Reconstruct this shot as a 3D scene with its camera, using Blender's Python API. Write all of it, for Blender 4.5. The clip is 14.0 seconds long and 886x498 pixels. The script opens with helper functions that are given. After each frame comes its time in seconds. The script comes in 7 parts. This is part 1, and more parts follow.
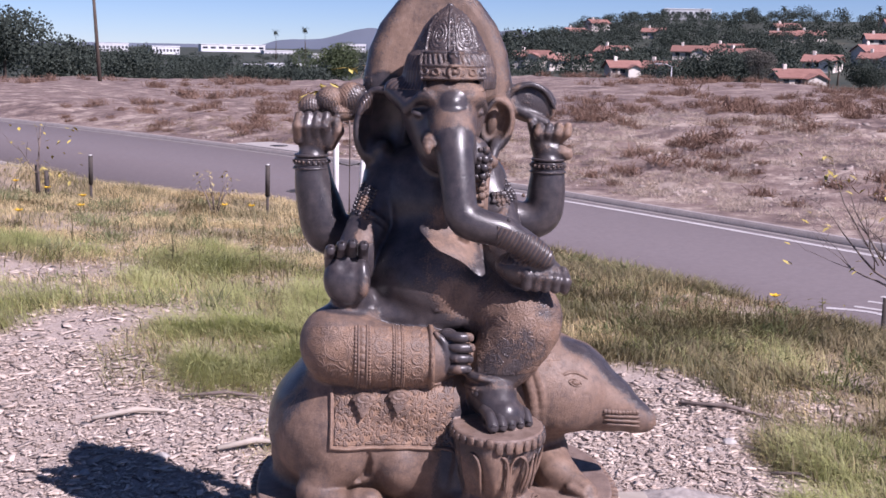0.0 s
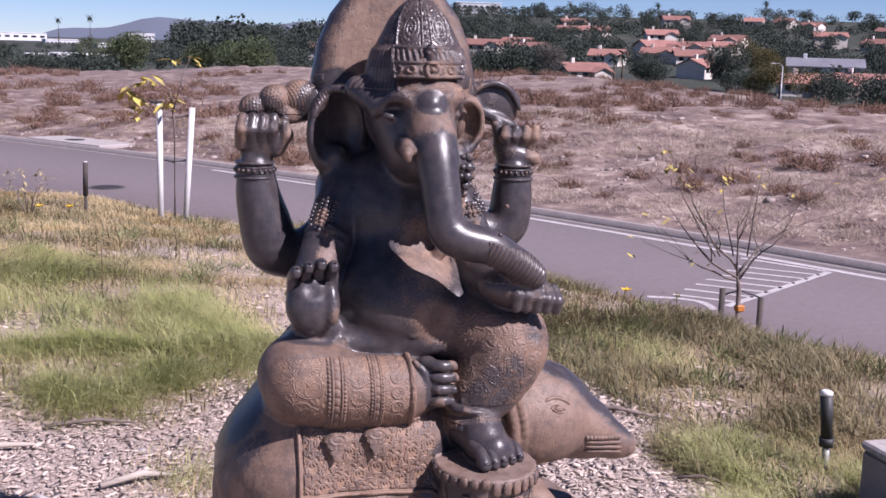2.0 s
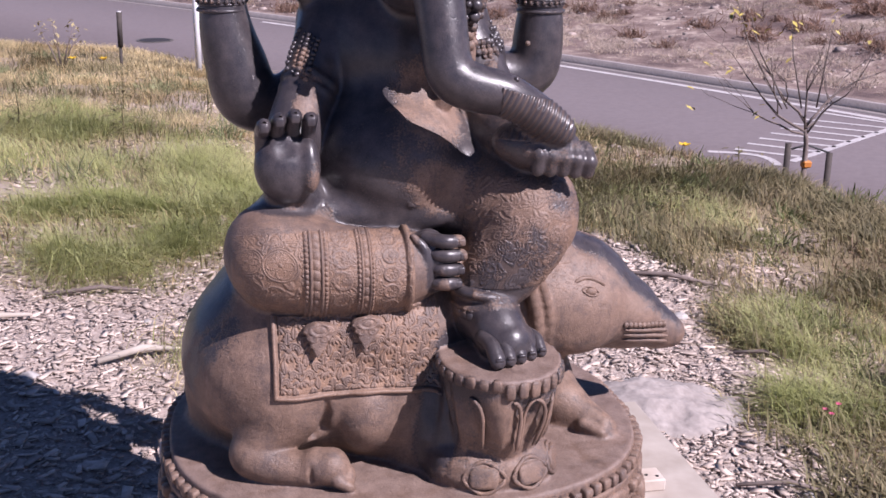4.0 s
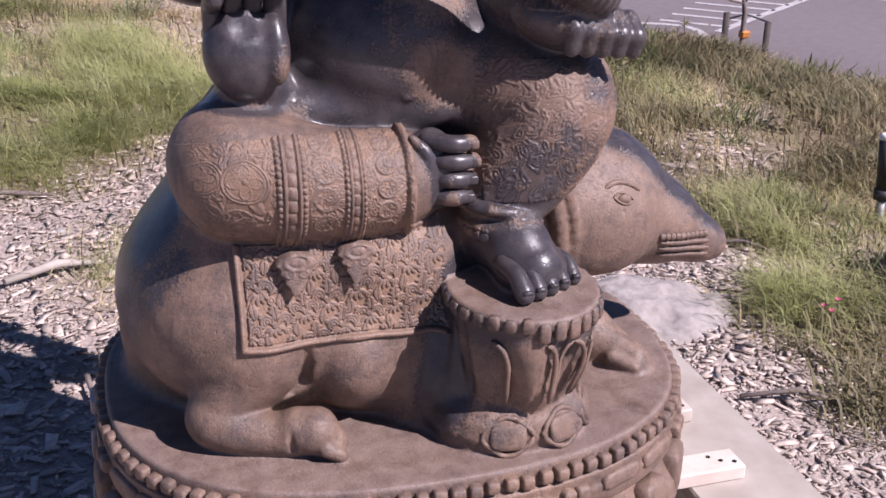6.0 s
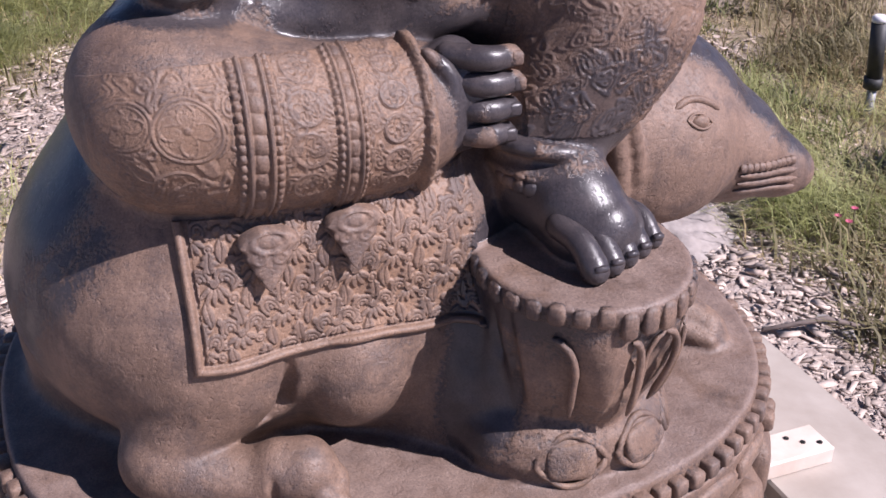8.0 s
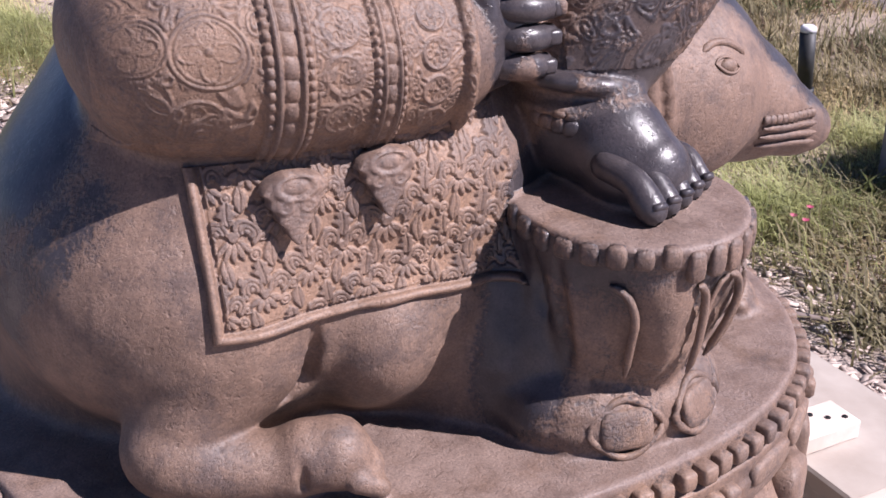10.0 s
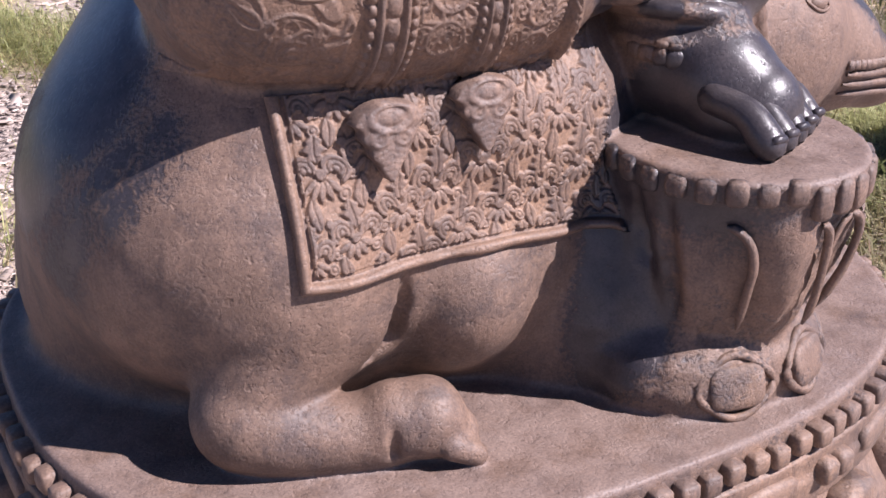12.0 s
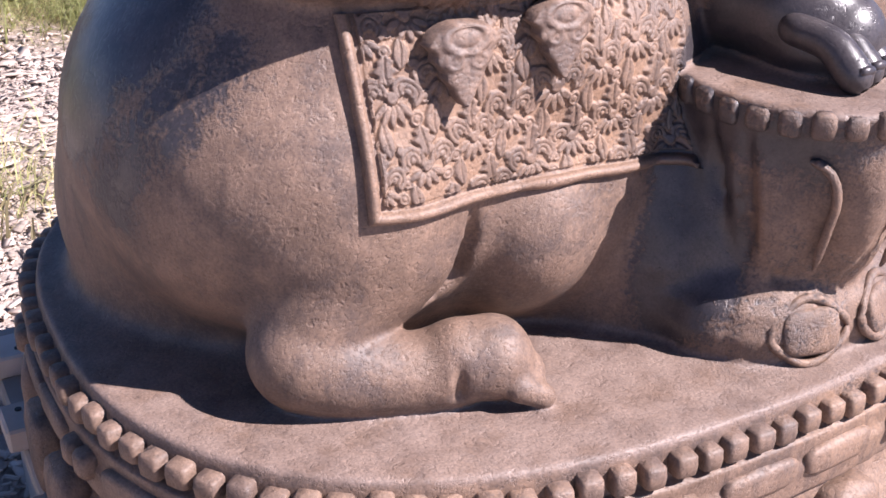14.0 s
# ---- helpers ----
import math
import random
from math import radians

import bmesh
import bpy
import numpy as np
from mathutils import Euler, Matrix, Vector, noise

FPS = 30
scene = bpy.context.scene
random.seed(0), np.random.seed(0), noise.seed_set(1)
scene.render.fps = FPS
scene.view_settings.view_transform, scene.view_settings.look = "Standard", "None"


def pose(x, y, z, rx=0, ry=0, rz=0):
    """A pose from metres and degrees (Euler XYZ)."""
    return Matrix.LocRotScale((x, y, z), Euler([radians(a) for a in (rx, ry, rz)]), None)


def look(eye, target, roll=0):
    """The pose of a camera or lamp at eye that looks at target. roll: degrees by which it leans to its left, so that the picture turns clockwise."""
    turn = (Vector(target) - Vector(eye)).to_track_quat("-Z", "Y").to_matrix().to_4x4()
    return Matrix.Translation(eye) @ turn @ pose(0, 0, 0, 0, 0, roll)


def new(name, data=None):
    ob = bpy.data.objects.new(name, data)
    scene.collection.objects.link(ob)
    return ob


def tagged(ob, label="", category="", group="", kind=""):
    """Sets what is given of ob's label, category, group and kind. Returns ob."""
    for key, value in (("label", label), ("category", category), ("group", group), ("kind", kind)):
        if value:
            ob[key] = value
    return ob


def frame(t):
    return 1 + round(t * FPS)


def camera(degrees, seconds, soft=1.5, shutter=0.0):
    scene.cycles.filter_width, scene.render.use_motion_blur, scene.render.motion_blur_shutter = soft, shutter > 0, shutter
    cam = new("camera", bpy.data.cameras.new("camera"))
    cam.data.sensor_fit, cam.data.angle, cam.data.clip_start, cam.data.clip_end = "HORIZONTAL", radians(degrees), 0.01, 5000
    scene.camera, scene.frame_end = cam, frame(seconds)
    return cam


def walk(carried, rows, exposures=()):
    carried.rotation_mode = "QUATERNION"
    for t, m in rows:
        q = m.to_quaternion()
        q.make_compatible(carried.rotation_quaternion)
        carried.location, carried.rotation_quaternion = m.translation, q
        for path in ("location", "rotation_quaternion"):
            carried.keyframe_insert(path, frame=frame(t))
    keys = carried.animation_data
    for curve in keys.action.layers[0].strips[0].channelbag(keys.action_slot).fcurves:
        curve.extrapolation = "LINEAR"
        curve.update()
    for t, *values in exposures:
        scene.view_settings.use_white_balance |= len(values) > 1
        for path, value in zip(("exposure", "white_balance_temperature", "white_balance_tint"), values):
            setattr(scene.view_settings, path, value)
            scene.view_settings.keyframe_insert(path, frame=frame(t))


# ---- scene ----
cam = camera(42.1, 14.0, soft=1.6)
PATH = [
    (0, (-0.248, -0.255, 1.506), (-0.075, 1.708, 1.163), 1.0),
    (0.5, (-0.304, -0.212, 1.514), (-0.091, 1.746, 1.169), 1.7),
    (1, (-0.428, -0.107, 1.513), (-0.052, 1.826, 1.165), 1.6),
    (1.5, (-0.553, 0.011, 1.514), (-0.103, 1.931, 1.179), 2.1),
    (2, (-0.612, 0.118, 1.504), (-0.095, 2.018, 1.155), 1.6),
    (2.5, (-0.556, 0.217, 1.493), (-0.059, 2.118, 1.116), 1.3),
    (3, (-0.478, 0.353, 1.466), (-0.024, 2.246, 1.009), 1.1),
    (3.5, (-0.423, 0.448, 1.441), (-0.016, 2.33, 0.9), 0.7),
    (4, (-0.395, 0.546, 1.413), (0.015, 2.41, 0.817), 0.9),
    (4.2, (-0.394, 0.592, 1.398), (0.022, 2.449, 0.783), 0.9),
    (6.5, (-0.439, 1.163, 1.286), (0.115, 2.881, 0.426), 1.1),
    (7, (-0.387, 1.33, 1.254), (0.163, 3.004, 0.308), 1.2),
    (7.2, (-0.378, 1.385, 1.244), (0.186, 3.039, 0.271), 1.1),
    (9.3, (-0.469, 1.575, 1.071), (0.295, 3.195, 0.181), 0.1),
    (9.5, (-0.475, 1.59, 1.065), (0.296, 3.211, 0.182), 0.3),
    (10, (-0.495, 1.615, 1.031), (0.327, 3.219, 0.164), 0.1),
    (10.5, (-0.512, 1.646, 0.999), (0.327, 3.249, 0.147), -0.3),
    (11, (-0.536, 1.668, 0.961), (0.327, 3.271, 0.132), -0.8),
    (11.5, (-0.548, 1.7, 0.956), (0.322, 3.286, 0.103), -0.0),
    (12, (-0.566, 1.721, 0.938), (0.311, 3.305, 0.088), 0.0),
    (12.5, (-0.582, 1.738, 0.927), (0.301, 3.32, 0.081), 0.2),
    (13, (-0.598, 1.754, 0.92), (0.278, 3.337, 0.067), 0.5),
    (13.5, (-0.606, 1.767, 0.901), (0.264, 3.335, 0.016), 0.7),
    (14, (-0.606, 1.771, 0.892), (0.269, 3.331, -0.003), 0.8),
]
walk(cam, [(t, look(eye, target, roll)) for t, eye, target, roll in PATH],
     [(0.0, 0.74, 6100, 29.0), (4.0, 0.8, 6150, 28.0), (7.0, 0.72, 6150, 25.0), (9.5, 0.94, 6180, 24.0), (10.5, 0.98, 6180, 24.0), (12.5, 1.15, 6250, 23.0), (14.0, 1.44, 6330, 22.0)])

# ---------------------------------------------------------------- light
SUN_TRAVEL = Vector((-0.71, 0.72, -1.0)).normalized()
world = bpy.data.worlds.new("sky")
scene.world = world
world.use_nodes = True
wn = world.node_tree.nodes
sky = wn.new("ShaderNodeTexSky")
sky.sky_type = "NISHITA"
sky.sun_disc = False
sky.sun_elevation = math.asin(-SUN_TRAVEL.z)
sky.sun_rotation = math.atan2(-SUN_TRAVEL.x, -SUN_TRAVEL.y)
sky.altitude = 4000
sky.air_density, sky.dust_density, sky.ozone_density = 1.0, 0.2, 6.0
wn["Background"].inputs["Strength"].default_value = 0.055
world.node_tree.links.new(sky.outputs["Color"], wn["Background"].inputs["Color"])
sun_data = bpy.data.lights.new("sun", "SUN")
sun_data.energy, sun_data.angle, sun_data.color = 5.0, radians(0.53), (1.0, 0.965, 0.935)
sun = new("sun", sun_data)
sun.matrix_world = look((30, -20, 60), Vector((30, -20, 60)) + SUN_TRAVEL)

# ---------------------------------------------------------------- materials
def mat(name, rough=0.7, metal=0.0):
    m = bpy.data.materials.new(name)
    m.use_nodes = True
    b = m.node_tree.nodes["Principled BSDF"]
    b.inputs["Roughness"].default_value, b.inputs["Metallic"].default_value = rough, metal
    return m, m.node_tree, b


def node(nt, kind, **vals):
    n = nt.nodes.new("ShaderNode" + kind)
    for k, v in vals.items():
        if k in n.inputs:
            n.inputs[k].default_value = v
        else:
            n.inputs[k.replace("_", " ")].default_value = v
    return n


def coords(nt, kind="Object"):
    return nt.nodes.new("ShaderNodeTexCoord").outputs[kind]


def noise_tex(nt, vec, scale, detail=4.0, rough=0.55):
    n = node(nt, "TexNoise", Scale=scale, Detail=detail, Roughness=rough)
    nt.links.new(vec, n.inputs["Vector"])
    return n.outputs["Fac"]


def ramp(nt, fac, stops):
    r = nt.nodes.new("ShaderNodeValToRGB")
    el = r.color_ramp.elements
    while len(el) < len(stops):
        el.new(0.5)
    for e, (p, c) in zip(el, stops):
        e.position = p
        e.color = (*c, 1) if len(c) == 3 else c
    nt.links.new(fac, r.inputs["Fac"])
    return r.outputs["Color"]


def mix(nt, fac, a, b, blend="MIX"):
    n = nt.nodes.new("ShaderNodeMix")
    n.data_type, n.blend_type = "RGBA", blend
    for sock, v in ((n.inputs[0], fac), (n.inputs[6], a), (n.inputs[7], b)):
        if isinstance(v, bpy.types.NodeSocket):
            nt.links.new(v, sock)
        else:
            sock.default_value = v if isinstance(v, (int, float)) else (*v, 1)
    return n.outputs[2]


def calc(nt, op, a, b=0.0, clamp=False):
    n = nt.nodes.new("ShaderNodeMath")
    n.operation, n.use_clamp = op, clamp
    for sock, v in ((n.inputs[0], a), (n.inputs[1], b)):
        if isinstance(v, bpy.types.NodeSocket):
            nt.links.new(v, sock)
        else:
            sock.default_value = v
    return n.outputs[0]


def smooth_range(nt, v, lo, hi):
    n = nt.nodes.new("ShaderNodeMapRange")
    n.interpolation_type = "SMOOTHSTEP"
    nt.links.new(v, n.inputs[0])
    n.inputs[1].default_value, n.inputs[2].default_value = lo, hi
    return n.outputs[0]


def attribute(nt, name):
    n = nt.nodes.new("ShaderNodeAttribute")
    n.attribute_name = name
    return n.outputs["Fac"]


def bump(nt, bsdf, height, strength=0.3, distance=0.01):
    n = node(nt, "Bump", Strength=strength, Distance=distance)
    nt.links.new(height, n.inputs["Height"])
    nt.links.new(n.outputs[0], bsdf.inputs["Normal"])


def simple(name, c1, c2, scale=20.0, rough=0.7, metal=0.0, bump_s=0.15, spread=0.0, detail=5.0):
    """Two tones mixed by noise at two scales, with fine relief; spread: how far pieces differ from one another."""
    m, nt, b = mat(name, rough, metal)
    v = coords(nt)
    f = noise_tex(nt, v, scale, detail)
    g = noise_tex(nt, v, scale * 0.17, 3.0)
    f2 = calc(nt, "ADD", calc(nt, "MULTIPLY", f, 0.6), calc(nt, "MULTIPLY", g, 0.4))
    col = ramp(nt, f2, [(0.36, c1), (0.64, c2)])
    if spread:
        r = nt.nodes.new("ShaderNodeObjectInfo").outputs["Random"]
        gpi = nt.nodes.new("ShaderNodeNewGeometry").outputs["Random Per Island"]
        both = calc(nt, "FRACT", calc(nt, "ADD", r, gpi))
        k = calc(nt, "ADD", calc(nt, "MULTIPLY", both, 2 * spread), 1.0 - spread)
        grey = node(nt, "CombineColor")
        for i in range(3):
            nt.links.new(k, grey.inputs[i])
        col = mix(nt, 1.0, col, grey.outputs[0], "MULTIPLY")
    nt.links.new(col, b.inputs["Base Color"])
    rr = calc(nt, "ADD", calc(nt, "MULTIPLY", f, 0.2), rough - 0.1, clamp=True)
    nt.links.new(rr, b.inputs["Roughness"])
    if bump_s:
        bump(nt, b, f, bump_s, 0.2 / scale)
    return m


def leafy(name, c1, c2, scale=3.0, rough=0.65, spread=0.3, through_light=0.4):
    """Thin plant matter that lets some light through."""
    m = simple(name, c1, c2, scale, rough, bump_s=0.0, spread=spread)
    nt = m.node_tree
    b = nt.nodes["Principled BSDF"]
    tl = nt.nodes.new("ShaderNodeBsdfTranslucent")
    nt.links.new(b.inputs["Base Color"].links[0].from_socket, tl.inputs["Color"])
    ms = nt.nodes.new("ShaderNodeMixShader")
    ms.inputs[0].default_value = through_light
    nt.links.new(b.outputs[0], ms.inputs[1])
    nt.links.new(tl.outputs[0], ms.inputs[2])
    nt.links.new(ms.outputs[0], nt.nodes["Material Output"].inputs["Surface"])
    return m


def stone_material():
    """Dark lava stone: waxed black where it is rubbed or shade is painted in, dusty brown elsewhere."""
    m, nt, b = mat("lava_stone")
    v = coords(nt)
    fine = noise_tex(nt, v, 240, 5, 0.6)
    mid = noise_tex(nt, v, 34, 6, 0.6)
    big = noise_tex(nt, v, 5.5, 4, 0.55)
    pol_shade = attribute(nt, "polish_shade")
    # dusty brown body
    dust = ramp(nt, calc(nt, "ADD", calc(nt, "MULTIPLY", mid, 0.5), calc(nt, "MULTIPLY", big, 0.5)),
                [(0.34, (0.125, 0.08, 0.058)), (0.5, (0.19, 0.123, 0.089)), (0.66, (0.25, 0.165, 0.12))])
    ochre = calc(nt, "MULTIPLY", smooth_range(nt, big, 0.5, 0.72), smooth_range(nt, fine, 0.35, 0.6))
    dust = mix(nt, calc(nt, "MULTIPLY", ochre, 0.75), dust, (0.237, 0.138, 0.0768))
    # dark mottling and rain streaks
    st = nt.nodes.new("ShaderNodeMapping")
    st.inputs["Scale"].default_value = (1.0, 1.0, 0.16)
    nt.links.new(v, st.inputs["Vector"])
    streak = smooth_range(nt, noise_tex(nt, st.outputs[0], 60, 4, 0.6), 0.52, 0.74)
    dust = mix(nt, calc(nt, "MULTIPLY", streak, 0.5), dust, (0.0544, 0.0384, 0.0352))
    mott = smooth_range(nt, noise_tex(nt, v, 11, 8, 0.75), 0.44, 0.64)
    dust = mix(nt, calc(nt, "MULTIPLY", mott, 0.72), dust, (0.064, 0.0474, 0.0448))
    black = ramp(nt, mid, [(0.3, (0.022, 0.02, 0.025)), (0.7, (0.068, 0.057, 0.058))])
    # the edge of the waxed and painted-shade zone breaks up into speckles
    edge = calc(nt, "ADD", pol_shade, calc(nt, "MULTIPLY", calc(nt, "SUBTRACT", fine, 0.5), 0.75))
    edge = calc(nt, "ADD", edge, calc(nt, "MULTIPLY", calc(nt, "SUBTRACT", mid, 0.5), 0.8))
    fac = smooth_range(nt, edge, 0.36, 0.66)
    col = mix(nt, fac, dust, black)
    hollow = attribute(nt, "hollow")
    col = mix(nt, calc(nt, "MULTIPLY", hollow, 0.82), col, (0.31, 0.178, 0.1))
    silt = ramp(nt, mid, [(0.3, (0.145, 0.1, 0.082)), (0.7, (0.225, 0.165, 0.138))])
    col = mix(nt, calc(nt, "MULTIPLY", attribute(nt, "settled"), smooth_range(nt, noise_tex(nt, v, 17, 6, 0.65), 0.25, 0.55)), col, silt)
    grain = ramp(nt, noise_tex(nt, v, 420, 3, 0.7), [(0.34, (0.74, 0.72, 0.71)), (0.5, (1.0, 1.0, 1.0)), (0.7, (1.28, 1.24, 1.2))])
    col = mix(nt, 1.0, col, grain, "MULTIPLY")
    nt.links.new(col, b.inputs["Base Color"])
    rough = calc(nt, "SUBTRACT", 0.58, calc(nt, "MULTIPLY", fac, 0.25))
    rough = calc(nt, "ADD", rough, calc(nt, "MULTIPLY", calc(nt, "SUBTRACT", fine, 0.5), 0.25), clamp=True)
    nt.links.new(rough, b.inputs["Roughness"])
    pits = smooth_range(nt, fine, 0.28, 0.5)
    h = calc(nt, "ADD", calc(nt, "MULTIPLY", pits, 0.6), calc(nt, "MULTIPLY", mid, 1.5))
    scars = smooth_range(nt, noise_tex(nt, v, 85, 3, 0.5), 0.27, 0.36)
    h = calc(nt, "ADD", h, calc(nt, "MULTIPLY", scars, 0.8))
    chipped = smooth_range(nt, noise_tex(nt, v, 22, 9, 0.78), 0.3, 0.42)
    h = calc(nt, "ADD", h, calc(nt, "MULTIPLY", chipped, 0.9))
    h = calc(nt, "MULTIPLY", h, calc(nt, "SUBTRACT", 1.0, calc(nt, "MULTIPLY", fac, 0.8)))
    bump(nt, b, h, 0.34, 0.004)
    return m


STONE = stone_material()

# ---------------------------------------------------------------- shared builders
def mesh_of(name, v, f, material, smooth=False):
    """One mesh from arrays of places and of equal-sided faces."""
    v, f = np.asarray(v, np.float32), np.asarray(f, np.int32)
    me = bpy.data.meshes.new(name)
    me.vertices.add(len(v))
    me.vertices.foreach_set("co", v.ravel())
    me.loops.add(f.size)
    me.loops.foreach_set("vertex_index", f.ravel())
    me.polygons.add(len(f))
    me.polygons.foreach_set("loop_start", np.arange(0, f.size, f.shape[1], dtype=np.int32))
    if smooth:
        me.polygons.foreach_set("use_smooth", np.ones(len(f), bool))
    me.update(calc_edges=True)
    for m in (material if isinstance(material, (list, tuple)) else [material]):
        me.materials.append(m)
    return me


def part(name, bm, material, parent=None, label=""):
    """Links a bmesh as one mesh object under a thing or a part."""
    me = bpy.data.meshes.new(name)
    bm.to_mesh(me)
    bm.free()
    me.materials.append(material)
    ob = new(name, me)
    ob.parent = parent
    return tagged(ob, label)


def box(lo, hi, bevel=0.0, m=None, seg=1, bm=None):
    bm = bm or bmesh.new()
    lo, hi = Vector(lo), Vector(hi)
    made = bmesh.ops.create_cube(bm, size=1, matrix=(m or Matrix()) @ Matrix.Translation((lo + hi) / 2) @ Matrix.Diagonal((*(hi - lo), 1)))
    if bevel:
        es = list({e for v in made["verts"] for e in v.link_edges})
        bmesh.ops.bevel(bm, geom=es, offset=bevel, segments=seg, affect="EDGES")
    return bm


def tube(points, sides=8, bm=None, caps=True):
    """A round tube through (x, y, z, r) points."""
    bm = bm or bmesh.new()
    rings = []
    for i, p in enumerate(points):
        a, b = Vector(points[max(i - 1, 0)][:3]), Vector(points[min(i + 1, len(points) - 1)][:3])
        q = (b - a).to_track_quat("Z", "Y")
        rings.append([bm.verts.new(Vector(p[:3]) + q @ Vector((p[3] * math.cos(2 * math.pi * j / sides), p[3] * math.sin(2 * math.pi * j / sides), 0))) for j in range(sides)])
    for r, s in zip(rings, rings[1:]):
        for j in range(sides):
            bm.faces.new((r[j], r[(j + 1) % sides], s[(j + 1) % sides], s[j])).smooth = True
    if caps:
        bm.faces.new(rings[0][::-1])
        bm.faces.new(rings[-1])
    return bm


def empty(name, place, label, category, group=""):
    ob = new(name)
    ob.empty_display_size = 0.1
    ob.matrix_basis = place if isinstance(place, Matrix) else Matrix.Translation(place)
    return tagged(ob, label, category, group)


def sstep(a, b, x):
    t = np.clip((np.asarray(x, float) - a) / (b - a), 0, 1)
    return t * t * (3 - 2 * t)


rng = np.random.default_rng(7)
LATTICE = rng.random((256, 256))


def wobble(x, y, scale):
    """Smooth value noise in 0..1 over the plan."""
    x, y = np.asarray(x, float) * scale, np.asarray(y, float) * scale
    i, j = np.floor(x).astype(int), np.floor(y).astype(int)
    fx, fy = x - i, y - j
    fx, fy = fx * fx * (3 - 2 * fx), fy * fy * (3 - 2 * fy)
    g = lambda a, b: LATTICE[a % 256, b % 256]
    return (g(i, j) * (1 - fx) + g(i + 1, j) * fx) * (1 - fy) + (g(i, j + 1) * (1 - fx) + g(i + 1, j + 1) * fx) * fy


# ---------------------------------------------------------------- ground
ROAD_Z, ROAD_W, CREST = -2.0, 8.6, 10.6


def road_edge(y):
    """The far edge of the road: x over y."""
    k = np.asarray(y, float) - 16.8
    return 11.0 - 0.5 * k - 0.0066 * np.clip(k, 0, None) ** 2


def road_d(x, y):
    """Metres from the road's far edge, towards the lot."""
    slope = -0.5 - 0.0132 * np.clip(np.asarray(y, float) - 16.8, 0, None)
    return (road_edge(y) - x) / np.sqrt(1 + slope ** 2)


def height(x, y):
    x, y = np.asarray(x, float), np.asarray(y, float)
    d, r = road_d(x, y), np.hypot(x, y)
    az = np.degrees(np.arctan2(x, np.maximum(y, 1e-3)))
    lot = -0.17 - 0.07 * np.clip(x, -9, 9) - 0.012 * np.clip(y - 6, 0, 30) - 0.05 * np.clip(y - 8, 0, 12) * sstep(1.5, 0.0, x) + 0.1 * np.exp(-((d - 11.4) / 0.8) ** 2) * sstep(1.5, 3.0, x) + 0.05 * (wobble(x, y, 0.9) - 0.5) + 0.025 * (wobble(x, y, 3.1) - 0.5)
    lot = lot + ((0.07 + 0.2 * sstep(-3.0, -4.4, x)) * np.exp(-((y - 14.3) / 0.8) ** 2) - 0.4 * np.clip(y - 15.2, 0, 3.6)) * sstep(-1.5, -3.2, x)
    lot = np.where(y < -12, -0.2, lot)
    bank_w = 3.5 + 11.0 * sstep(-2, 14, x)
    field = -1.5 + 0.8 * sstep(-4, 14, x) + 0.22 * (wobble(x, y, 0.13) - 0.5)
    bank = ROAD_Z + 0.06 + (field - ROAD_Z - 0.06) * sstep(0.0, 1.0, (-d - 0.9) / bank_w) + (0.2 * (wobble(x, y, 0.8) - 0.5) + 0.12 * (wobble(x, y, 2.3) - 0.5)) * sstep(1, 4, -d)
    edge = 100.0 - 52.0 * sstep(16, 34, az)
    rise = np.interp(r, [260, 320, 420, 520, 640, 760, 900, 1500], [-9, -7, -2.5, 3, 12, 22, 26, 26])
    low = np.interp(r, [200, 500, 900, 1500, 4000], [-6, -8, -6, -2, -20])
    hills = low + (rise - low) * sstep(4, 15, az)
    far = bank + (hills - bank) * sstep(0, 1, (r - edge) / 90.0)
    z = np.where(d > CREST + 0.9, lot, 0)
    s = sstep(ROAD_W + 0.4, CREST + 0.9, d)
    near = (ROAD_Z - 0.09) + (lot - ROAD_Z + 0.09) * s
    z = np.where(d > ROAD_W + 0.3, near, ROAD_Z - 0.09)
    return np.where(d < -0.35, far, z)


def stretched(lo, hi, bands, far):
    """Grid lines: fine within bands ((a, b, step), ...), growing outwards to +-far."""
    out = []
    for a, b, st in bands:
        out += list(np.arange(a, b, st))
    out.append(bands[-1][1])
    for sign, start in ((-1, out[0]), (1, out[-1])):
        p, st, more = start, 0.4, []
        while abs(p) < far:
            st *= 1.16
            p += sign * st
            more.append(p)
        out = more[::-1] + out if sign < 0 else out + more
    return np.array(out)


gx = stretched(0, 0, [(-14, -4, 0.25), (-4, 5, 0.1), (5, 20, 0.25)], 4500)
gy = stretched(0, 0, [(-2, 12, 0.1), (12, 50, 0.25)], 4500)
GX, GY = np.meshgrid(gx, gy, indexing="ij")
gv = np.stack([GX, GY, height(GX, GY)], -1).reshape(-1, 3)
nx, ny = len(gx), len(gy)
ii = (np.arange(nx - 1)[:, None] * ny + np.arange(ny - 1)[None, :]).ravel()
gf = np.stack([ii, ii + ny, ii + ny + 1, ii + 1], 1)


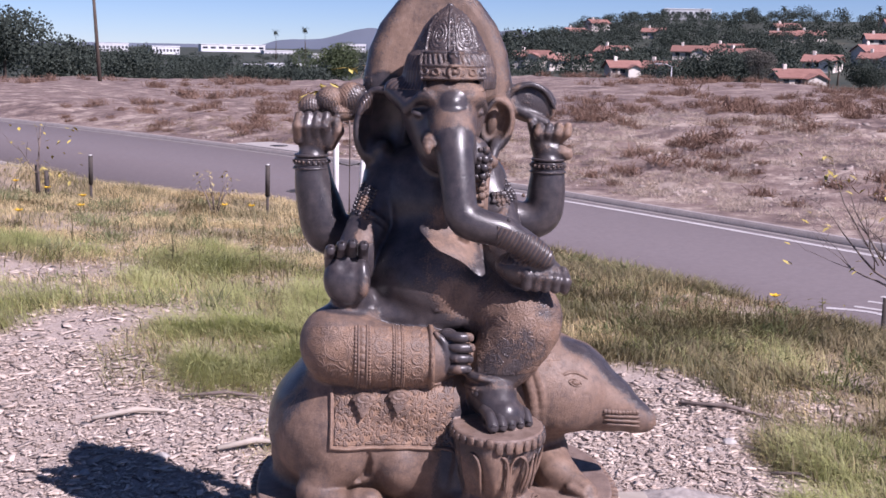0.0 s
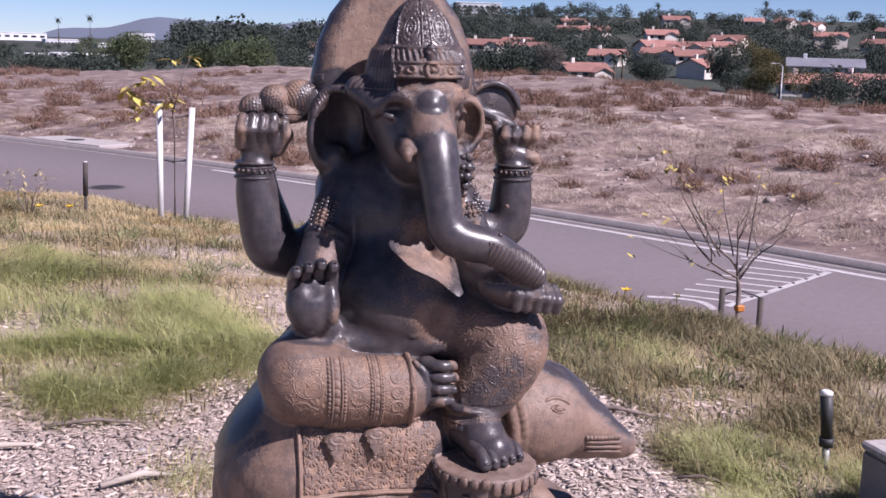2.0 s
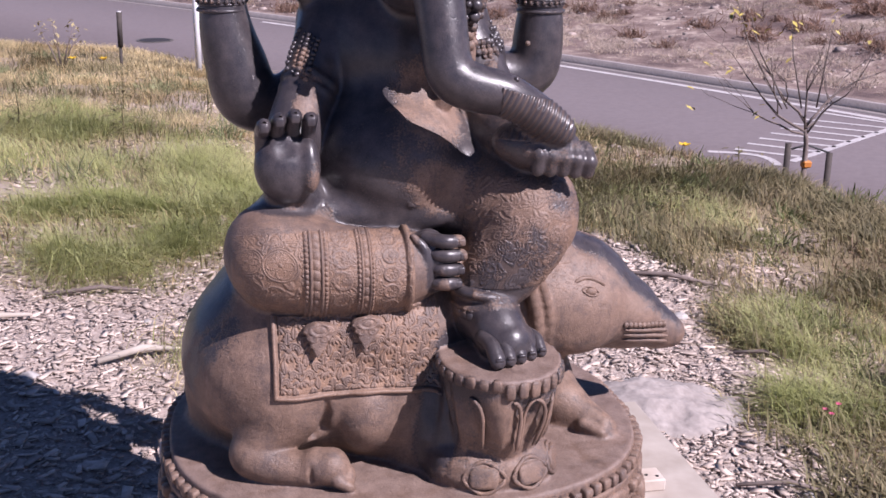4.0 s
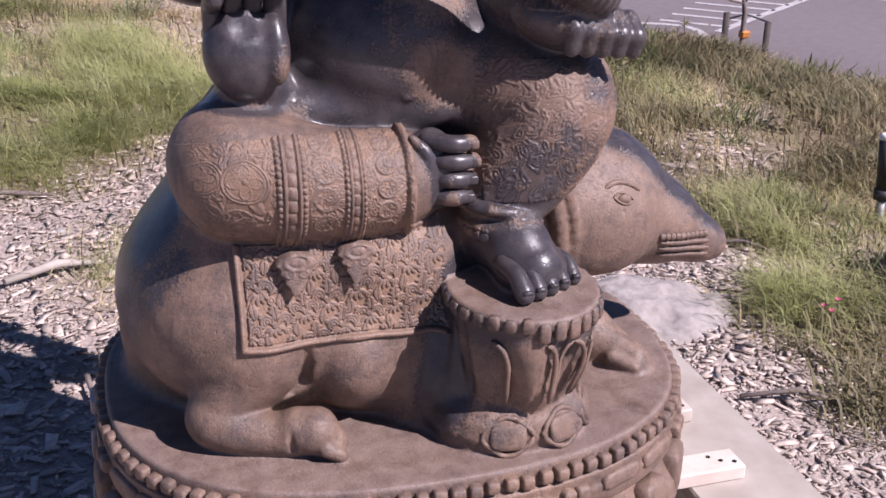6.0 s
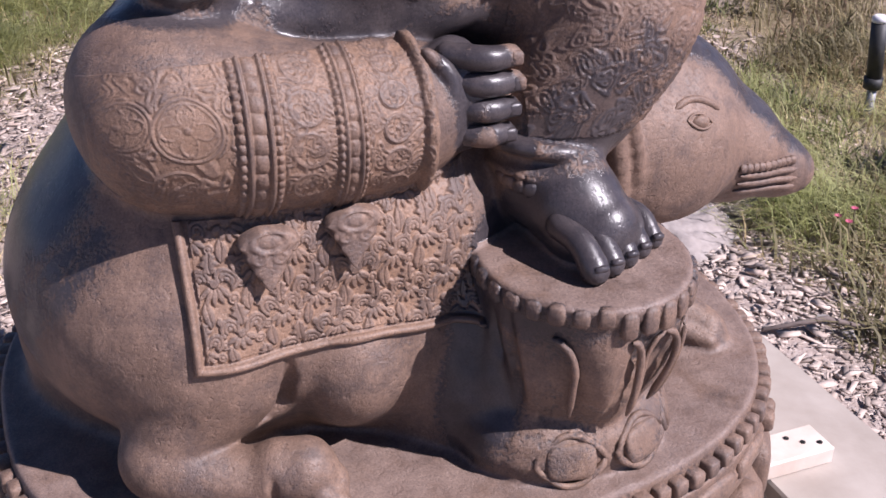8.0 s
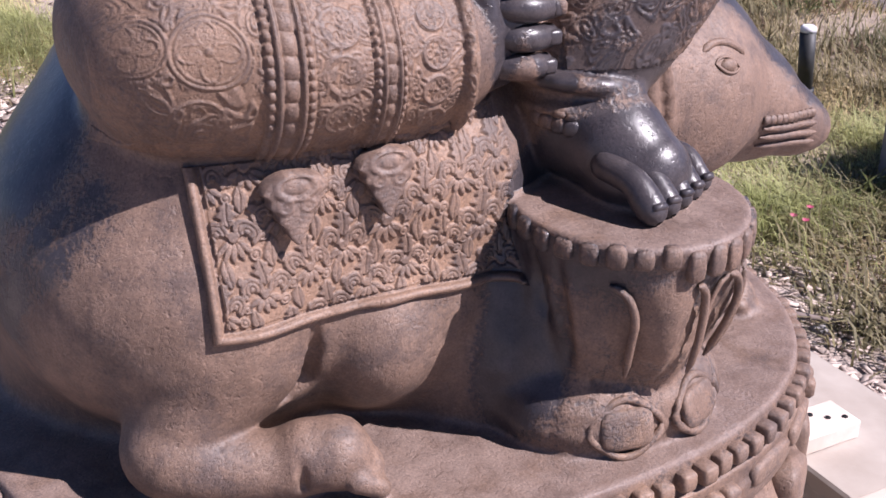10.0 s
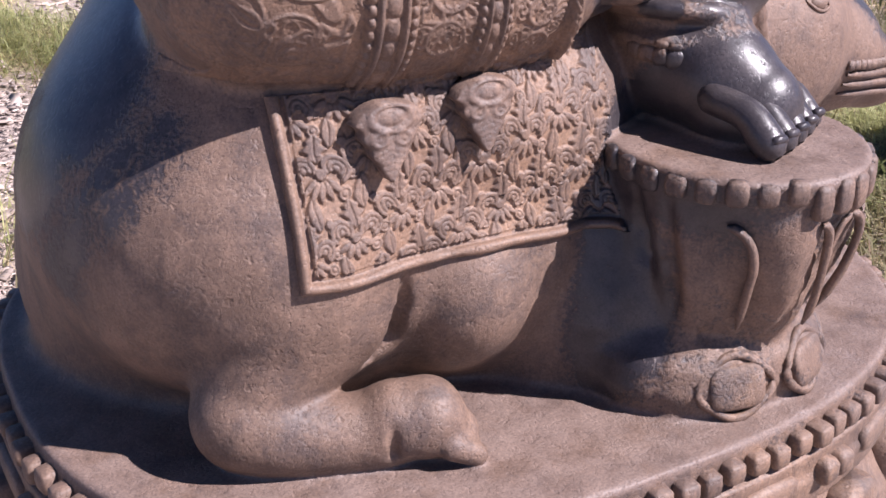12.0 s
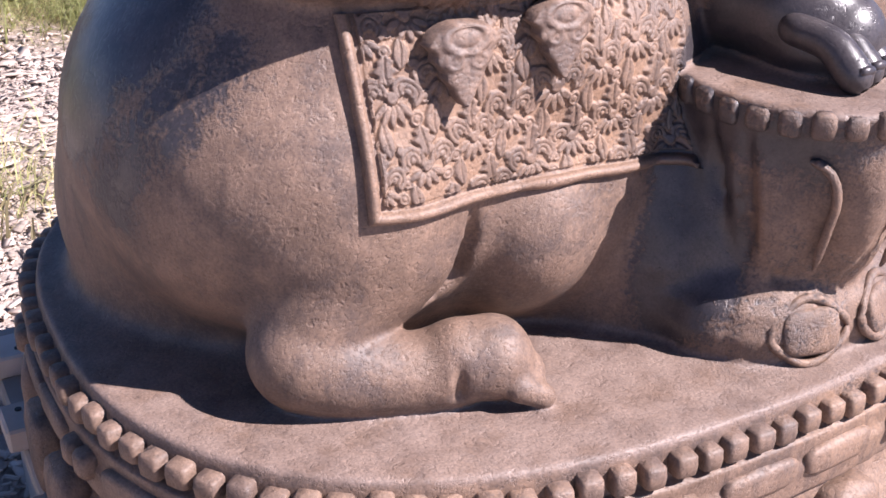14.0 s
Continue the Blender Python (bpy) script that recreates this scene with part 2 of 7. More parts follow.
def lot_cover(x, y):
    """How thickly weeds and grass stand on the lot, 0..1, and how green they are."""
    n1, n2 = wobble(x, y, 0.8), wobble(x + 40, y, 2.2)
    d = road_d(x, y)
    patch = lambda cx, cy, rx, ry, p=1.0: np.clip(1.35 + 0.5 * (n2 - 0.5) - np.hypot((x - cx) / rx, (y - cy) / ry), 0, 1) * p
    green = np.maximum.reduce([patch(-0.72, 5.95, 0.62, 0.85), patch(-0.4, 6.9, 0.6, 1.2), patch(-1.3, 7.8, 0.7, 1.3, 0.6), patch(0.1, 5.95, 0.5, 0.65, 0.95), patch(-0.35, 4.35, 0.3, 0.35, 0.4), patch(-2.6, 6.5, 0.7, 0.8, 0.9), patch(-3.0, 8.6, 1.0, 0.7, 0.7), patch(1.62, 3.75, 0.3, 0.35, 0.9), patch(2.2, 4.4, 0.45, 0.6, 0.6)])
    right = sstep(1.38, 1.95, x - 0.28 * np.exp(-((y - 5.3) / 0.5) ** 2) + 0.6 * (n2 - 0.5)) * sstep(2.8, 3.8, y + x * 0.3)
    far_l = sstep(6.3, 8.4, y + 1.6 * (n1 - 0.5) + 0.25 * x) * 0.72 * (0.3 + 0.7 * np.maximum(sstep(0.34, 0.58, wobble(x + 11, y * 1.6, 0.7)), sstep(9.5, 11.0, y)))
    far_r = sstep(5.6, 7.0, y + 1.2 * (n2 - 0.5)) * sstep(0.2, 1.2, x)
    dry = np.maximum.reduce([right * 0.85, far_l, far_r])
    slope = sstep(CREST + 1.5, CREST - 0.5, d) * (d > ROAD_W + 0.5)
    cover = np.clip(np.maximum(green, np.maximum(dry, slope)) * (0.35 + 1.1 * n2) , 0, 1)
    return np.where((d > ROAD_W + 0.4) & (y > 1.2), cover, 0), np.clip(green * 1.2 + 0.32 * n1 + 0.14 * right, 0, 1)


cover, greenness = lot_cover(gv[:, 0], gv[:, 1])
gd = road_d(gv[:, 0], gv[:, 1])


def ground_material():
    m, nt, b = mat("earth", 0.95)
    v = coords(nt)
    fine, mid, big = noise_tex(nt, v, 60, 5, 0.65), noise_tex(nt, v, 9, 5, 0.6), noise_tex(nt, v, 0.7, 4, 0.55)
    mulch = ramp(nt, fine, [(0.3, (0.25, 0.19, 0.16)), (0.5, (0.35, 0.282, 0.245)), (0.7, (0.45, 0.38, 0.34))])
    soil = ramp(nt, mid, [(0.3, (0.17, 0.128, 0.075)), (0.7, (0.3, 0.235, 0.145))])
    lot = mix(nt, attribute(nt, "cover"), mulch, soil)
    dry = ramp(nt, calc(nt, "ADD", calc(nt, "MULTIPLY", big, 0.5), calc(nt, "MULTIPLY", noise_tex(nt, v, 2.6, 8, 0.75), 0.5)),
               [(0.41, (0.08, 0.052, 0.048)), (0.475, (0.15, 0.102, 0.09)), (0.535, (0.215, 0.156, 0.132)), (0.6, (0.36, 0.29, 0.245))])
    col = mix(nt, attribute(nt, "field"), lot, dry)
    woods = ramp(nt, noise_tex(nt, v, 0.05, 5, 0.6), [(0.35, (0.018, 0.026, 0.018)), (0.6, (0.04, 0.044, 0.03)), (0.75, (0.1, 0.083, 0.062))])
    col = mix(nt, attribute(nt, "valley"), col, woods)
    nt.links.new(col, b.inputs["Base Color"])
    bump(nt, b, calc(nt, "ADD", fine, mid), 0.5, 0.03)
    return m


me = mesh_of("ground", gv, gf, ground_material(), True)
gr = np.hypot(gv[:, 0], gv[:, 1])
gaz = np.degrees(np.arctan2(gv[:, 0], np.maximum(gv[:, 1], 1e-3)))
for nm, val in (("cover", cover), ("field", sstep(-0.2, -0.8, gd)), ("valley", sstep(0.0, 1.0, (gr - (100 - 52 * sstep(16, 34, gaz))) / 25.0))):
    me.attributes.new(nm, "FLOAT", "POINT").data.foreach_set("value", np.asarray(val, np.float32))
tagged(new("ground", me), "pale wood-chip mulch and dry earth, sloping to a field", "ground", kind="structure")


# road: a slab along the curve, with kerb, gutter and painted lines
def strip(name, d0, d1, z, y0, y1, material, thick=0.0, step=0.5, kind="structure", label="", category="", dz=None):
    """A band that follows the road between distances d0 and d1 from its far edge."""
    ys = np.arange(y0, y1 + step / 2, step)
    slope = -0.5 - 0.0132 * np.clip(ys - 16.8, 0, None)
    n = np.stack([-1 / np.sqrt(1 + slope ** 2), slope / np.sqrt(1 + slope ** 2)], 1)
    e = np.stack([road_edge(ys), ys], 1)
    rows = []
    for d, zz in ((d0, z), (d1, z), (d1, z - thick), (d0, z - thick)):
        p = e + n * d
        rows.append(np.column_stack([p, np.full(len(ys), zz)]))
    v = np.stack(rows, 1).reshape(-1, 3)
    f = []
    sides = range(4) if thick else (0,)
    for i in range(len(ys) - 1):
        for k in sides:
            f.append((4 * i + k, 4 * i + 4 + k, 4 * i + 4 + (k + 1) % 4, 4 * i + (k + 1) % 4))
    f += [(0, 1, 2, 3), (len(v) - 1, len(v) - 2, len(v) - 3, len(v) - 4)] if thick else []
    ob = new(name, mesh_of(name, v, f, material))
    return tagged(ob, label, category, kind=kind)


ASPHALT = simple("asphalt", (0.128, 0.104, 0.106), (0.176, 0.145, 0.147), 55, 0.9, bump_s=0.2)
CONCRETE = simple("concrete", (0.286, 0.252, 0.238), (0.394, 0.36, 0.34), 30, 0.85)
PAINT = simple("road_paint", (0.33, 0.3, 0.3), (0.5, 0.47, 0.46), 14, 0.7)
IRON = simple("cast_iron", (0.034, 0.0292, 0.0292), (0.068, 0.0578, 0.0544), 40, 0.6, 0.4)
strip("road", 0.0, ROAD_W, ROAD_Z, -40, 110, ASPHALT, 0.3, 1.0, label="faded purple-grey asphalt road curving past the lot", category="road")
strip("kerb", -0.16, -0.01, ROAD_Z + 0.13, -40, 110, simple("kerb_grey", (0.24, 0.205, 0.2), (0.34, 0.3, 0.285), 25), 0.4, 0.5, label="grey concrete kerb along the far road edge", category="kerb")
strip("gutter", 0.0, 0.26, ROAD_Z + 0.006, -40, 110, simple("gutter_grey", (0.17, 0.146, 0.143), (0.245, 0.218, 0.211), 25), 0.05, 0.5, label="concrete gutter beside the kerb", category="gutter")
strip("edge_line", 0.42, 0.6, ROAD_Z + 0.004, -10, 32, PAINT, 0.0, 0.5, label="worn white painted edge line", category="road marking")
strip("near_kerb", ROAD_W, ROAD_W + 0.16, ROAD_Z + 0.13, -40, 110, CONCRETE, 0.4, 0.5, label="concrete kerb along the near road edge", category="kerb")


def on_road(y, d):
    """The place on the road surface at the far edge's y and d metres this side of it."""
    s = -0.5 - 0.0132 * max(y - 16.8, 0)
    k = math.sqrt(1 + s * s)
    return Vector((float(road_edge(y)) - d / k, y + s * d / k, ROAD_Z))


# hatched painted island near the bend
def painted_bar(a, b, w, name="painted_bar"):
    a, b = Vector(a), Vector(b)
    t = (b - a).normalized()
    n = Vector((-t.y, t.x, 0)) * w / 2
    return new(name, mesh_of(name, [a + n, a - n, b - n, b + n], [(0, 1, 2, 3)], PAINT))


island = empty("hatched_marking", (8.6, 15.6, ROAD_Z + 0.005), "worn white hatched road marking, narrow chevron island", "road marking")
corner, near_l, tip = Vector((10.43, 16.41, 0)), Vector((7.1, 14.1, 0)), Vector((6.53, 15.05, 0))
arc = []
for i in range(9):
    t = i / 8
    arc.append(tip.lerp(near_l, t) + Vector((0.30, 0.12, 0)) * math.sin(math.pi * t))
for a, b in zip(arc, arc[1:]):
    o = painted_bar(a - Vector((8.6, 15.6, 0)), b - Vector((8.6, 15.6, 0)), 0.12)
    o.parent = island
for a, b in ((corner, near_l + Vector((0.3, 0.2, 0))), (corner, Vector((9.55, 17.75, 0)))):
    o = painted_bar(a - Vector((8.6, 15.6, 0)), b - Vector((8.6, 15.6, 0)), 0.12)
    o.parent = island
for i in range(7):
    t = 0.1 + 0.12 * i
    a = corner.lerp(near_l, t)
    b = a + Vector((-0.85, 0.75, 0)) * (1.25 - 0.5 * t)
    o = painted_bar(a - Vector((8.6, 15.6, 0)), b - Vector((8.6, 15.6, 0)), 0.1)
    o.parent = island

# manhole, and the drain inlet in the kerb
bm = tube([(0, 0, 0, 0.42), (0, 0, 0.012, 0.42)], 28)
cover_ob = empty("manhole_cover", (-1.21, 28.0, ROAD_Z), "round dark cast-iron manhole cover in the asphalt", "manhole cover")
part("frame", bm, simple("ring_grey", (0.068, 0.0578, 0.0544), (0.109, 0.0952, 0.0884)), cover_ob)
part("lid", tube([(0, 0, 0.012, 0.35), (0, 0, 0.02, 0.345)], 28), IRON, cover_ob)
inlet = empty("drain_inlet", Matrix.Translation(on_road(38.4, -0.75)) @ Matrix.Rotation(math.atan2(1, -0.78), 4, "Z"), "pale concrete storm-drain inlet set into the kerb", "drain inlet")
part("slab", box((-1.9, -0.75, -0.2), (1.9, 0.62, 0.17), 0.02), CONCRETE, inlet)
part("opening", box((-1.5, -0.79, 0.0), (1.2, -0.752, 0.11)), IRON, inlet, "dark slot of the inlet")
part("hatch", tube([(0.2, 0, 0.17, 0.3), (0.2, 0, 0.182, 0.3)], 20), IRON, inlet)

# ---------------------------------------------------------------- distance: houses, woods, ridge
TILE_ROOF = simple("terracotta", (0.2, 0.092, 0.073), (0.29, 0.15, 0.122), 1.2, 0.85, bump_s=0.3, spread=0.25)
GREY_ROOF = simple("slate_grey", (0.15, 0.15, 0.177), (0.218, 0.218, 0.245), 1.2, 0.8, spread=0.15)
STUCCO = simple("stucco", (0.55, 0.48, 0.43), (0.68, 0.62, 0.56), 0.6, 0.9, spread=0.2)
WHITE_WALL = simple("white_wall", (0.541, 0.541, 0.558), (0.656, 0.656, 0.656), 0.4, 0.85, spread=0.08)
WINDOW, wnt, wb = mat("window_glass", 0.08)
wb.inputs["Base Color"].default_value = (0.03, 0.035, 0.045, 1)
TRIM = simple("trim_white", (0.574, 0.558, 0.541), (0.656, 0.64, 0.615), 5)


def at_az(az, r):
    a = radians(az)
    x, y = r * math.sin(a), r * math.cos(a)
    return x, y, float(height(x, y))


def gable_roof(w, d, z, rise, over):
    bm = bmesh.new()
    W, D = w / 2 + over, d / 2 + over
    t = 0.28
    top = []
    for zz in (0.0, -t):
        a = [bm.verts.new(p) for p in ((-W, -D, z + zz - over * 0.35), (W, -D, z + zz - over * 0.35), (W, 0, z + rise + zz), (-W, 0, z + rise + zz), (-W, D, z + zz - over * 0.35), (W, D, z + zz - over * 0.35))]
        top.append(a)
    a, b = top
    for q in ((a[0], a[1], a[2], a[3]), (a[3], a[2], a[5], a[4]), (b[3], b[2], b[1], b[0]), (b[4], b[5], b[2], b[3]),
              (a[1], a[0], b[0], b[1]), (a[4], a[5], b[5], b[4]), (a[0], a[3], b[3], b[0]), (a[3], a[4], b[4], b[3]), (a[2], a[1], b[1], b[2]), (a[5], a[2], b[2], b[5])):
        bm.faces.new(q)
    return bm


def gable_wall(w, d, h, rise):
    bm = bmesh.new()
    v = [bm.verts.new(p) for p in ((-w / 2, -d / 2, -6), (w / 2, -d / 2, -6), (w / 2, d / 2, -6), (-w / 2, d / 2, -6), (-w / 2, -d / 2, h), (w / 2, -d / 2, h), (w / 2, d / 2, h), (-w / 2, d / 2, h), (-w / 2, 0, h + rise), (w / 2, 0, h + rise))]
    for q in ((0, 1, 5, 4), (2, 3, 7, 6), (3, 0, 4, 8, 7), (1, 2, 6, 9, 5), (3, 2, 1, 0)):
        bm.faces.new([v[i] for i in q])
    return bm


def house(az, r, w, d, h, yaw, roof_m=TILE_ROOF, wall_m=STUCCO, wing=True, lift=0.0):
    x, y, z = at_az(az, r)
    terr = "red-tiled" if roof_m is TILE_ROOF else "grey-roofed"
    ob = empty("house", Matrix.Translation((x, y, z + lift)) @ Matrix.Rotation(radians(yaw) - radians(az), 4, "Z"), f"{terr} stucco suburban house on the hillside", "house", "hillside houses")
    rise = d * 0.22
    part("wall", gable_wall(w, d, h, rise - 0.3), wall_m, ob)
    part("roof", gable_roof(w, d, h, rise, 0.7), roof_m, ob)
    if wing:
        m = Matrix.Translation((w * 0.22, -d * 0.5, 0)) @ Matrix.Rotation(radians(90), 4, "Z")
        for nm, bmm, mt in (("wing_wall", gable_wall(d * 0.7, w * 0.42, h - 0.3, w * 0.09), wall_m), ("wing_roof", gable_roof(d * 0.7, w * 0.42, h - 0.3, w * 0.1, 0.6), roof_m)):
            bmm.transform(m)
            part(nm, bmm, mt, ob)
    part("chimney", box((-w * 0.3, -0.5, h), (-w * 0.3 + 1.0, 0.5, h + rise + 1.1), 0.06), wall_m, ob, "pale chimney")
    front = -d / 2 - (d * 0.35 if wing else 0)
    n = 3 if w > 11 else 2
    for i in range(n):
        cx = -w * 0.36 + i * w * 0.26
        win = part("window", box((cx - 0.8, -d / 2 - 0.06, h - 2.0), (cx + 0.8, -d / 2 + 0.1, h - 0.7)), WINDOW, ob)
        part("window_frame", box((cx - 0.9, -d / 2 - 0.04, h - 0.7), (cx + 0.9, -d / 2 + 0.1, h - 0.55)), TRIM, win)
    return ob


NEAR_HOUSES = ((21.7, 315, 12, 9, 3.2, 24), (22.9, 395, 11, 9, 3.4, -10), (25.2, 430, 13, 10, 5.2, 30), (27.3, 345, 11, 9, 3.6, 62), (26.9, 412, 12, 9, 3.2, 10), (15.5, 350, 10, 8, 3.0, -15), (11.0, 395, 14, 9, 3.3, 8), (9.2, 430, 13, 9, 4.6, -20), (13.6, 350, 9, 8, 3.0, 15), (16.9, 450, 14, 9, 3.2, -5), (25.4, 540, 14, 10, 4.5, 12), (28.6, 520, 14, 10, 4.0, -20))
for az, r, w, d, h, yaw in NEAR_HOUSES:
    house(az, r, w, d, h, yaw)
for az, r, w, d, h, yaw in ((32.6, 290, 17, 9, 3.2, 4), (34.9, 300, 15, 9, 3.2, -14)):
    house(az, r, w, d, h, yaw)
house(33.0, 330, 19, 9, 5.4, 3, GREY_ROOF, WHITE_WALL, False)
rh = random.Random(5)
for i in range(22):
    az, r = rh.uniform(8, 37), rh.uniform(420, 740)
    house(az, r, rh.uniform(10, 15), rh.uniform(8, 10), rh.choice((3.2, 3.4, 5.2)), rh.uniform(-40, 40), wing=rh.random() < 0.6)


def long_building(az, r, w, h, top, d=30.0, n=8):
    """A low flat-roofed hall whose roof stands top degrees above the eye line."""
    x, y, z = at_az(az, r)
    base = 1.5 + r * math.tan(radians(top)) - h - 0.7
    ob = empty("industrial_building", Matrix.Translation((x, y, base)) @ Matrix.Rotation(radians(-az + 6), 4, "Z"), "long low white flat-roofed industrial building", "building", "white buildings")
    part("wall", box((-w / 2, -d / 2, -25), (w / 2, d / 2, h), 0.1), WHITE_WALL, ob)
    part("roof", box((-w / 2 - 0.4, -d / 2 - 0.4, h), (w / 2 + 0.4, d / 2 + 0.4, h + 0.7), 0.1), WHITE_WALL, ob)
    for i in range(n):
        cx = -w / 2 + (i + 0.5) * w / n
        part("window", box((cx - w / n * 0.3, -d / 2 - 0.12, h - 3.4), (cx + w / n * 0.3, -d / 2 + 0.2, h - 1.6)), WINDOW, ob)


for az, r, w, h, top in ((-5.4, 1100, 58, 7, 0.03), (-3.2, 1000, 26, 6, -0.22), (-4.0, 520, 14, 4.5, -0.9), (-2.4, 500, 20, 4.5, -0.85), (0.4, 1250, 26, 7, 0.15), (-8.6, 900, 20, 6, -0.1), (-11, 1000, 24, 6, 0.0), (5.9, 900, 8, 8, -0.1), (16.5, 900, 34, 9, 2.05), (-1.0, 800, 18, 5, -0.35)):
    long_building(az, r, w, h, top)

# woods: crowns of many small leaf clumps, on tapered trunks
LEAF_FAR = leafy("far_foliage", (0.03, 0.042, 0.033), (0.06, 0.074, 0.058), 0.5, 0.9, 0.25, 0.3)


def crowns(spec, clumps, rnd, fine=1.0):
    """Leaf clumps of many crowns in one mesh; spec rows: x, y, z of the foot, height, spread."""
    V, F = [], []
    for x, y, z, h, w in spec:
        lobes = [(rnd.normal(0, w * 0.26), rnd.normal(0, w * 0.26), h * rnd.uniform(0.45, 0.85), w * rnd.uniform(0.22, 0.42)) for _ in range(7)]
        for lx, ly, lz, lr in lobes:
            n = clumps // 7
            dirs = rnd.normal(size=(n, 3))
            dirs /= np.linalg.norm(dirs, axis=1)[:, None]
            c = np.array((x + lx, y + ly, z + lz)) + dirs * (lr * rnd.uniform(0.55, 1.1, (n, 1))) * (1, 1, 0.85)
            s = lr * fine * rnd.uniform(0.07, 0.15, (n, 1))
            a, b = rnd.normal(size=(n, 3)), rnd.normal(size=(n, 3))
            a /= np.linalg.norm(a, axis=1)[:, None]
            b -= a * (a * b).sum(1)[:, None]
            b /= np.linalg.norm(b, axis=1)[:, None]
            base = len(V) * 0 + sum(len(q) for q in V)
            q = np.stack([c - a * s - b * s * 0.5, c + a * s * 0.7 - b * s, c + a * s + b * s * 0.6, c - a * s * 0.5 + b * s], 1).reshape(-1, 3)
            V.append(q)
            F.append(np.arange(len(q)).reshape(-1, 4) + base)
        t = max(0.12, h * 0.025)
        q = np.array([(x - t, y, z - 4), (x + t, y, z - 4), (x + t * 0.4, y, z + h * 0.7), (x - t * 0.4, y, z + h * 0.7), (x, y - t, z - 4), (x, y + t, z - 4), (x, y + t * 0.4, z + h * 0.7), (x, y - t * 0.4, z + h * 0.7)])
        base = sum(len(p) for p in V)
        V.append(q)
        F.append(np.arange(8).reshape(2, 4) + base)
    return np.concatenate(V), np.concatenate(F)


wr = np.random.default_rng(11)
spec = []
for i in range(680):
    az, r = wr.uniform(8, 38), 300 + 500 * wr.random() ** 1.1
    if wr.random() < 0.25:
        az = wr.uniform(7, 22)
    x, y, z = at_az(az, r)
    if any(abs(az - q[0]) < math.degrees(q[2] / q[1]) * 0.62 + 0.25 and r < q[1] + 6 for q in NEAR_HOUSES):
        continue
    spec.append((x, y, z, wr.uniform(3.0, 6.0 if r < 470 else 8.5), wr.uniform(5, 10)))
for i in range(620):
    az, r = wr.uniform(-20, 12), wr.uniform(260, 1300)
    x, y, z = at_az(az, r)
    e = wr.uniform(-1.1, -0.05) if az < 2 else wr.uniform(-0.6, 1.0)
    if wr.random() < 0.88:
        if r < 640 and -5.2 < az < -1.0:
            r = wr.uniform(200, 300)
            x, y, z = at_az(az, r)
            e = min(e, wr.uniform(-1.3, -0.95))
        elif r < 1080 and -8.6 < az < 0.8:
            e = min(e, wr.uniform(-0.7, -0.35))
    h = 1.5 + r * math.tan(radians(e)) - z
    if h < 1.2:
        continue
    spec.append((x, y, z, h, min(max(h * wr.uniform(0.6, 1.0), 5.0), 14)))
v, f = crowns(spec, 560, wr, 0.8)
tagged(new("far_woods", mesh_of("far_woods", v, f, LEAF_FAR)), "dark green mixed trees covering the valley and hillside", "trees", kind="stuff")

# single trees that stand out against the rest
LEAF_LIGHT = leafy("willow_green", (0.055, 0.075, 0.034), (0.1, 0.122, 0.056), 0.6, 0.9, 0.25, 0.3)
LEAF_OCHRE = leafy("ochre_leaves", (0.075, 0.065, 0.025), (0.13, 0.11, 0.045), 0.6, 0.9, 0.25, 0.3)
BARK = simple("bark", (0.0476, 0.034, 0.0272), (0.102, 0.0748, 0.0578), 8, 0.95)


def standing_tree(az, r, h, w, leaf, label, seed, n=9000):
    x, y, z = at_az(az, r)
    ob = empty("tree", (x, y, z), label, "tree")
    part("trunk", tube([(0, 0, -3, h * 0.035), (0.1, 0, h * 0.3, h * 0.028), (0, 0.1, h * 0.75, h * 0.01)], 8), BARK, ob)
    rr = np.random.default_rng(seed)
    v, f = crowns([(0, 0, 0, h, w)], n, rr, 0.34)
    c = new("crown", mesh_of("crown", v, f, leaf))
    c.parent = ob


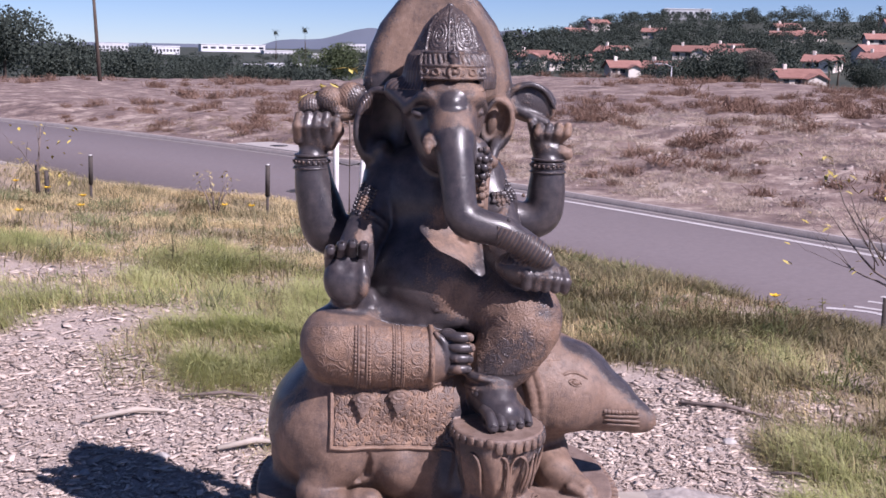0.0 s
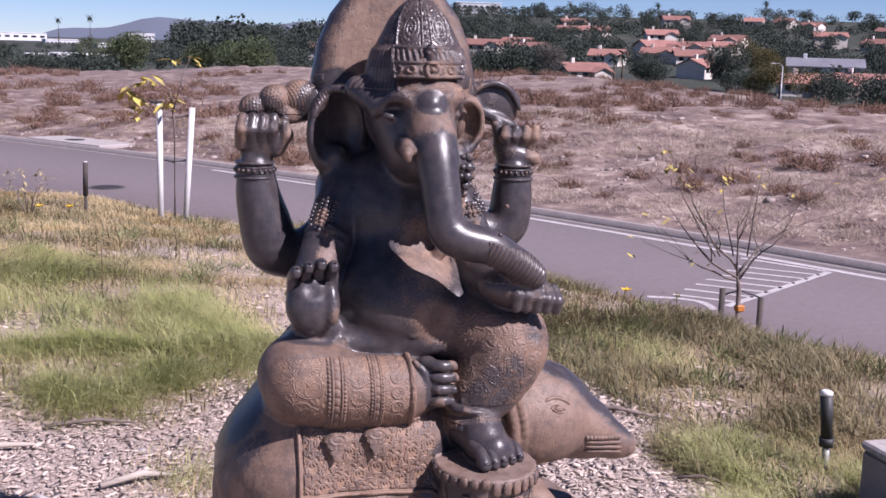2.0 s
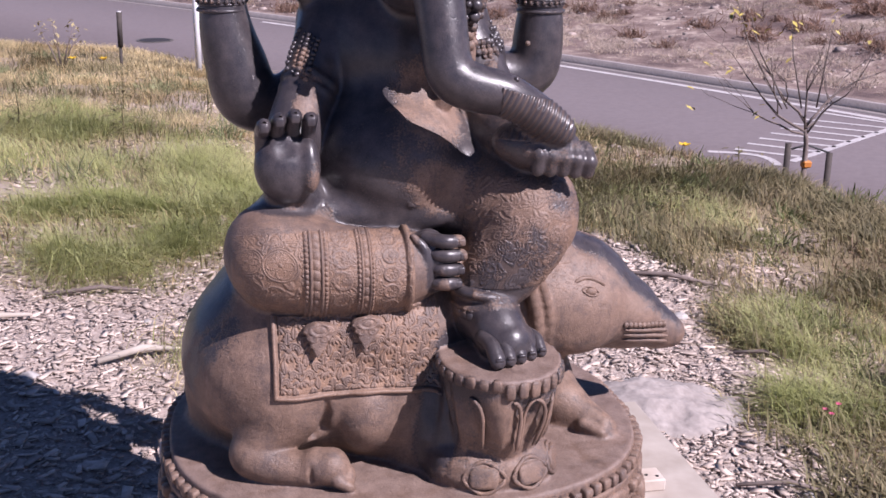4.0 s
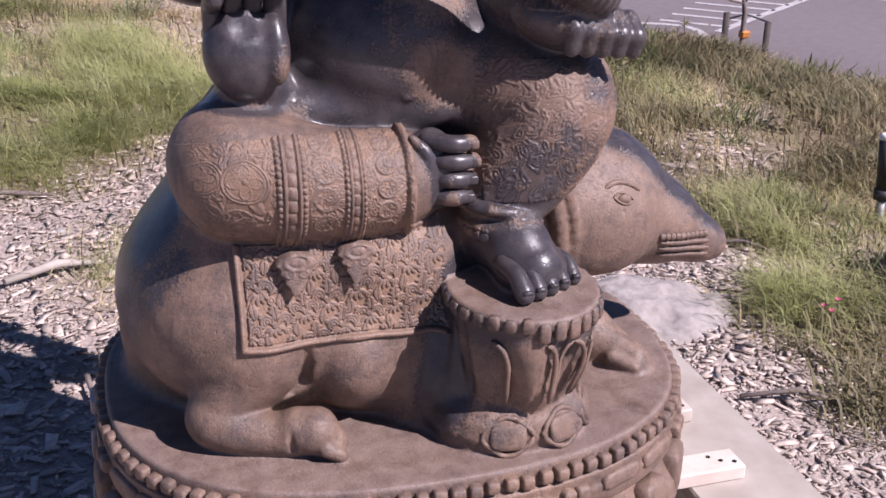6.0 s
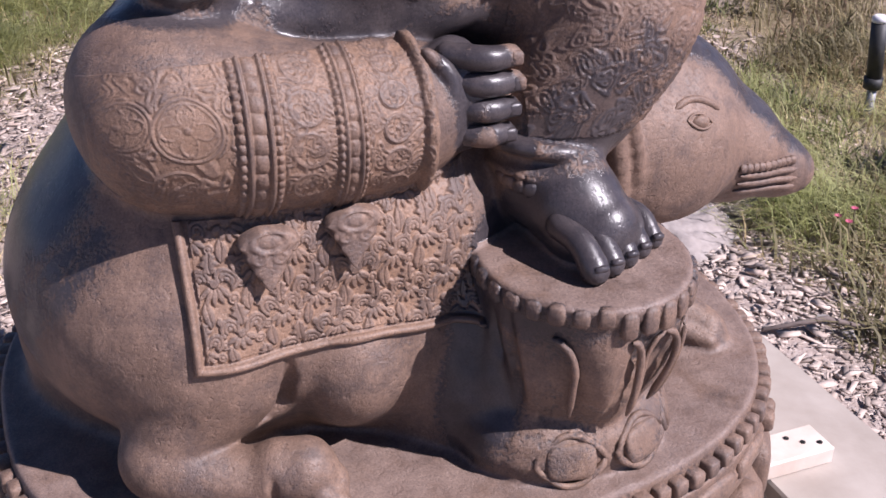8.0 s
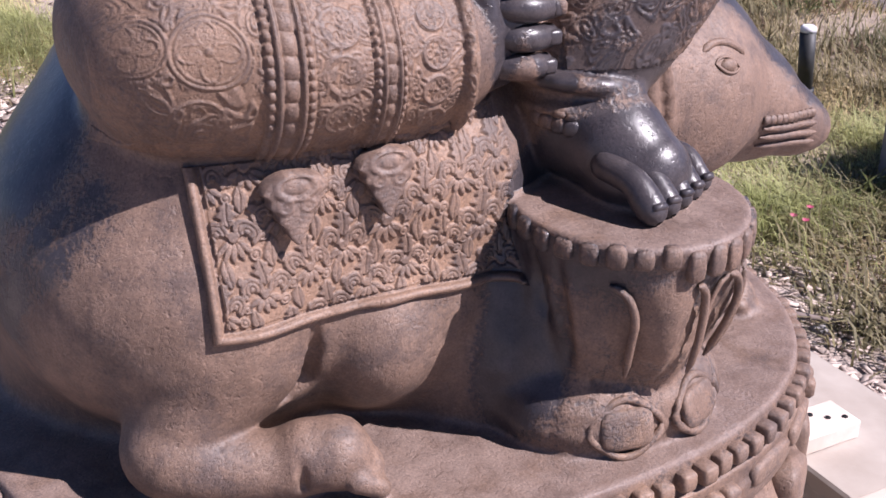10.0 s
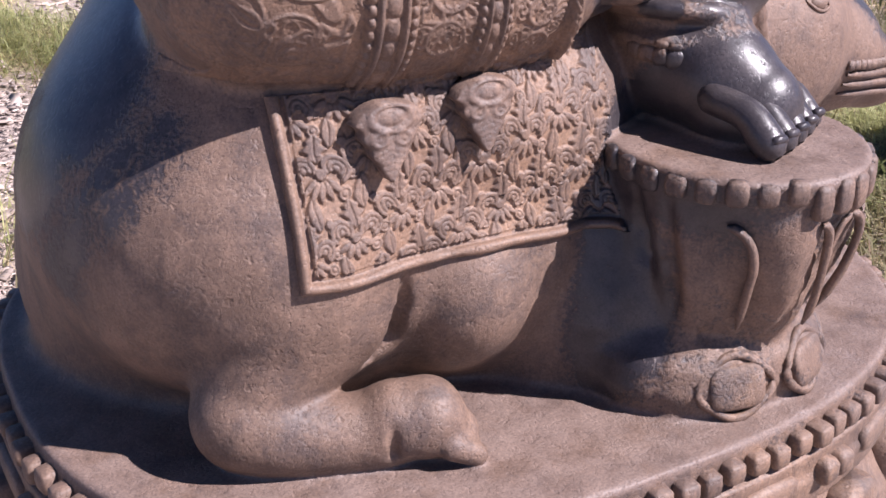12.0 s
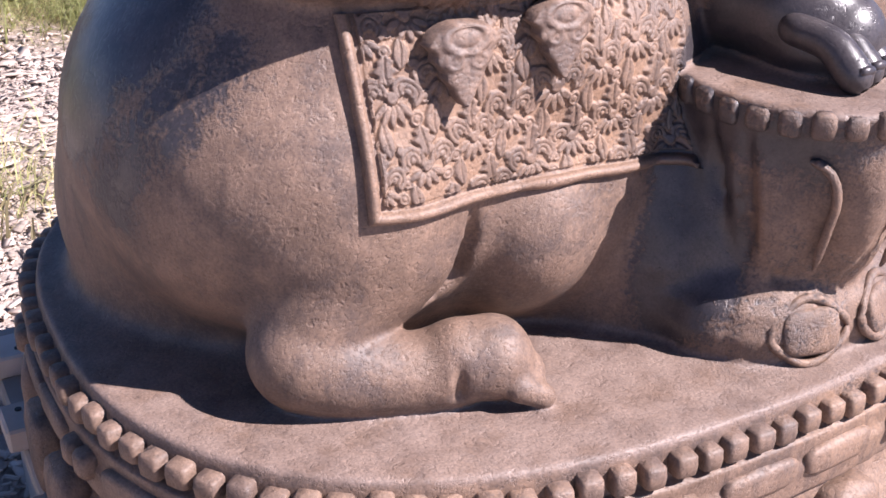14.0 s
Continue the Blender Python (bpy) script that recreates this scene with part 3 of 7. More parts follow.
for az, r, h, w, leaf, label, sd in (
        (-0.4, 230, 8, 9, LEAF_LIGHT, "bright green round willow tree at the field's edge", 1),
        (5.2, 240, 7, 10, LEAF_LIGHT, "light green bushy tree beyond the field", 2),
        (3.2, 260, 6, 8, LEAF_LIGHT, "light green shrub-like tree beyond the field", 3),
        (31.0, 245, 8, 8, LEAF_OCHRE, "yellow-green acacia tree beside the houses", 4),
        (30.2, 330, 10, 12, LEAF_OCHRE, "olive-yellow broad tree among the houses", 5),
        (28.6, 290, 11, 10, LEAF_FAR, "dense dark green tree beside a red roof", 6),
        (18.4, 280, 9, 13, LEAF_FAR, "broad dark green tree at the field's edge", 7),
        (16.5, 275, 8, 12, LEAF_FAR, "broad dark green tree at the field's edge", 8),
        (-15.9, 130, 6.0, 8, LEAF_FAR, "dense dark green tree on a rise", 9),
        (-12.9, 145, 3.7, 9, LEAF_FAR, "dense dark green tree on a rise", 10),
        (-10.4, 150, 3.1, 8, LEAF_FAR, "dense dark green tree on a rise", 12),
        (-7.7, 165, 3.4, 7, LEAF_FAR, "dense dark green tree beyond the field", 13),
        (33.6, 238, 6, 10, LEAF_FAR, "dense dark green tree at the field's edge", 21),
        (35.6, 232, 6, 11, LEAF_FAR, "dense dark green tree at the field's edge", 22),
        (37.4, 240, 7, 11, LEAF_FAR, "dense dark green tree at the field's edge", 23),
        (29.6, 262, 6, 9, LEAF_FAR, "dense dark green tree beside a red roof", 24),
        (24.6, 300, 7, 10, LEAF_FAR, "dense dark green tree beside a red roof", 25),
        (20.0, 275, 12, 6, simple("grey_twigs", (0.0748, 0.068, 0.0578), (0.136, 0.122, 0.102), 0.5, 0.9, bump_s=0, spread=0.3), "thin grey-green eucalyptus with bare limbs", 14)):
    standing_tree(az, r, h, w, leaf, label, sd)


def palm(az, r, h):
    x, y, z = at_az(az, r)
    ob = empty("palm_tree", (x, y, z), "tall thin palm tree on the skyline", "palm tree", "skyline palms")
    part("trunk", tube([(0, 0, -2, 0.32), (0.2, 0, h * 0.5, 0.24), (0.1, 0, h, 0.2)], 7), BARK, ob)
    bm = bmesh.new()
    for i in range(16):
        a, up = i * 2.4, 0.9 - 1.5 * (i % 4) / 3
        prev = None
        for s in range(5):
            t = s / 4
            L = 2.6 * t
            c = Vector((0.1 + L * math.cos(a), L * math.sin(a), h + up * L - 0.42 * L * L * 0.5))
            wv = Vector((-math.sin(a), math.cos(a), 0)) * (0.45 * math.sin(math.pi * min(t + 0.15, 1)) + 0.03)
            cur = (bm.verts.new(c + wv), bm.verts.new(c - wv + Vector((0, 0, -0.05))))
            if prev:
                bm.faces.new((prev[0], prev[1], cur[1], cur[0]))
            prev = cur
    part("fronds", bm, LEAF_FAR, ob)


for az, r, h in ((-1.9, 620, 18), (-3.3, 700, 17), (30.2, 640, 16), (23.6, 330, 7), (23.2, 326, 6), (12.6, 400, 9), (25.2, 640, 14), (21.0, 600, 15)):
    palm(az, r, h)

# poles on the skyline and street lamps
STEEL = simple("galvanised", (0.272, 0.272, 0.286), (0.374, 0.374, 0.388), 3, 0.5, 0.5)
x, y, z = at_az(-11.7, 95)
pole = empty("utility_pole", (x, y, z), "tall dark leaning wooden utility pole beyond the field", "utility pole")
part("pole", tube([(0, 0, -1, 0.17), (-0.42, 0, 9, 0.1)], 8), BARK, pole)
for az, r in ((15.9, 118), (31.0, 150)):
    x, y, z = at_az(az, r)
    lamp = empty("street_lamp", (x, y, z), "grey metal street lamp with a short arm", "street lamp", "street lamps")
    part("pole", tube([(0, 0, -3, 0.09), (0, 0, 1.6 - z - 1.5, 0.06)], 8), STEEL, lamp)
    top = 1.6 - z - 1.5
    part("arm", tube([(0, 0, top, 0.05), (-0.5, 0, top + 0.25, 0.045), (-1.1, 0, top + 0.28, 0.04)], 6), STEEL, lamp)
    part("lamp_head", box((-1.75, -0.14, top + 0.2), (-1.05, 0.14, top + 0.34), 0.04), STEEL, lamp, "pale cobra-head luminaire")

# far ridge, its haze mixed into the blue-grey base colour
rv, rf = [], []
for i in range(121):
    a = -40 + i * 0.75
    e = 0.15 + 0.75 * math.exp(-((a - 2.0) / 3.2) ** 2) + 0.7 * math.exp(-((a - 8.5) / 3.5) ** 2) + 0.5 * math.exp(-((a - 20) / 6) ** 2) + 0.08 * math.sin(a * 1.7)
    e = max(e, 0.12) if a > -4 else 0.02
    x, y = 4200 * math.sin(radians(a)), 4200 * math.cos(radians(a))
    rv += [(x, y, -60), (x, y, 1.5 + 4200 * math.tan(radians(e))), (x * 1.04, y * 1.04, -60)]
for i in range(120):
    rf += [(3 * i, 3 * i + 3, 3 * i + 4, 3 * i + 1), (3 * i + 1, 3 * i + 4, 3 * i + 5, 3 * i + 2)]
tagged(new("ridge", mesh_of("ridge", rv, rf, simple("haze_tinted_hill", (0.085, 0.1, 0.135), (0.1, 0.115, 0.15), 0.002, 1.0, bump_s=0), True)), "ridge of far hills, blue-grey haze put into its colour", "hills", kind="structure")

# ---------------------------------------------------------------- dry field and bank across the road
SCRUB = leafy("dry_scrub", (0.15, 0.088, 0.065), (0.25, 0.155, 0.11), 2, 0.95, 0.3, 0.3)
fr = np.random.default_rng(29)


def bush_clumps(n, area, size, name, label, weight, material, per=170):
    """Wiry dry bushes, each a spray of bent stalks, as one mesh."""
    X, Y = [], []
    while len(X) < n:
        x, y = fr.uniform(*area[0]), fr.uniform(*area[1])
        if fr.random() < weight(x, y):
            X.append(x)
            Y.append(y)
    V, F, base = [], [], 0
    for x, y in zip(X, Y):
        R = fr.uniform(*size)
        z = float(height(x, y))
        k = per
        yaw, el = fr.uniform(0, 6.28, k), fr.uniform(0.25, 1.5, k)
        L = R * fr.uniform(0.25, 0.75, k)
        d = np.stack([np.cos(yaw) * np.cos(el), np.sin(yaw) * np.cos(el), np.sin(el) * 0.8], 1)
        root = np.array((x, y, z - 0.02)) + np.stack([fr.normal(0, R * 0.42, k), fr.normal(0, R * 0.42, k), R * 0.35 * fr.random(k) ** 2], 1)
        s = np.cross(d, fr.normal(size=(k, 3)))
        s /= np.linalg.norm(s, axis=1)[:, None]
        w = (R * fr.uniform(0.01, 0.03, k))[:, None]
        p1, p2 = root + d * (L * 0.55)[:, None], root + d * L[:, None] + fr.normal(0, R * 0.08, (k, 3))
        q = np.stack([root - s * w * 0.5, root + s * w * 0.5, p1 + s * w, p1 - s * w, p2 + s * w * 0.3, p2 - s * w * 0.3], 1).reshape(-1, 3)
        b = base + np.arange(k)[:, None] * 6
        V.append(q)
        F.append(np.concatenate([b + (0, 1, 2, 3), b + (3, 2, 4, 5)]))
        base += len(q)
    tagged(new(name, mesh_of(name, np.concatenate(V), np.concatenate(F), material)), label, "scrub", kind="stuff")


def across(x, y):
    return 1.0 if road_d(x, y) < -1.2 else 0.0


bush_clumps(420, ((-14, 30), (17, 60)), (0.2, 0.62), "dry_scrub", "rust-brown dry scrub dotted over field and bank", lambda x, y: across(x, y) * (0.15 + 0.85 * (wobble(x, y, 0.3) > 0.52)), SCRUB)
bush_clumps(260, ((-30, 50), (40, 100)), (0.3, 0.9), "dry_scrub", "rust-brown dry scrub, far field", lambda x, y: across(x, y) * (wobble(x, y, 0.12) > 0.5), SCRUB, 130)
bush_clumps(2600, ((2, 26), (14, 42)), (0.1, 0.3), "bank_grass", "bleached dry grass on the cut bank", lambda x, y: across(x, y) * (-road_d(x, y) < 14) * (wobble(x, y, 0.35) > 0.42), leafy("bleached_grass", (0.4, 0.32, 0.255), (0.6, 0.5, 0.41), 2, 0.95, 0.3), 40)
bush_clumps(320, ((-12, 8), (27, 50)), (0.1, 0.28), "verge_grass", "bleached dry grass along the kerb", lambda x, y: across(x, y) * (-road_d(x, y) < 6), leafy("verge_straw", (0.24, 0.17, 0.11), (0.38, 0.3, 0.21), 2, 0.95, 0.3), 40)

# pale rubble on the bank, joined: broken stones past counting
V, F, base = [], [], 0
cube = np.array([(-1, -1, -1), (1, -1, -1), (1, 1, -1), (-1, 1, -1), (-0.7, -0.7, 1), (0.7, -0.8, 1), (0.8, 0.6, 1), (-0.6, 0.8, 1)], float)
quads = np.array([(3, 2, 1, 0), (4, 5, 6, 7), (0, 1, 5, 4), (1, 2, 6, 5), (2, 3, 7, 6), (3, 0, 4, 7)])
n = 0
while n < 2600:
    x, y = fr.uniform(-6, 26), fr.uniform(13, 44)
    d = -float(road_d(x, y))
    if d < 1.0 or d > 15 or fr.random() > (wobble(x, y, 0.5) - 0.25) * 1.6:
        continue
    s = fr.uniform(0.015, 0.06) * (2.2 if fr.random() < 0.05 else 1)
    a = fr.uniform(0, 6.28)
    R = np.array([(math.cos(a), -math.sin(a), 0), (math.sin(a), math.cos(a), 0), (0, 0, 1)])
    q = (cube * fr.uniform(0.6, 1.2, (8, 3))) @ R * (s, s * 0.8, s * 0.45)
    V.append(q + (x, y, float(height(x, y)) + s * 0.1))
    F.append(quads + base)
    base += 8
    n += 1
tagged(new("bank_rubble", mesh_of("bank_rubble", np.concatenate(V), np.concatenate(F), simple("pale_rubble", (0.24, 0.19, 0.17), (0.37, 0.31, 0.28), 3, 0.95, spread=0.3))), "pale broken stones scattered on the bank", "rubble", kind="stuff")

# ---------------------------------------------------------------- the lot: mulch, grass, weeds, stakes, pallet
CHIP = simple("wood_chip", (0.32, 0.245, 0.2), (0.53, 0.44, 0.38), 40, 0.9, bump_s=0.1, spread=0.38)


def chips(n, rnd, name, label, inside, lmin, lmax, thick=0.25):
    """Loose splinters of wood lying every way, as one mesh."""
    x, y = inside(n)
    z = height(x, y)
    L = rnd.uniform(lmin, lmax, n) * rnd.choice((0.55, 1.0, 2.0), n, p=(0.5, 0.38, 0.12))
    W = L * rnd.uniform(0.18, 0.5, n)
    T = np.minimum(W * thick, 0.005)
    yaw, tip, rol = rnd.uniform(0, 6.3, n), rnd.normal(0, 0.07, n), rnd.normal(0, 0.1, n)
    ux = np.stack([np.cos(yaw) * np.cos(tip), np.sin(yaw) * np.cos(tip), np.sin(tip)], 1)
    up = np.stack([np.zeros(n), np.zeros(n), np.ones(n)], 1)
    uy = np.cross(up, ux)
    uy /= np.linalg.norm(uy, axis=1)[:, None]
    uz = np.cross(ux, uy)
    uy, uz = uy * np.cos(rol)[:, None] + uz * np.sin(rol)[:, None], uz * np.cos(rol)[:, None] - uy * np.sin(rol)[:, None]
    c = np.stack([x, y, z + 0.003 + rnd.uniform(0, 0.009, n)], 1)
    V = []
    for sx, sy, sz, k in ((-1, -1, -1, 1), (1, -1, -1, 0.7), (1, 1, -1, 0.8), (-1, 1, -1, 0.9), (-1, -1, 1, 0.9), (1, -1, 1, 0.6), (1, 1, 1, 0.75), (-1, 1, 1, 1)):
        j = rnd.uniform(0.75, 1.1, (n, 1))
        V.append(c + ux * (sx * L / 2)[:, None] * j + uy * (sy * k * W / 2)[:, None] + uz * (sz * T / 2)[:, None])
    V = np.stack(V, 1).reshape(-1, 3)
    F = np.array([(3, 2, 1, 0), (4, 5, 6, 7), (0, 1, 5, 4), (1, 2, 6, 5), (2, 3, 7, 6), (3, 0, 4, 7)])
    F = (np.arange(n)[:, None, None] * 8 + F[None]).reshape(-1, 4)
    return tagged(new(name, mesh_of(name, V, F, CHIP)), label, "wood chips", kind="stuff")


cr = np.random.default_rng(3)


def in_lot(x0, x1, y0, y1, keep=lambda x, y: 1.0):
    def pick(n):
        X, Y = [], []
        while sum(len(a) for a in X) < n:
            x, y = cr.uniform(x0, x1, 2 * n), cr.uniform(y0, y1, 2 * n)
            c, _ = lot_cover(x, y)
            ok = (cr.random(2 * n) > 0.9 * c) & (cr.random(2 * n) < keep(x, y)) & (((x - 0.005) / 0.46) ** 2 + ((y - 2.72) / 0.38) ** 2 > 1)
            X.append(x[ok])
            Y.append(y[ok])
        return np.concatenate(X)[:n], np.concatenate(Y)[:n]
    return pick


chips(56000, cr, "mulch", "pale sun-bleached wood-chip mulch scattered over earth", in_lot(-2.1, 2.3, 2.0, 5.6), 0.008, 0.033)
chips(9000, cr, "mulch", "pale sun-bleached wood chips, finer and sparser", in_lot(-3.6, 2.6, 5.0, 10.0), 0.02, 0.06)

chips(600, cr, "mulch", "large pale bark splinters lying on the mulch", in_lot(-1.9, 2.2, 2.9, 5.6), 0.03, 0.06, 0.1)

GRASS = leafy("grass_blade", (0.25, 0.275, 0.085), (0.5, 0.49, 0.24), 3, 0.6, 0.3, 0.45)
STRAW = leafy("dry_straw", (0.44, 0.33, 0.17), (0.68, 0.56, 0.33), 3, 0.75, 0.35)
WEED = leafy("weed_leaf", (0.13, 0.12, 0.055), (0.29, 0.235, 0.13), 3, 0.7, 0.5)


def blades(x, y, L, W, lean, rnd, lift=0.0):
    """Bent blades with two joints, as quads."""
    n = len(x)
    z = height(x, y) - 0.01 + lift
    yaw = 9.0 * wobble(x + 3, y, 0.55) + rnd.normal(0, 1.2, n)
    side = np.stack([np.cos(yaw), np.sin(yaw), np.zeros(n)], 1) * (W / 2)[:, None]
    out = np.stack([-np.sin(yaw), np.cos(yaw), np.zeros(n)], 1) * (L * lean)[:, None]
    p0 = np.stack([x, y, z], 1)
    h = (L * np.sqrt(np.clip(1 - lean ** 2, 0.05, 1)))[:, None] * np.array((0, 0, 1.0))
    p1 = p0 + out * 0.32 + h * 0.55
    p2 = p0 + out * 1.0 + h * (0.95 - 0.35 * lean[:, None])
    V = np.stack([p0 - side, p0 + side, p1 + side * 0.8, p1 - side * 0.8, p2 + side * 0.12, p2 - side * 0.12], 1).reshape(-1, 3)
    b = np.arange(n)[:, None] * 6
    F = np.concatenate([b + (0, 1, 2, 3), b + (3, 2, 4, 5)])
    return V, F


def scatter(n, x0, x1, y0, y1, weight):
    X, Y = [], []
    while sum(len(a) for a in X) < n:
        x, y = cr.uniform(x0, x1, 3 * n), cr.uniform(y0, y1, 3 * n)
        ok = cr.random(3 * n) < weight(x, y)
        X.append(x[ok])
        Y.append(y[ok])
    return np.concatenate(X)[:n], np.concatenate(Y)[:n]


def tufted(x, y, scale=3.5):
    return np.clip((wobble(x, y, scale) - 0.3) * 2.2, 0, 1)


def lay(name, mat_, label, category, n, area, weight, L, W, lean):
    x, y = scatter(n, *area, weight)
    v, f = blades(x, y, cr.uniform(*L, n), cr.uniform(*W, n), cr.uniform(*lean, n), cr)
    return tagged(new(name, mesh_of(name, v, f, mat_)), label, category, kind="stuff")


def w_green(x, y):
    c, g = lot_cover(x, y)
    return c * np.clip(g - 0.2, 0, 1) ** 1.5 * (0.06 + 0.94 * tufted(x, y, 4.2) ** 1.8) * 1.6


def w_dry(x, y):
    c, g = lot_cover(x, y)
    return c * np.clip(1.15 - g, 0.4, 1) * (0.1 + 0.9 * tufted(x, y, 2.3)) * np.where(x > 1.2, 0.55, 1.0)


lay("grass", GRASS, "bright green tufted wild grass in patches", "grass", 70000, (-3.8, 2.6, 3.2, 9.5), w_green, (0.08, 0.28), (0.0018, 0.0042), (0.62, 0.99))
lay("dry_grass", STRAW, "yellowed dry grass and straw, sparse", "dry grass", 210000, (-9.0, 5.5, 3.3, 15.5), w_dry, (0.05, 0.18), (0.002, 0.005), (0.62, 0.99))
lay("weeds", WEED, "olive green low weeds and spurge", "weeds", 215000, (-8.0, 6.0, 3.0, 15.5), lambda x, y: lot_cover(x, y)[0] * (0.08 + 0.92 * tufted(x + 9, y, 2.4)) * np.where(x > 1.0, 1.0, 0.16), (0.05, 0.2), (0.003, 0.009), (0.4, 0.98))

# bushy weeds: green ones and dry ones, thick on the far slope and thin over the lot
def w_clump(x, y):
    return float(lot_cover(np.array([x]), np.array([y]))[0][0]) * (1.0 if x > 1.3 else 0.55)


bush_clumps(330, ((1.2, 6.0), (3.3, 10.0)), (0.07, 0.2), "weed_clumps", "low leafy olive-green weeds in clumps", w_clump, leafy("clump_green", (0.1, 0.125, 0.045), (0.23, 0.24, 0.1), 4, 0.7, 0.4), 110)
bush_clumps(260, ((1.0, 6.0), (3.3, 10.5)), (0.06, 0.17), "dry_clumps", "dry brown weed stalks in clumps", w_clump, leafy("clump_dry", (0.2, 0.13, 0.085), (0.4, 0.3, 0.2), 4, 0.8, 0.4), 90)
bush_clumps(150, ((-4.6, 0.9), (6.8, 13.4)), (0.06, 0.2), "weed_clumps", "grey-green weeds in loose clumps among straw", w_clump, leafy("clump_grey", (0.17, 0.19, 0.085), (0.36, 0.36, 0.19), 4, 0.7, 0.4), 110)

# pallet under the plinth
PALE_WOOD = simple("pale_pine", (0.451, 0.361, 0.295), (0.607, 0.525, 0.459), 14, 0.8, spread=0.12)
GREY_WOOD = simple("weathered_plank", (0.32, 0.27, 0.225), (0.44, 0.385, 0.335), 12, 0.85, spread=0.15)
NAIL = simple("nail_steel", (0.0204, 0.0184, 0.017), (0.0544, 0.0476, 0.0442), 200, 0.5, 0.6)
pallet = empty("pallet", (0.0, 2.73, -0.16), "pale pine shipping pallet with nailed slats under the statue", "pallet")
for y in (-0.36, -0.18, 0.02, 0.2, 0.36):
    s = part("slat", box((-0.515, y - 0.03, 0.275), (0.61, y + 0.03, 0.304), 0.003), PALE_WOOD, pallet)
    for sx, sy in ((-0.495, 0.012), (-0.47, -0.012), (0.555, 0.012), (0.572, -0.004), (0.595, -0.013)):
        part("nail", tube([(sx, y + sy, 0.3025, 0.004), (sx, y + sy, 0.3055, 0.004)], 8), NAIL, s)
for x0, x1 in ((0.5, 0.72), (-0.5, -0.36)):
    part("edge_plank", box((x0, -0.46, 0.245), (x1, 0.46, 0.275), 0.004), GREY_WOOD, pallet)
for x0 in (-0.48, -0.05, 0.52):
    part("runner", box((x0, -0.45, -0.06), (x0 + 0.1, 0.45, 0.245), 0.006), GREY_WOOD, pallet)

# ---------------------------------------------------------------- stakes, saplings, posts
WHITE_PVC = simple("white_pole", (0.541, 0.517, 0.517), (0.656, 0.64, 0.64), 9, 0.5)
DARK_WOOD = simple("dark_stake", (0.0306, 0.0238, 0.0218), (0.068, 0.0544, 0.0476), 25, 0.85)
YELLOW_LEAF = simple("yellow_leaf", (0.34, 0.258, 0.0476), (0.462, 0.381, 0.109), 30, 0.6, bump_s=0.05, spread=0.25)
RUBBER = simple("black_rubber", (0.0136, 0.0136, 0.0136), (0.034, 0.034, 0.034), 40, 0.6)
TWIG = simple("twig", (0.109, 0.0816, 0.0714), (0.19, 0.15, 0.133), 30, 0.9)
gz = lambda x, y: float(height(x, y))
br = random.Random(17)


def leaf_bm(places, size, rnd, droop=0.6):
    """Pointed folded leaves at the places given."""
    bm = bmesh.new()
    for p in places:
        yaw, L = rnd.uniform(0, 6.28), size * rnd.uniform(0.7, 1.25)
        d = Vector((math.cos(yaw), math.sin(yaw), -droop * rnd.uniform(0.2, 1.4))).normalized()
        s = d.cross(Vector((0, 0, 1))).normalized() * L * 0.2
        up = s.cross(d).normalized() * L * 0.06
        a, b, c, e, f = (bm.verts.new(Vector(p) + q) for q in (Vector(), d * L * 0.45 + s + up, d * L, d * L * 0.45 - s + up, d * L * 0.45))
        bm.faces.new((a, f, b))
        bm.faces.new((f, c, b))
        bm.faces.new((a, e, f))
        bm.faces.new((f, e, c))
    return bm


def branch(p, d, L, r, depth, rnd, out, bend=0.35):
    """Grows forking twigs as (points) tubes into out."""
    pts, q, n = [], Vector(p), 5
    dd = Vector(d).normalized()
    for i in range(n + 1):
        pts.append((*q, r * (1 - 0.55 * i / n)))
        dd = (dd + Vector((rnd.uniform(-1, 1), rnd.uniform(-1, 1), rnd.uniform(-0.5, 1))) * bend * 0.4).normalized()
        q = q + dd * L / n
    out.append(pts)
    if depth:
        for k in range(rnd.choice((2, 3, 3))):
            t = rnd.randint(2, n)
            nd = (dd + Vector((rnd.uniform(-1, 1), rnd.uniform(-0.8, 0.8), rnd.uniform(-0.25, 0.7))) * 1.1).normalized()
            branch(pts[t][:3], nd, L * rnd.uniform(0.5, 0.75), pts[t][3] * 0.65, depth - 1, rnd, out, bend)
    return out


# sapling between two white poles
x0, y0 = -0.18, 13.0
g = gz(x0, y0)
sap = empty("staked_sapling", (x0, y0, g), "thin young sapling with few yellow leaves, tied between two white poles", "sapling")
part("trunk", tube([(0, 0, -0.1, 0.014), (0.01, 0, 0.6 - g, 0.012), (-0.04, 0, 0.95 - g, 0.008), (-0.24, 0, 1.06 - g, 0.004)], 7), TWIG, sap)
part("limb", tube([(0.0, 0, 0.72 - g, 0.007), (0.1, 0, 1.1 - g, 0.005), (0.19, 0, 1.32 - g, 0.003)], 6), TWIG, sap)
part("limb", tube([(0.0, 0, 0.62 - g, 0.007), (-0.25, 0, 0.74 - g, 0.005), (-0.42, 0, 0.9 - g, 0.003)], 6), TWIG, sap)
pole_a = part("white_pole", tube([(-0.15, 0, -0.2, 0.033), (-0.15, 0, 0.8 - g, 0.033)], 12), WHITE_PVC, sap)
pole_b = part("white_pole", tube([(0.1, 0, -0.2, 0.033), (0.2, 0, 0.755 - g, 0.033)], 12), WHITE_PVC, sap)
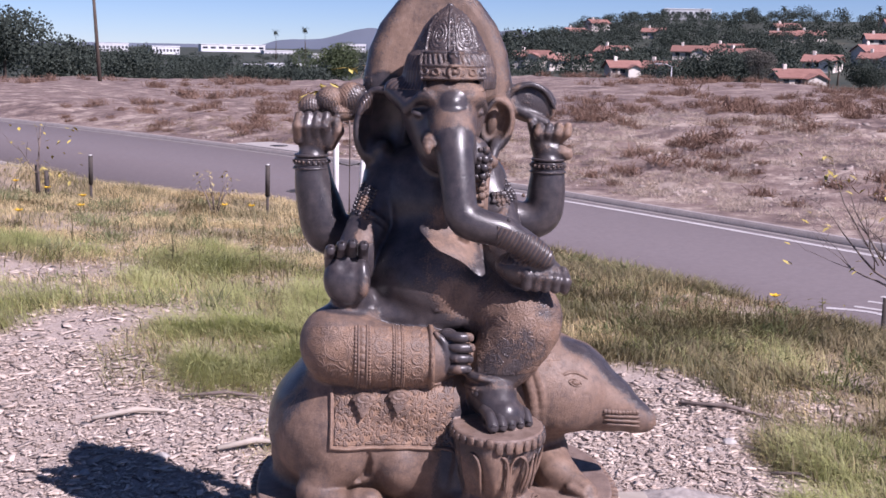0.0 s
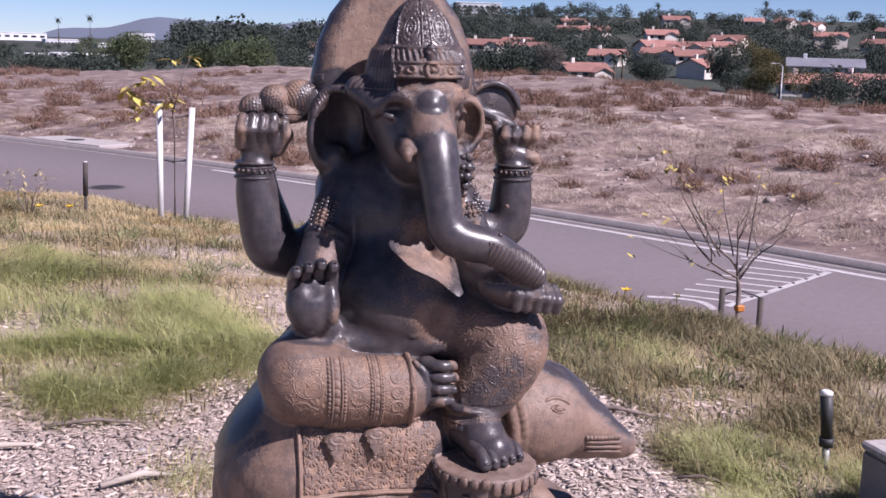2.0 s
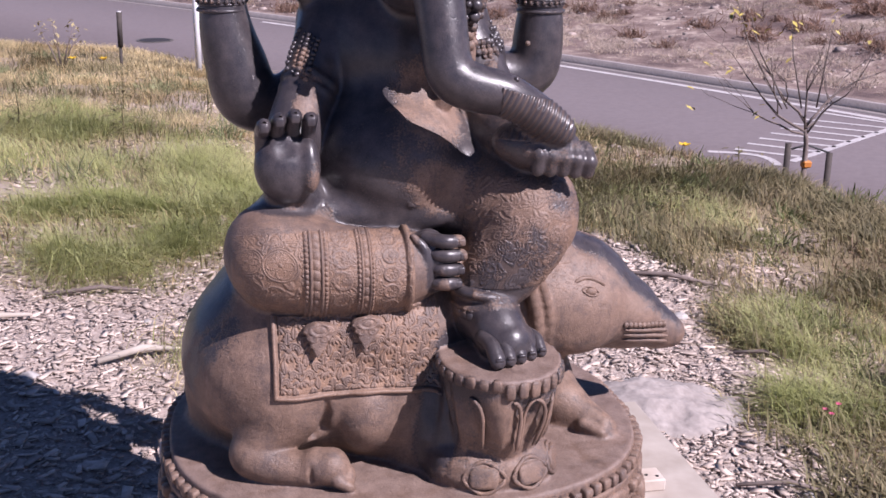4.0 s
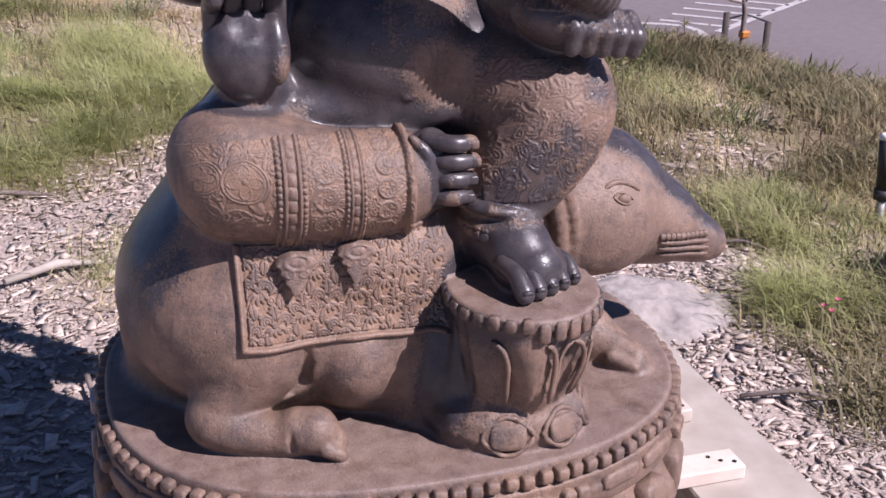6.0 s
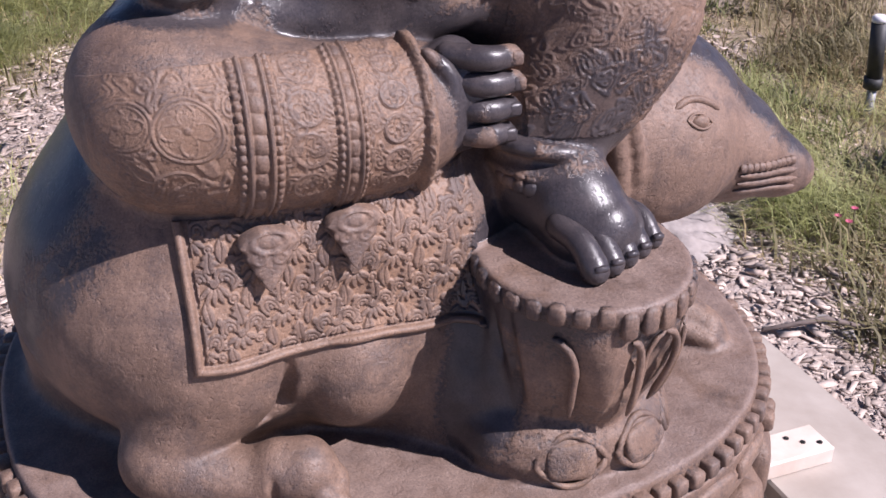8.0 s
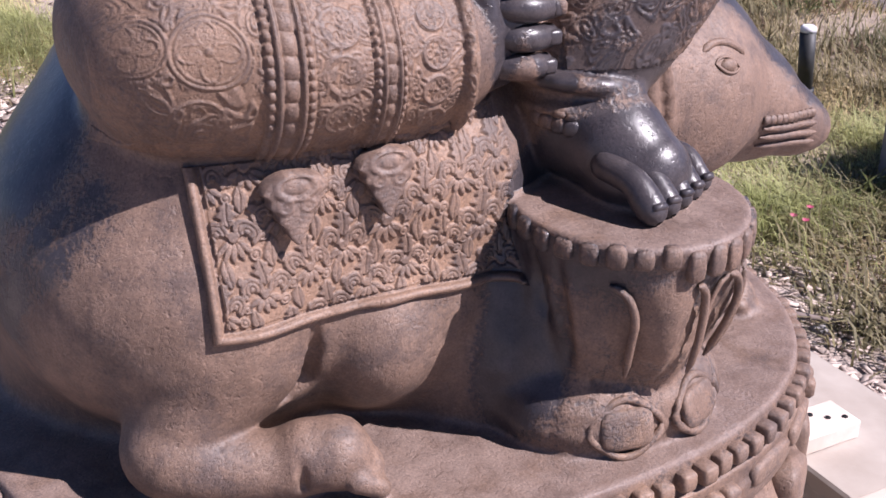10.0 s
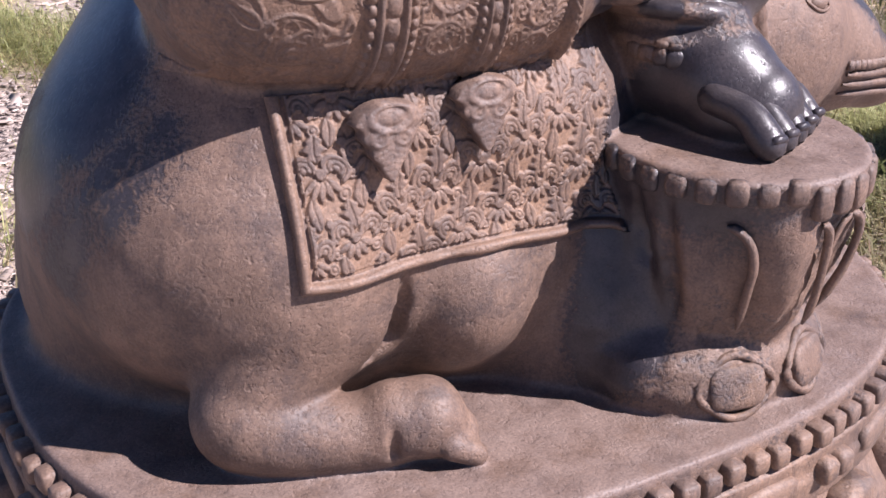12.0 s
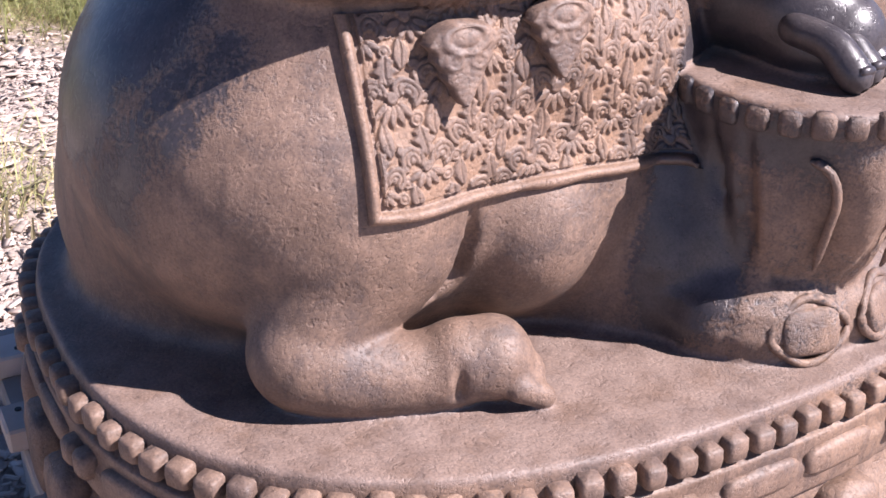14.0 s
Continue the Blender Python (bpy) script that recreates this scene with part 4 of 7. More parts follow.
part("cap", box((-0.24, -0.04, 0.8 - g), (-0.11, 0.04, 0.825 - g), 0.008), RUBBER, sap, "dark strap end on the pole")
for zt in (0.64, 0.16):
    part("tie", tube([(-0.15, 0.035, zt + 0.03 - g, 0.008), (0.0, 0.02, zt - g, 0.008), (0.17, 0.035, zt + 0.03 - g, 0.008)], 6), RUBBER, sap)
spots = [(bx + br.uniform(-0.07, 0.07), br.uniform(-0.1, 0.1), bz - g + br.uniform(-0.09, 0.07)) for bx, bz, n in ((-0.39, 0.74, 12), (-0.45, 0.95, 15), (-0.28, 1.07, 13), (-0.06, 0.82, 14), (0.06, 1.23, 4), (0.18, 1.31, 4)) for _ in range(n)]
part("leaves", leaf_bm(spots, 0.17, br), YELLOW_LEAF, sap, "drooping yellow leaves")

# sapling with dark stakes further along
x0, y0 = -3.67, 13.0
g = gz(x0, y0)
sap2 = empty("staked_sapling", (x0, y0, g), "small sapling with sparse yellow-green leaves between short dark stakes", "sapling")
part("trunk", tube([(0, 0, -0.1, 0.016), (0.0, 0, 0.35, 0.013), (0.05, 0, 0.8, 0.006)], 7), TWIG, sap2)
for i, pts in enumerate(branch((0, 0, 0.3), (0.3, 0, 1), 0.45, 0.007, 1, br, []) + branch((0, 0, 0.25), (-0.6, 0.1, 1), 0.4, 0.007, 1, br, [])):
    part("twig", tube(pts, 5), TWIG, sap2)
for sx, top in ((-0.03, 0.36), (0.07, 0.3)):
    part("stake", tube([(sx, 0.08, -0.2, 0.026), (sx, 0.08, top, 0.026)], 8), DARK_WOOD, sap2)
part("leaves", leaf_bm([(br.uniform(-0.35, 0.45), br.uniform(-0.2, 0.2), br.uniform(0.2, 0.85)) for _ in range(46)], 0.085, br), YELLOW_LEAF, sap2, "small yellow-green leaves")

# low shrub with yellow seed heads
x0, y0 = -1.67, 12.6
sh = empty("yellow_shrub", (x0, y0, gz(x0, y0)), "low bare shrub with dry yellow seed heads", "shrub")
for i in range(7):
    a = i * 0.9
    part("stem", tube([(0, 0, -0.05, 0.007), (0.1 * math.cos(a), 0.06 * math.sin(a), 0.22, 0.005), (0.2 * math.cos(a), 0.12 * math.sin(a), 0.35 + 0.06 * (i % 3), 0.003)], 5), TWIG, sh)
tagged(part("seed_heads", leaf_bm([(0.2 * math.cos(i * 0.9) * br.uniform(0.7, 1.2), br.uniform(-0.1, 0.1), 0.25 + br.uniform(0, 0.26)) for i in range(60)], 0.06, br), simple("seed_head", (0.286, 0.231, 0.109), (0.394, 0.326, 0.177), 30, 0.8, spread=0.2), sh, "dry yellow seed heads"), "dry yellow seed heads", kind="stuff")

# dark marker stakes along the crest
for sx, sy, top, w in ((-1.12, 13.0, 0.16, 0.028), (-3.1, 13.0, 0.25, 0.024)):
    g = gz(sx, sy)
    st = empty("marker_stake", (sx, sy, g), "short dark marker stake standing in the grass", "stake", "marker stakes")
    part("shaft", tube([(0, 0, -0.2, 0.016), (0.006, 0, 0.4 * (top - g), 0.016)], 8), DARK_WOOD, st)
    part("sleeve", tube([(0.006, 0, 0.38 * (top - g), w), (0.012, 0, top - g, w)], 10), DARK_WOOD, st)
    part("cap", tube([(0.012, 0, top - g, w * 0.8), (0.012, 0, top - g + 0.01, w * 0.7)], 10), WHITE_PVC, st, "pale cap")

# irrigation riser with a white cap, and the block beside it
x0, y0 = 2.41, 4.52
g = gz(x0, y0)
post = empty("riser_post", (x0, y0, g), "black plastic irrigation riser with a white cap, on a thin pipe", "post")
part("pipe", tube([(0.03, 0, -0.1, 0.017), (0.02, 0, 0.13, 0.017)], 10), STEEL, post, "grey metal pipe")
part("collar", tube([(0.02, 0, 0.11, 0.032), (0.02, 0, 0.15, 0.034)], 12), RUBBER, post)
part("sleeve", tube([(0.02, 0, 0.15, 0.027), (0.0, 0, 0.006 - g - 0.02, 0.028)], 14), RUBBER, post)
part("cap", tube([(0.0, 0, -0.014 - g, 0.0285), (0.0, 0, 0.0 - g, 0.0285), (0.0, 0, 0.008 - g, 0.02)], 14), WHITE_PVC, post, "white cap")
bx = empty("concrete_block", (2.45, 3.58, gz(2.45, 3.58)), "weathered grey concrete block with a pale flat top", "concrete block")
top = -0.02 - gz(2.45, 3.58)
part("body", box((-0.24, -0.4, -0.12), (0.24, 0.38, top - 0.035), 0.012, seg=2), simple("block_grey", (0.204, 0.177, 0.167), (0.286, 0.252, 0.238), 14, 0.9), bx)
part("top_slab", box((-0.245, -0.405, top - 0.035), (0.245, 0.385, top), 0.01), CONCRETE, bx, "pale smooth top slab")

# bare young tree on the slope, tied between two dark stakes
x0, y0 = 4.75, 9.4
g = gz(x0, y0)
tree = empty("bare_tree", (x0, y0, g), "leafless young tree tied between two dark stakes, few yellow leaves", "tree")
fork = -0.62 - g
part("trunk", tube([(0, 0, -0.15, 0.03), (0.01, 0, fork * 0.6, 0.026), (-0.01, 0, fork, 0.022), (-0.03, 0, fork + 0.12, 0.018)], 9), TWIG, tree)
tr = random.Random(41)
limbs = []
for dx, dz, L, r in ((-0.95, 0.45, 0.75, 0.014), (-0.5, 0.9, 0.7, 0.014), (0.6, 0.7, 0.75, 0.013), (0.95, 0.3, 0.7, 0.012), (-1.0, 0.15, 0.6, 0.011), (0.15, 1.0, 0.6, 0.012), (0.8, 0.9, 0.6, 0.01)):
    branch((-0.03, 0, fork + 0.06 + 0.1 * tr.random()), (dx, tr.uniform(-0.4, 0.4), dz), L, r, 3, tr, limbs, 0.85)
for pts in limbs:
    part("branch", tube(pts, 5), TWIG, tree)
tips = [tr.choice(limbs)[-1][:3] for _ in range(14)]
clusters = [(-0.78, 1.2), (-0.64, 1.05), (-0.26, 1.0), (0.14, 1.06), (-0.39, 0.32), (-1.16, 0.44)]
leafy = [(cx + tr.uniform(-0.07, 0.07), tr.uniform(-0.1, 0.1), cz - 0.62 - g + tr.uniform(-0.1, 0.08)) for (cx, cz), n in zip(clusters, (12, 9, 6, 6, 5, 3)) for _ in range(n)]
part("leaves", leaf_bm(leafy + tips, 0.09, tr), YELLOW_LEAF, tree, "few yellow leaves")
for (cx, cz) in clusters[:4]:
    part("twig", tube([(cx * 0.35, 0, fork + 0.3, 0.008), (cx * 0.8, 0.02, (fork + cz - 0.62 - g) / 2 + 0.25, 0.006), (cx, 0, cz - 0.58 - g, 0.003)], 5), TWIG, tree)
for sx, top in ((-0.175, -0.62), (0.225, -0.72)):
    part("stake", tube([(sx, 0, -0.2, 0.028), (sx, 0, top - g, 0.028)], 8), DARK_WOOD, tree)
part("tie", tube([(-0.175, 0, -0.68 - g, 0.009), (0.0, 0, -0.64 - g, 0.009), (0.225, 0, -0.72 - g, 0.009)], 6), RUBBER, tree)
part("ribbon", box((-0.03, -0.035, -0.84 - g), (0.05, 0.035, -0.78 - g), 0.01), simple("orange_ribbon", (0.408, 0.136, 0.0204), (0.51, 0.204, 0.034), 30, 0.6), tree, "orange tape round the trunk")


# ---------------------------------------------------------------- flowers, weeds, sticks
def flower(x, y, h, mat_, label, petals=8, size=0.035, group="orange poppies"):
    z = gz(x, y)
    ob = empty("flower", (x, y, z), label, "flower", group)
    lean = br.uniform(-0.03, 0.03)
    part("stem", tube([(0, 0, -0.02, 0.003), (lean * 0.5, 0, h * 0.5, 0.003), (lean, 0, h, 0.0025)], 5), WEED, ob)
    bm = bmesh.new()
    for i in range(petals):
        a = 2 * math.pi * i / petals
        d, s = Vector((math.cos(a), math.sin(a), 0.5)) * size, Vector((-math.sin(a), math.cos(a), 0)) * size * 0.42
        c = Vector((lean, 0, h))
        vs = [bm.verts.new(c), bm.verts.new(c + d * 0.6 + s), bm.verts.new(c + d), bm.verts.new(c + d * 0.6 - s)]
        bm.faces.new(vs)
    part("petals", bm, mat_, ob)


ORANGE = simple("poppy_orange", (0.6, 0.34, 0.01), (0.68, 0.46, 0.03), 60, 0.6, bump_s=0)
PINK = simple("petal_pink", (0.408, 0.0544, 0.109), (0.49, 0.109, 0.177), 60, 0.6, bump_s=0)
for x, y, h in ((3.14, 8.3, 0.3), (-3.2, 10.4, 0.12), (-2.8, 11.1, 0.12), (-3.5, 12.6, 0.15), (-3.9, 12.9, 0.16), (-1.55, 12.4, 0.12), (-1.25, 12.3, 0.13), (-3.0, 12.2, 0.12)):
    flower(x, y, h, ORANGE, "yellow-orange poppy standing above the weeds", 6, 0.05)
for x, y, h in ((1.59, 3.6, 0.1), (1.63, 3.63, 0.12), (1.56, 3.65, 0.09)):
    flower(x, y, h, PINK, "small bright pink flower among green weeds", 7, 0.011, "pink flowers")


def tall_weed(x, y, h, n, label, seed):
    rnd = random.Random(seed)
    ob = empty("weed_plant", (x, y, gz(x, y)), label, "weed")
    part("stem", tube([(0, 0, -0.03, 0.006), (0.01, 0, h * 0.5, 0.005), (0.0, 0.01, h, 0.002)], 6), WEED, ob)
    pts = [(rnd.gauss(0, 0.05), rnd.gauss(0, 0.05), h * rnd.uniform(0.1, 1.0)) for _ in range(n)]
    part("leaves", leaf_bm(pts, 0.06, rnd, 0.2), WEED, ob)


for i, (x, y, h, n) in enumerate(((-0.82, 7.5, 0.42, 60), (-1.5, 8.2, 0.28, 50), (-0.9, 9.1, 0.34, 60), (2.7, 5.6, 0.2, 50), (2.15, 6.3, 0.22, 40), (3.2, 7.6, 0.25, 50), (-0.3, 9.4, 0.25, 40), (-2.4, 9.0, 0.3, 50))):
    tall_weed(x, y, h, n, "tall grey-green weed with narrow leaves", 60 + i)


def stick(a, b, r):
    za, zb = gz(*a) + r + 0.012, gz(*b) + r + 0.012
    m = ((a[0] + b[0]) / 2 + 0.02, (a[1] + b[1]) / 2 + 0.03, (za + zb) / 2 + 0.012, r * 1.1)
    bm = tube([(*a, za, r * 0.8), m, (*b, zb, r * 0.5)], 7)
    me = bpy.data.meshes.new("stick")
    bm.to_mesh(me)
    bm.free()
    me.materials.append(TWIG if r < 0.012 else GREY_WOOD)
    tagged(new("stick", me), "bleached dry stick lying on the mulch", "stick", "loose sticks")


for a, b, r in (((1.45, 5.25), (1.88, 5.1), 0.011), ((-0.86, 6.1), (-0.58, 6.2), 0.008), ((-0.98, 4.86), (-0.62, 4.93), 0.009), ((-0.6, 3.75), (-0.52, 3.5), 0.008), ((-1.3, 4.5), (-1.0, 4.62), 0.012), ((1.1, 3.3), (1.4, 3.22), 0.007), ((-0.75, 4.2), (-0.5, 4.33), 0.013), ((1.6, 4.35), (1.8, 4.25), 0.008)):
    stick(a, b, r)

# pale gravelly spoil beside the mulch
heap_m = simple("pale_spoil", (0.231, 0.197, 0.18), (0.34, 0.299, 0.275), 45, 0.95, bump_s=0.6)
V, F = [], []
N = 40
for i in range(N):
    for j in range(N):
        u, w = i / (N - 1) * 2 - 1, j / (N - 1) * 2 - 1
        x, y = 1.13 + 0.30 * u, 3.9 + 0.26 * w
        rr_ = math.hypot(u, w)
        V.append((x, y, gz(x, y) + 0.055 * max(0, 1 - rr_ ** 2) + 0.018 * (noise.noise((x * 14, y * 14, 0))) * (rr_ < 0.95) - (0.05 if rr_ > 0.97 else 0) + 0.01 * noise.noise((x * 40, y * 40, 3))))
for i in range(N - 1):
    for j in range(N - 1):
        F.append((i * N + j, (i + 1) * N + j, (i + 1) * N + j + 1, i * N + j + 1))
tagged(new("spoil_mound", mesh_of("spoil_mound", V, F, heap_m, True)), "low pale heap of crumbly gravelly spoil on mulch", "spoil heap")

# loose stones
STONE_PALE = simple("pale_stone", (0.272, 0.245, 0.231), (0.408, 0.381, 0.36), 30, 0.9, spread=0.2)


def rock(x, y, r, name="stone", label="pale rounded stone half sunk in the mulch", group="loose stones", m=None, sink=0.3):
    bm = bmesh.new()
    bmesh.ops.create_icosphere(bm, subdivisions=2, radius=r)
    sx, sy, sz = br.uniform(0.8, 1.25), br.uniform(0.7, 1.1), br.uniform(0.5, 0.75)
    for v in bm.verts:
        k = 1 + 0.28 * noise.noise(v.co * (1.6 / r) + Vector((x, y, 0)) * 9)
        v.co = Vector((v.co.x * sx * k, v.co.y * sy * k, v.co.z * sz * k))
    me = bpy.data.meshes.new(name)
    bm.to_mesh(me)
    bm.free()
    me.materials.append(m or STONE_PALE)
    ob = new(name, me)
    ob.location = (x, y, gz(x, y) + r * (0.5 - sink))
    tagged(ob, label, "stone", group)


for x, y, r in ((1.318, 3.261, 0.022), (1.30, 3.33, 0.018), (1.5, 3.5, 0.018), (-0.95, 4.1, 0.028), (-1.2, 3.9, 0.02), (1.55, 4.75, 0.035), (1.42, 4.65, 0.022), (-0.6, 4.6, 0.02), (0.95, 4.6, 0.02), (1.75, 4.1, 0.02)):
    rock(x, y, r)

# ---------------------------------------------------------------- statue
# A solid carved from distance fields: rounded forms melted together on a grid, then skinned.
VOX = 0.004
LOW = np.array((-0.56, 2.22, 0.13))
SIZE = np.ceil((np.array((0.64, 3.16, 1.76)) - LOW) / VOX).astype(int)
FIELD = np.full(SIZE, 0.3, np.float32)


def window(lo, hi):
    a = np.clip(np.floor((np.array(lo) - LOW) / VOX).astype(int), 0, SIZE - 1)
    b = np.clip(np.ceil((np.array(hi) - LOW) / VOX).astype(int) + 1, 1, SIZE)
    ax = [(LOW[i] + VOX * np.arange(a[i], b[i])).astype(np.float32) for i in range(3)]
    return tuple(slice(int(p), int(q)) for p, q in zip(a, b)), ax[0][:, None, None], ax[1][None, :, None], ax[2][None, None, :]


def melt(lo, hi, fn, k=0.02, cut=False):
    """Joins (or carves out) the form fn, within lo..hi, blending over k."""
    m = k + 0.03
    sl, X, Y, Z = window(np.array(lo) - m, np.array(hi) + m)
    f, d = FIELD[sl], fn(X, Y, Z)
    if cut:
        d = -d
        h = np.clip(0.5 + 0.5 * (d - f) / k, 0, 1)
        FIELD[sl] = f + (d - f) * h + k * h * (1 - h)
    else:
        h = np.clip(0.5 + 0.5 * (f - d) / k, 0, 1)
        FIELD[sl] = f + (d - f) * h - k * h * (1 - h)


def turned(rx, ry, rz):
    return np.array(Euler((radians(rx), radians(ry), radians(rz))).to_matrix()).T


def egg(c, r, turn=(0, 0, 0), k=0.02, cut=False):
    """An ellipsoid about c with half-axes r."""
    R, big = turned(*turn), max(r)

    def fn(X, Y, Z):
        P = [X - c[0], Y - c[1], Z - c[2]]
        q = [sum(R[i, j] * P[j] for j in range(3)) for i in range(3)]
        k0 = np.sqrt(sum((q[i] / r[i]) ** 2 for i in range(3)))
        k1 = np.sqrt(sum((q[i] / r[i] ** 2) ** 2 for i in range(3))) + 1e-6
        return k0 * (k0 - 1.0) / k1
    ext = np.sqrt(((R.T * np.array(r)) ** 2).sum(1))
    melt(np.array(c) - ext, np.array(c) + ext, fn, k, cut)


def limb(points, k=0.02, cut=False):
    """A tapered tube through (x, y, z, radius) points."""
    for (ax, ay, az, ra), (bx, by, bz, rb) in zip(points, points[1:]):
        d = np.array((bx - ax, by - ay, bz - az))
        L2 = float(d @ d) + 1e-9

        def fn(X, Y, Z):
            t = np.clip(((X - ax) * d[0] + (Y - ay) * d[1] + (Z - az) * d[2]) / L2, 0, 1)
            return np.sqrt((X - ax - t * d[0]) ** 2 + (Y - ay - t * d[1]) ** 2 + (Z - az - t * d[2]) ** 2) - (ra + (rb - ra) * t)
        r = max(ra, rb)
        melt(np.minimum((ax, ay, az), (bx, by, bz)) - r, np.maximum((ax, ay, az), (bx, by, bz)) + r, fn, k, cut)


def curve_points(pts, n=6):
    """Catmull-Rom through (x, y, z, r) points."""
    P = [np.array(p, float) for p in pts]
    P = [2 * P[0] - P[1]] + P + [2 * P[-1] - P[-2]]
    out = []
    for i in range(1, len(P) - 2):
        for s in range(n):
            t = s / n
            a, b, c, d = P[i - 1:i + 3]
            out.append(0.5 * (2 * b + (c - a) * t + (2 * a - 5 * b + 4 * c - d) * t * t + (3 * b - a - 3 * c + d) * t ** 3))
    return [tuple(p) for p in out + [P[-2]]]


def ring(c, axis, big, small, k=0.004, squash=1.0):
    """A hoop about c round the given axis."""
    n = np.array(Vector(axis).normalized())

    def fn(X, Y, Z):
        P = (X - c[0], Y - c[1], Z - c[2])
        a = sum(P[i] * n[i] for i in range(3))
        r = np.sqrt(np.maximum(sum(P[i] ** 2 for i in range(3)) - a * a, 0))
        return np.sqrt((r - big) ** 2 + (a / squash) ** 2) - small
    e = big + small + 0.01
    melt(np.array(c) - e, np.array(c) + e, fn, k)


def lathe(c, z0, z1, radius, k=0.012, ax=1.0, ay=1.0, power=2.0):
    """A turned form on an upright axis; radius(z, angle) in metres, stretched by ax, ay."""
    def fn(X, Y, Z):
        u, v = np.abs(X - c[0]) / ax, np.abs(Y - c[1]) / ay
        r = (u ** power + v ** power) ** (1.0 / power)
        ang = np.arctan2(Y - c[1], X - c[0])
        return np.maximum((r - radius(Z, ang)) * 0.8 * min(ax, ay), np.maximum(z0 - Z, Z - z1))
    R = 0.56
    melt((c[0] - R, c[1] - R, z0), (c[0] + R, c[1] + R, z1), fn, k)


def lerp_profile(pts):
    zs, rs = [p[0] for p in pts], [p[1] for p in pts]
    return lambda Z: np.interp(Z, zs, rs).astype(np.float32)


# --- plinth: a drum with a bead course, a scroll band and a ring of petals
BASE_C, BASE_A, BASE_B, BASE_N, BASE_TOP = (0.0, 2.722), 0.506, 0.425, 2.5, 0.36
base_prof = lerp_profile([(0.15, 0.95), (0.17, 0.985), (0.2, 0.975), (0.235, 0.93), (0.258, 0.915), (0.262, 0.965), (0.295, 0.975), (0.3, 0.965), (0.322, 0.968), (0.325, 0.945), (0.352, 0.942), (0.353, 0.94), (0.36, 0.937)])


def base_radius(Z, ang):
    petal = np.abs(np.sin(ang * 13))
    return base_prof(Z) + np.where(Z < 0.26, 0.03 * petal ** 0.6 - 0.012, 0.0)


lathe(BASE_C, 0.146, BASE_TOP, base_radius, 0.006, BASE_A, BASE_B, BASE_N)

# --- the mouse: rump, flank, haunch, paws, neck, head
egg((-0.15, 2.765, 0.55), (0.23, 0.28, 0.262), (0, 6, 0), 0.03)
egg((-0.25, 2.70, 0.528), (0.194, 0.235, 0.185), (0, 0, 0), 0.04)
egg((-0.265, 2.79, 0.43), (0.178, 0.19, 0.19), (0, 0, 0), 0.03)
egg((-0.02, 2.72, 0.535), (0.215, 0.236, 0.235), (0, 0, 0), 0.04)
egg((-0.21, 2.66, 0.62), (0.16, 0.165, 0.13), (0, 0, 0), 0.03)
egg((-0.03, 2.64, 0.6), (0.13, 0.145, 0.12), (0, 0, 0), 0.03)
egg((-0.105, 2.565, 0.475), (0.082, 0.108, 0.1), (0, 0, 0), 0.015)
egg((-0.262, 2.572, 0.497), (0.092, 0.112, 0.122), (0, 22, 0), 0.02)
egg((-0.06, 2.6, 0.49), (0.158, 0.128, 0.15), (0, 0, 0), 0.008)
limb([(-0.252, 2.54, 0.476, 0.075), (-0.292, 2.526, 0.438, 0.054), (-0.32, 2.512, 0.41, 0.042)], 0.014)
egg((-0.1, 2.6, 0.62), (0.2, 0.115, 0.09), (0, 0, 0), 0.025)
egg((-0.17, 2.595, 0.545), (0.13, 0.112, 0.05), (0, 2, 0), 0.015)
limb([(-0.183, 2.473, 0.516, 0.005), (-0.184, 2.482, 0.485, 0.009), (-0.192, 2.492, 0.45, 0.014), (-0.205, 2.494, 0.438, 0.014)], 0.003, cut=True)
limb(curve_points([(-0.321, 2.508, 0.401, 0.042), (-0.28, 2.484, 0.39, 0.033), (-0.235, 2.467, 0.387, 0.03), (-0.2, 2.455, 0.394, 0.033)], 4), 0.008)
limb([(-0.206, 2.454, 0.398, 0.033), (-0.182, 2.446, 0.396, 0.035), (-0.16, 2.44, 0.378, 0.024)], 0.005)
limb([(-0.222, 2.424, 0.408, 0.004), (-0.219, 2.43, 0.38, 0.004)], 0.006, cut=True)
for i in range(4):
    limb([(-0.172, 2.456 - 0.013 * i, 0.381, 0.013), (-0.151, 2.448 - 0.012 * i, 0.369, 0.0105)], 0.003)
limb([(0.2, 2.75, 0.5, 0.12), (0.29, 2.72, 0.43, 0.07), (0.32, 2.64, 0.40, 0.045), (0.385, 2.56, 0.375, 0.026)], 0.03)
for dx, dy in ((0.0, 0.0), (-0.018, -0.012), (0.014, 0.018)):
    limb([(0.365 + dx, 2.575 + dy, 0.38, 0.016), (0.393 + dx, 2.545 + dy, 0.372, 0.01)], 0.006)
limb([(0.14, 2.74, 0.6, 0.19), (0.26, 2.72, 0.62, 0.155), (0.36, 2.70, 0.615, 0.118), (0.46, 2.675, 0.575, 0.072), (0.535, 2.655, 0.542, 0.038), (0.562, 2.65, 0.532, 0.026)], 0.03)
egg((0.33, 2.60, 0.60), (0.085, 0.04, 0.075), (0, 20, 0), 0.03)
egg((0.285, 2.78, 0.79), (0.05, 0.03, 0.06), (0, 0, 20), 0.02)
# eye and brow, mouth, bridle
limb(curve_points([(0.215, 2.555, 0.70, 0.012), (0.235, 2.56, 0.63, 0.012), (0.245, 2.58, 0.55, 0.012), (0.25, 2.62, 0.48, 0.012)], 4), 0.008)
limb(curve_points([(0.24, 2.555, 0.70, 0.009), (0.26, 2.56, 0.63, 0.009), (0.268, 2.58, 0.55, 0.009)], 4), 0.006)

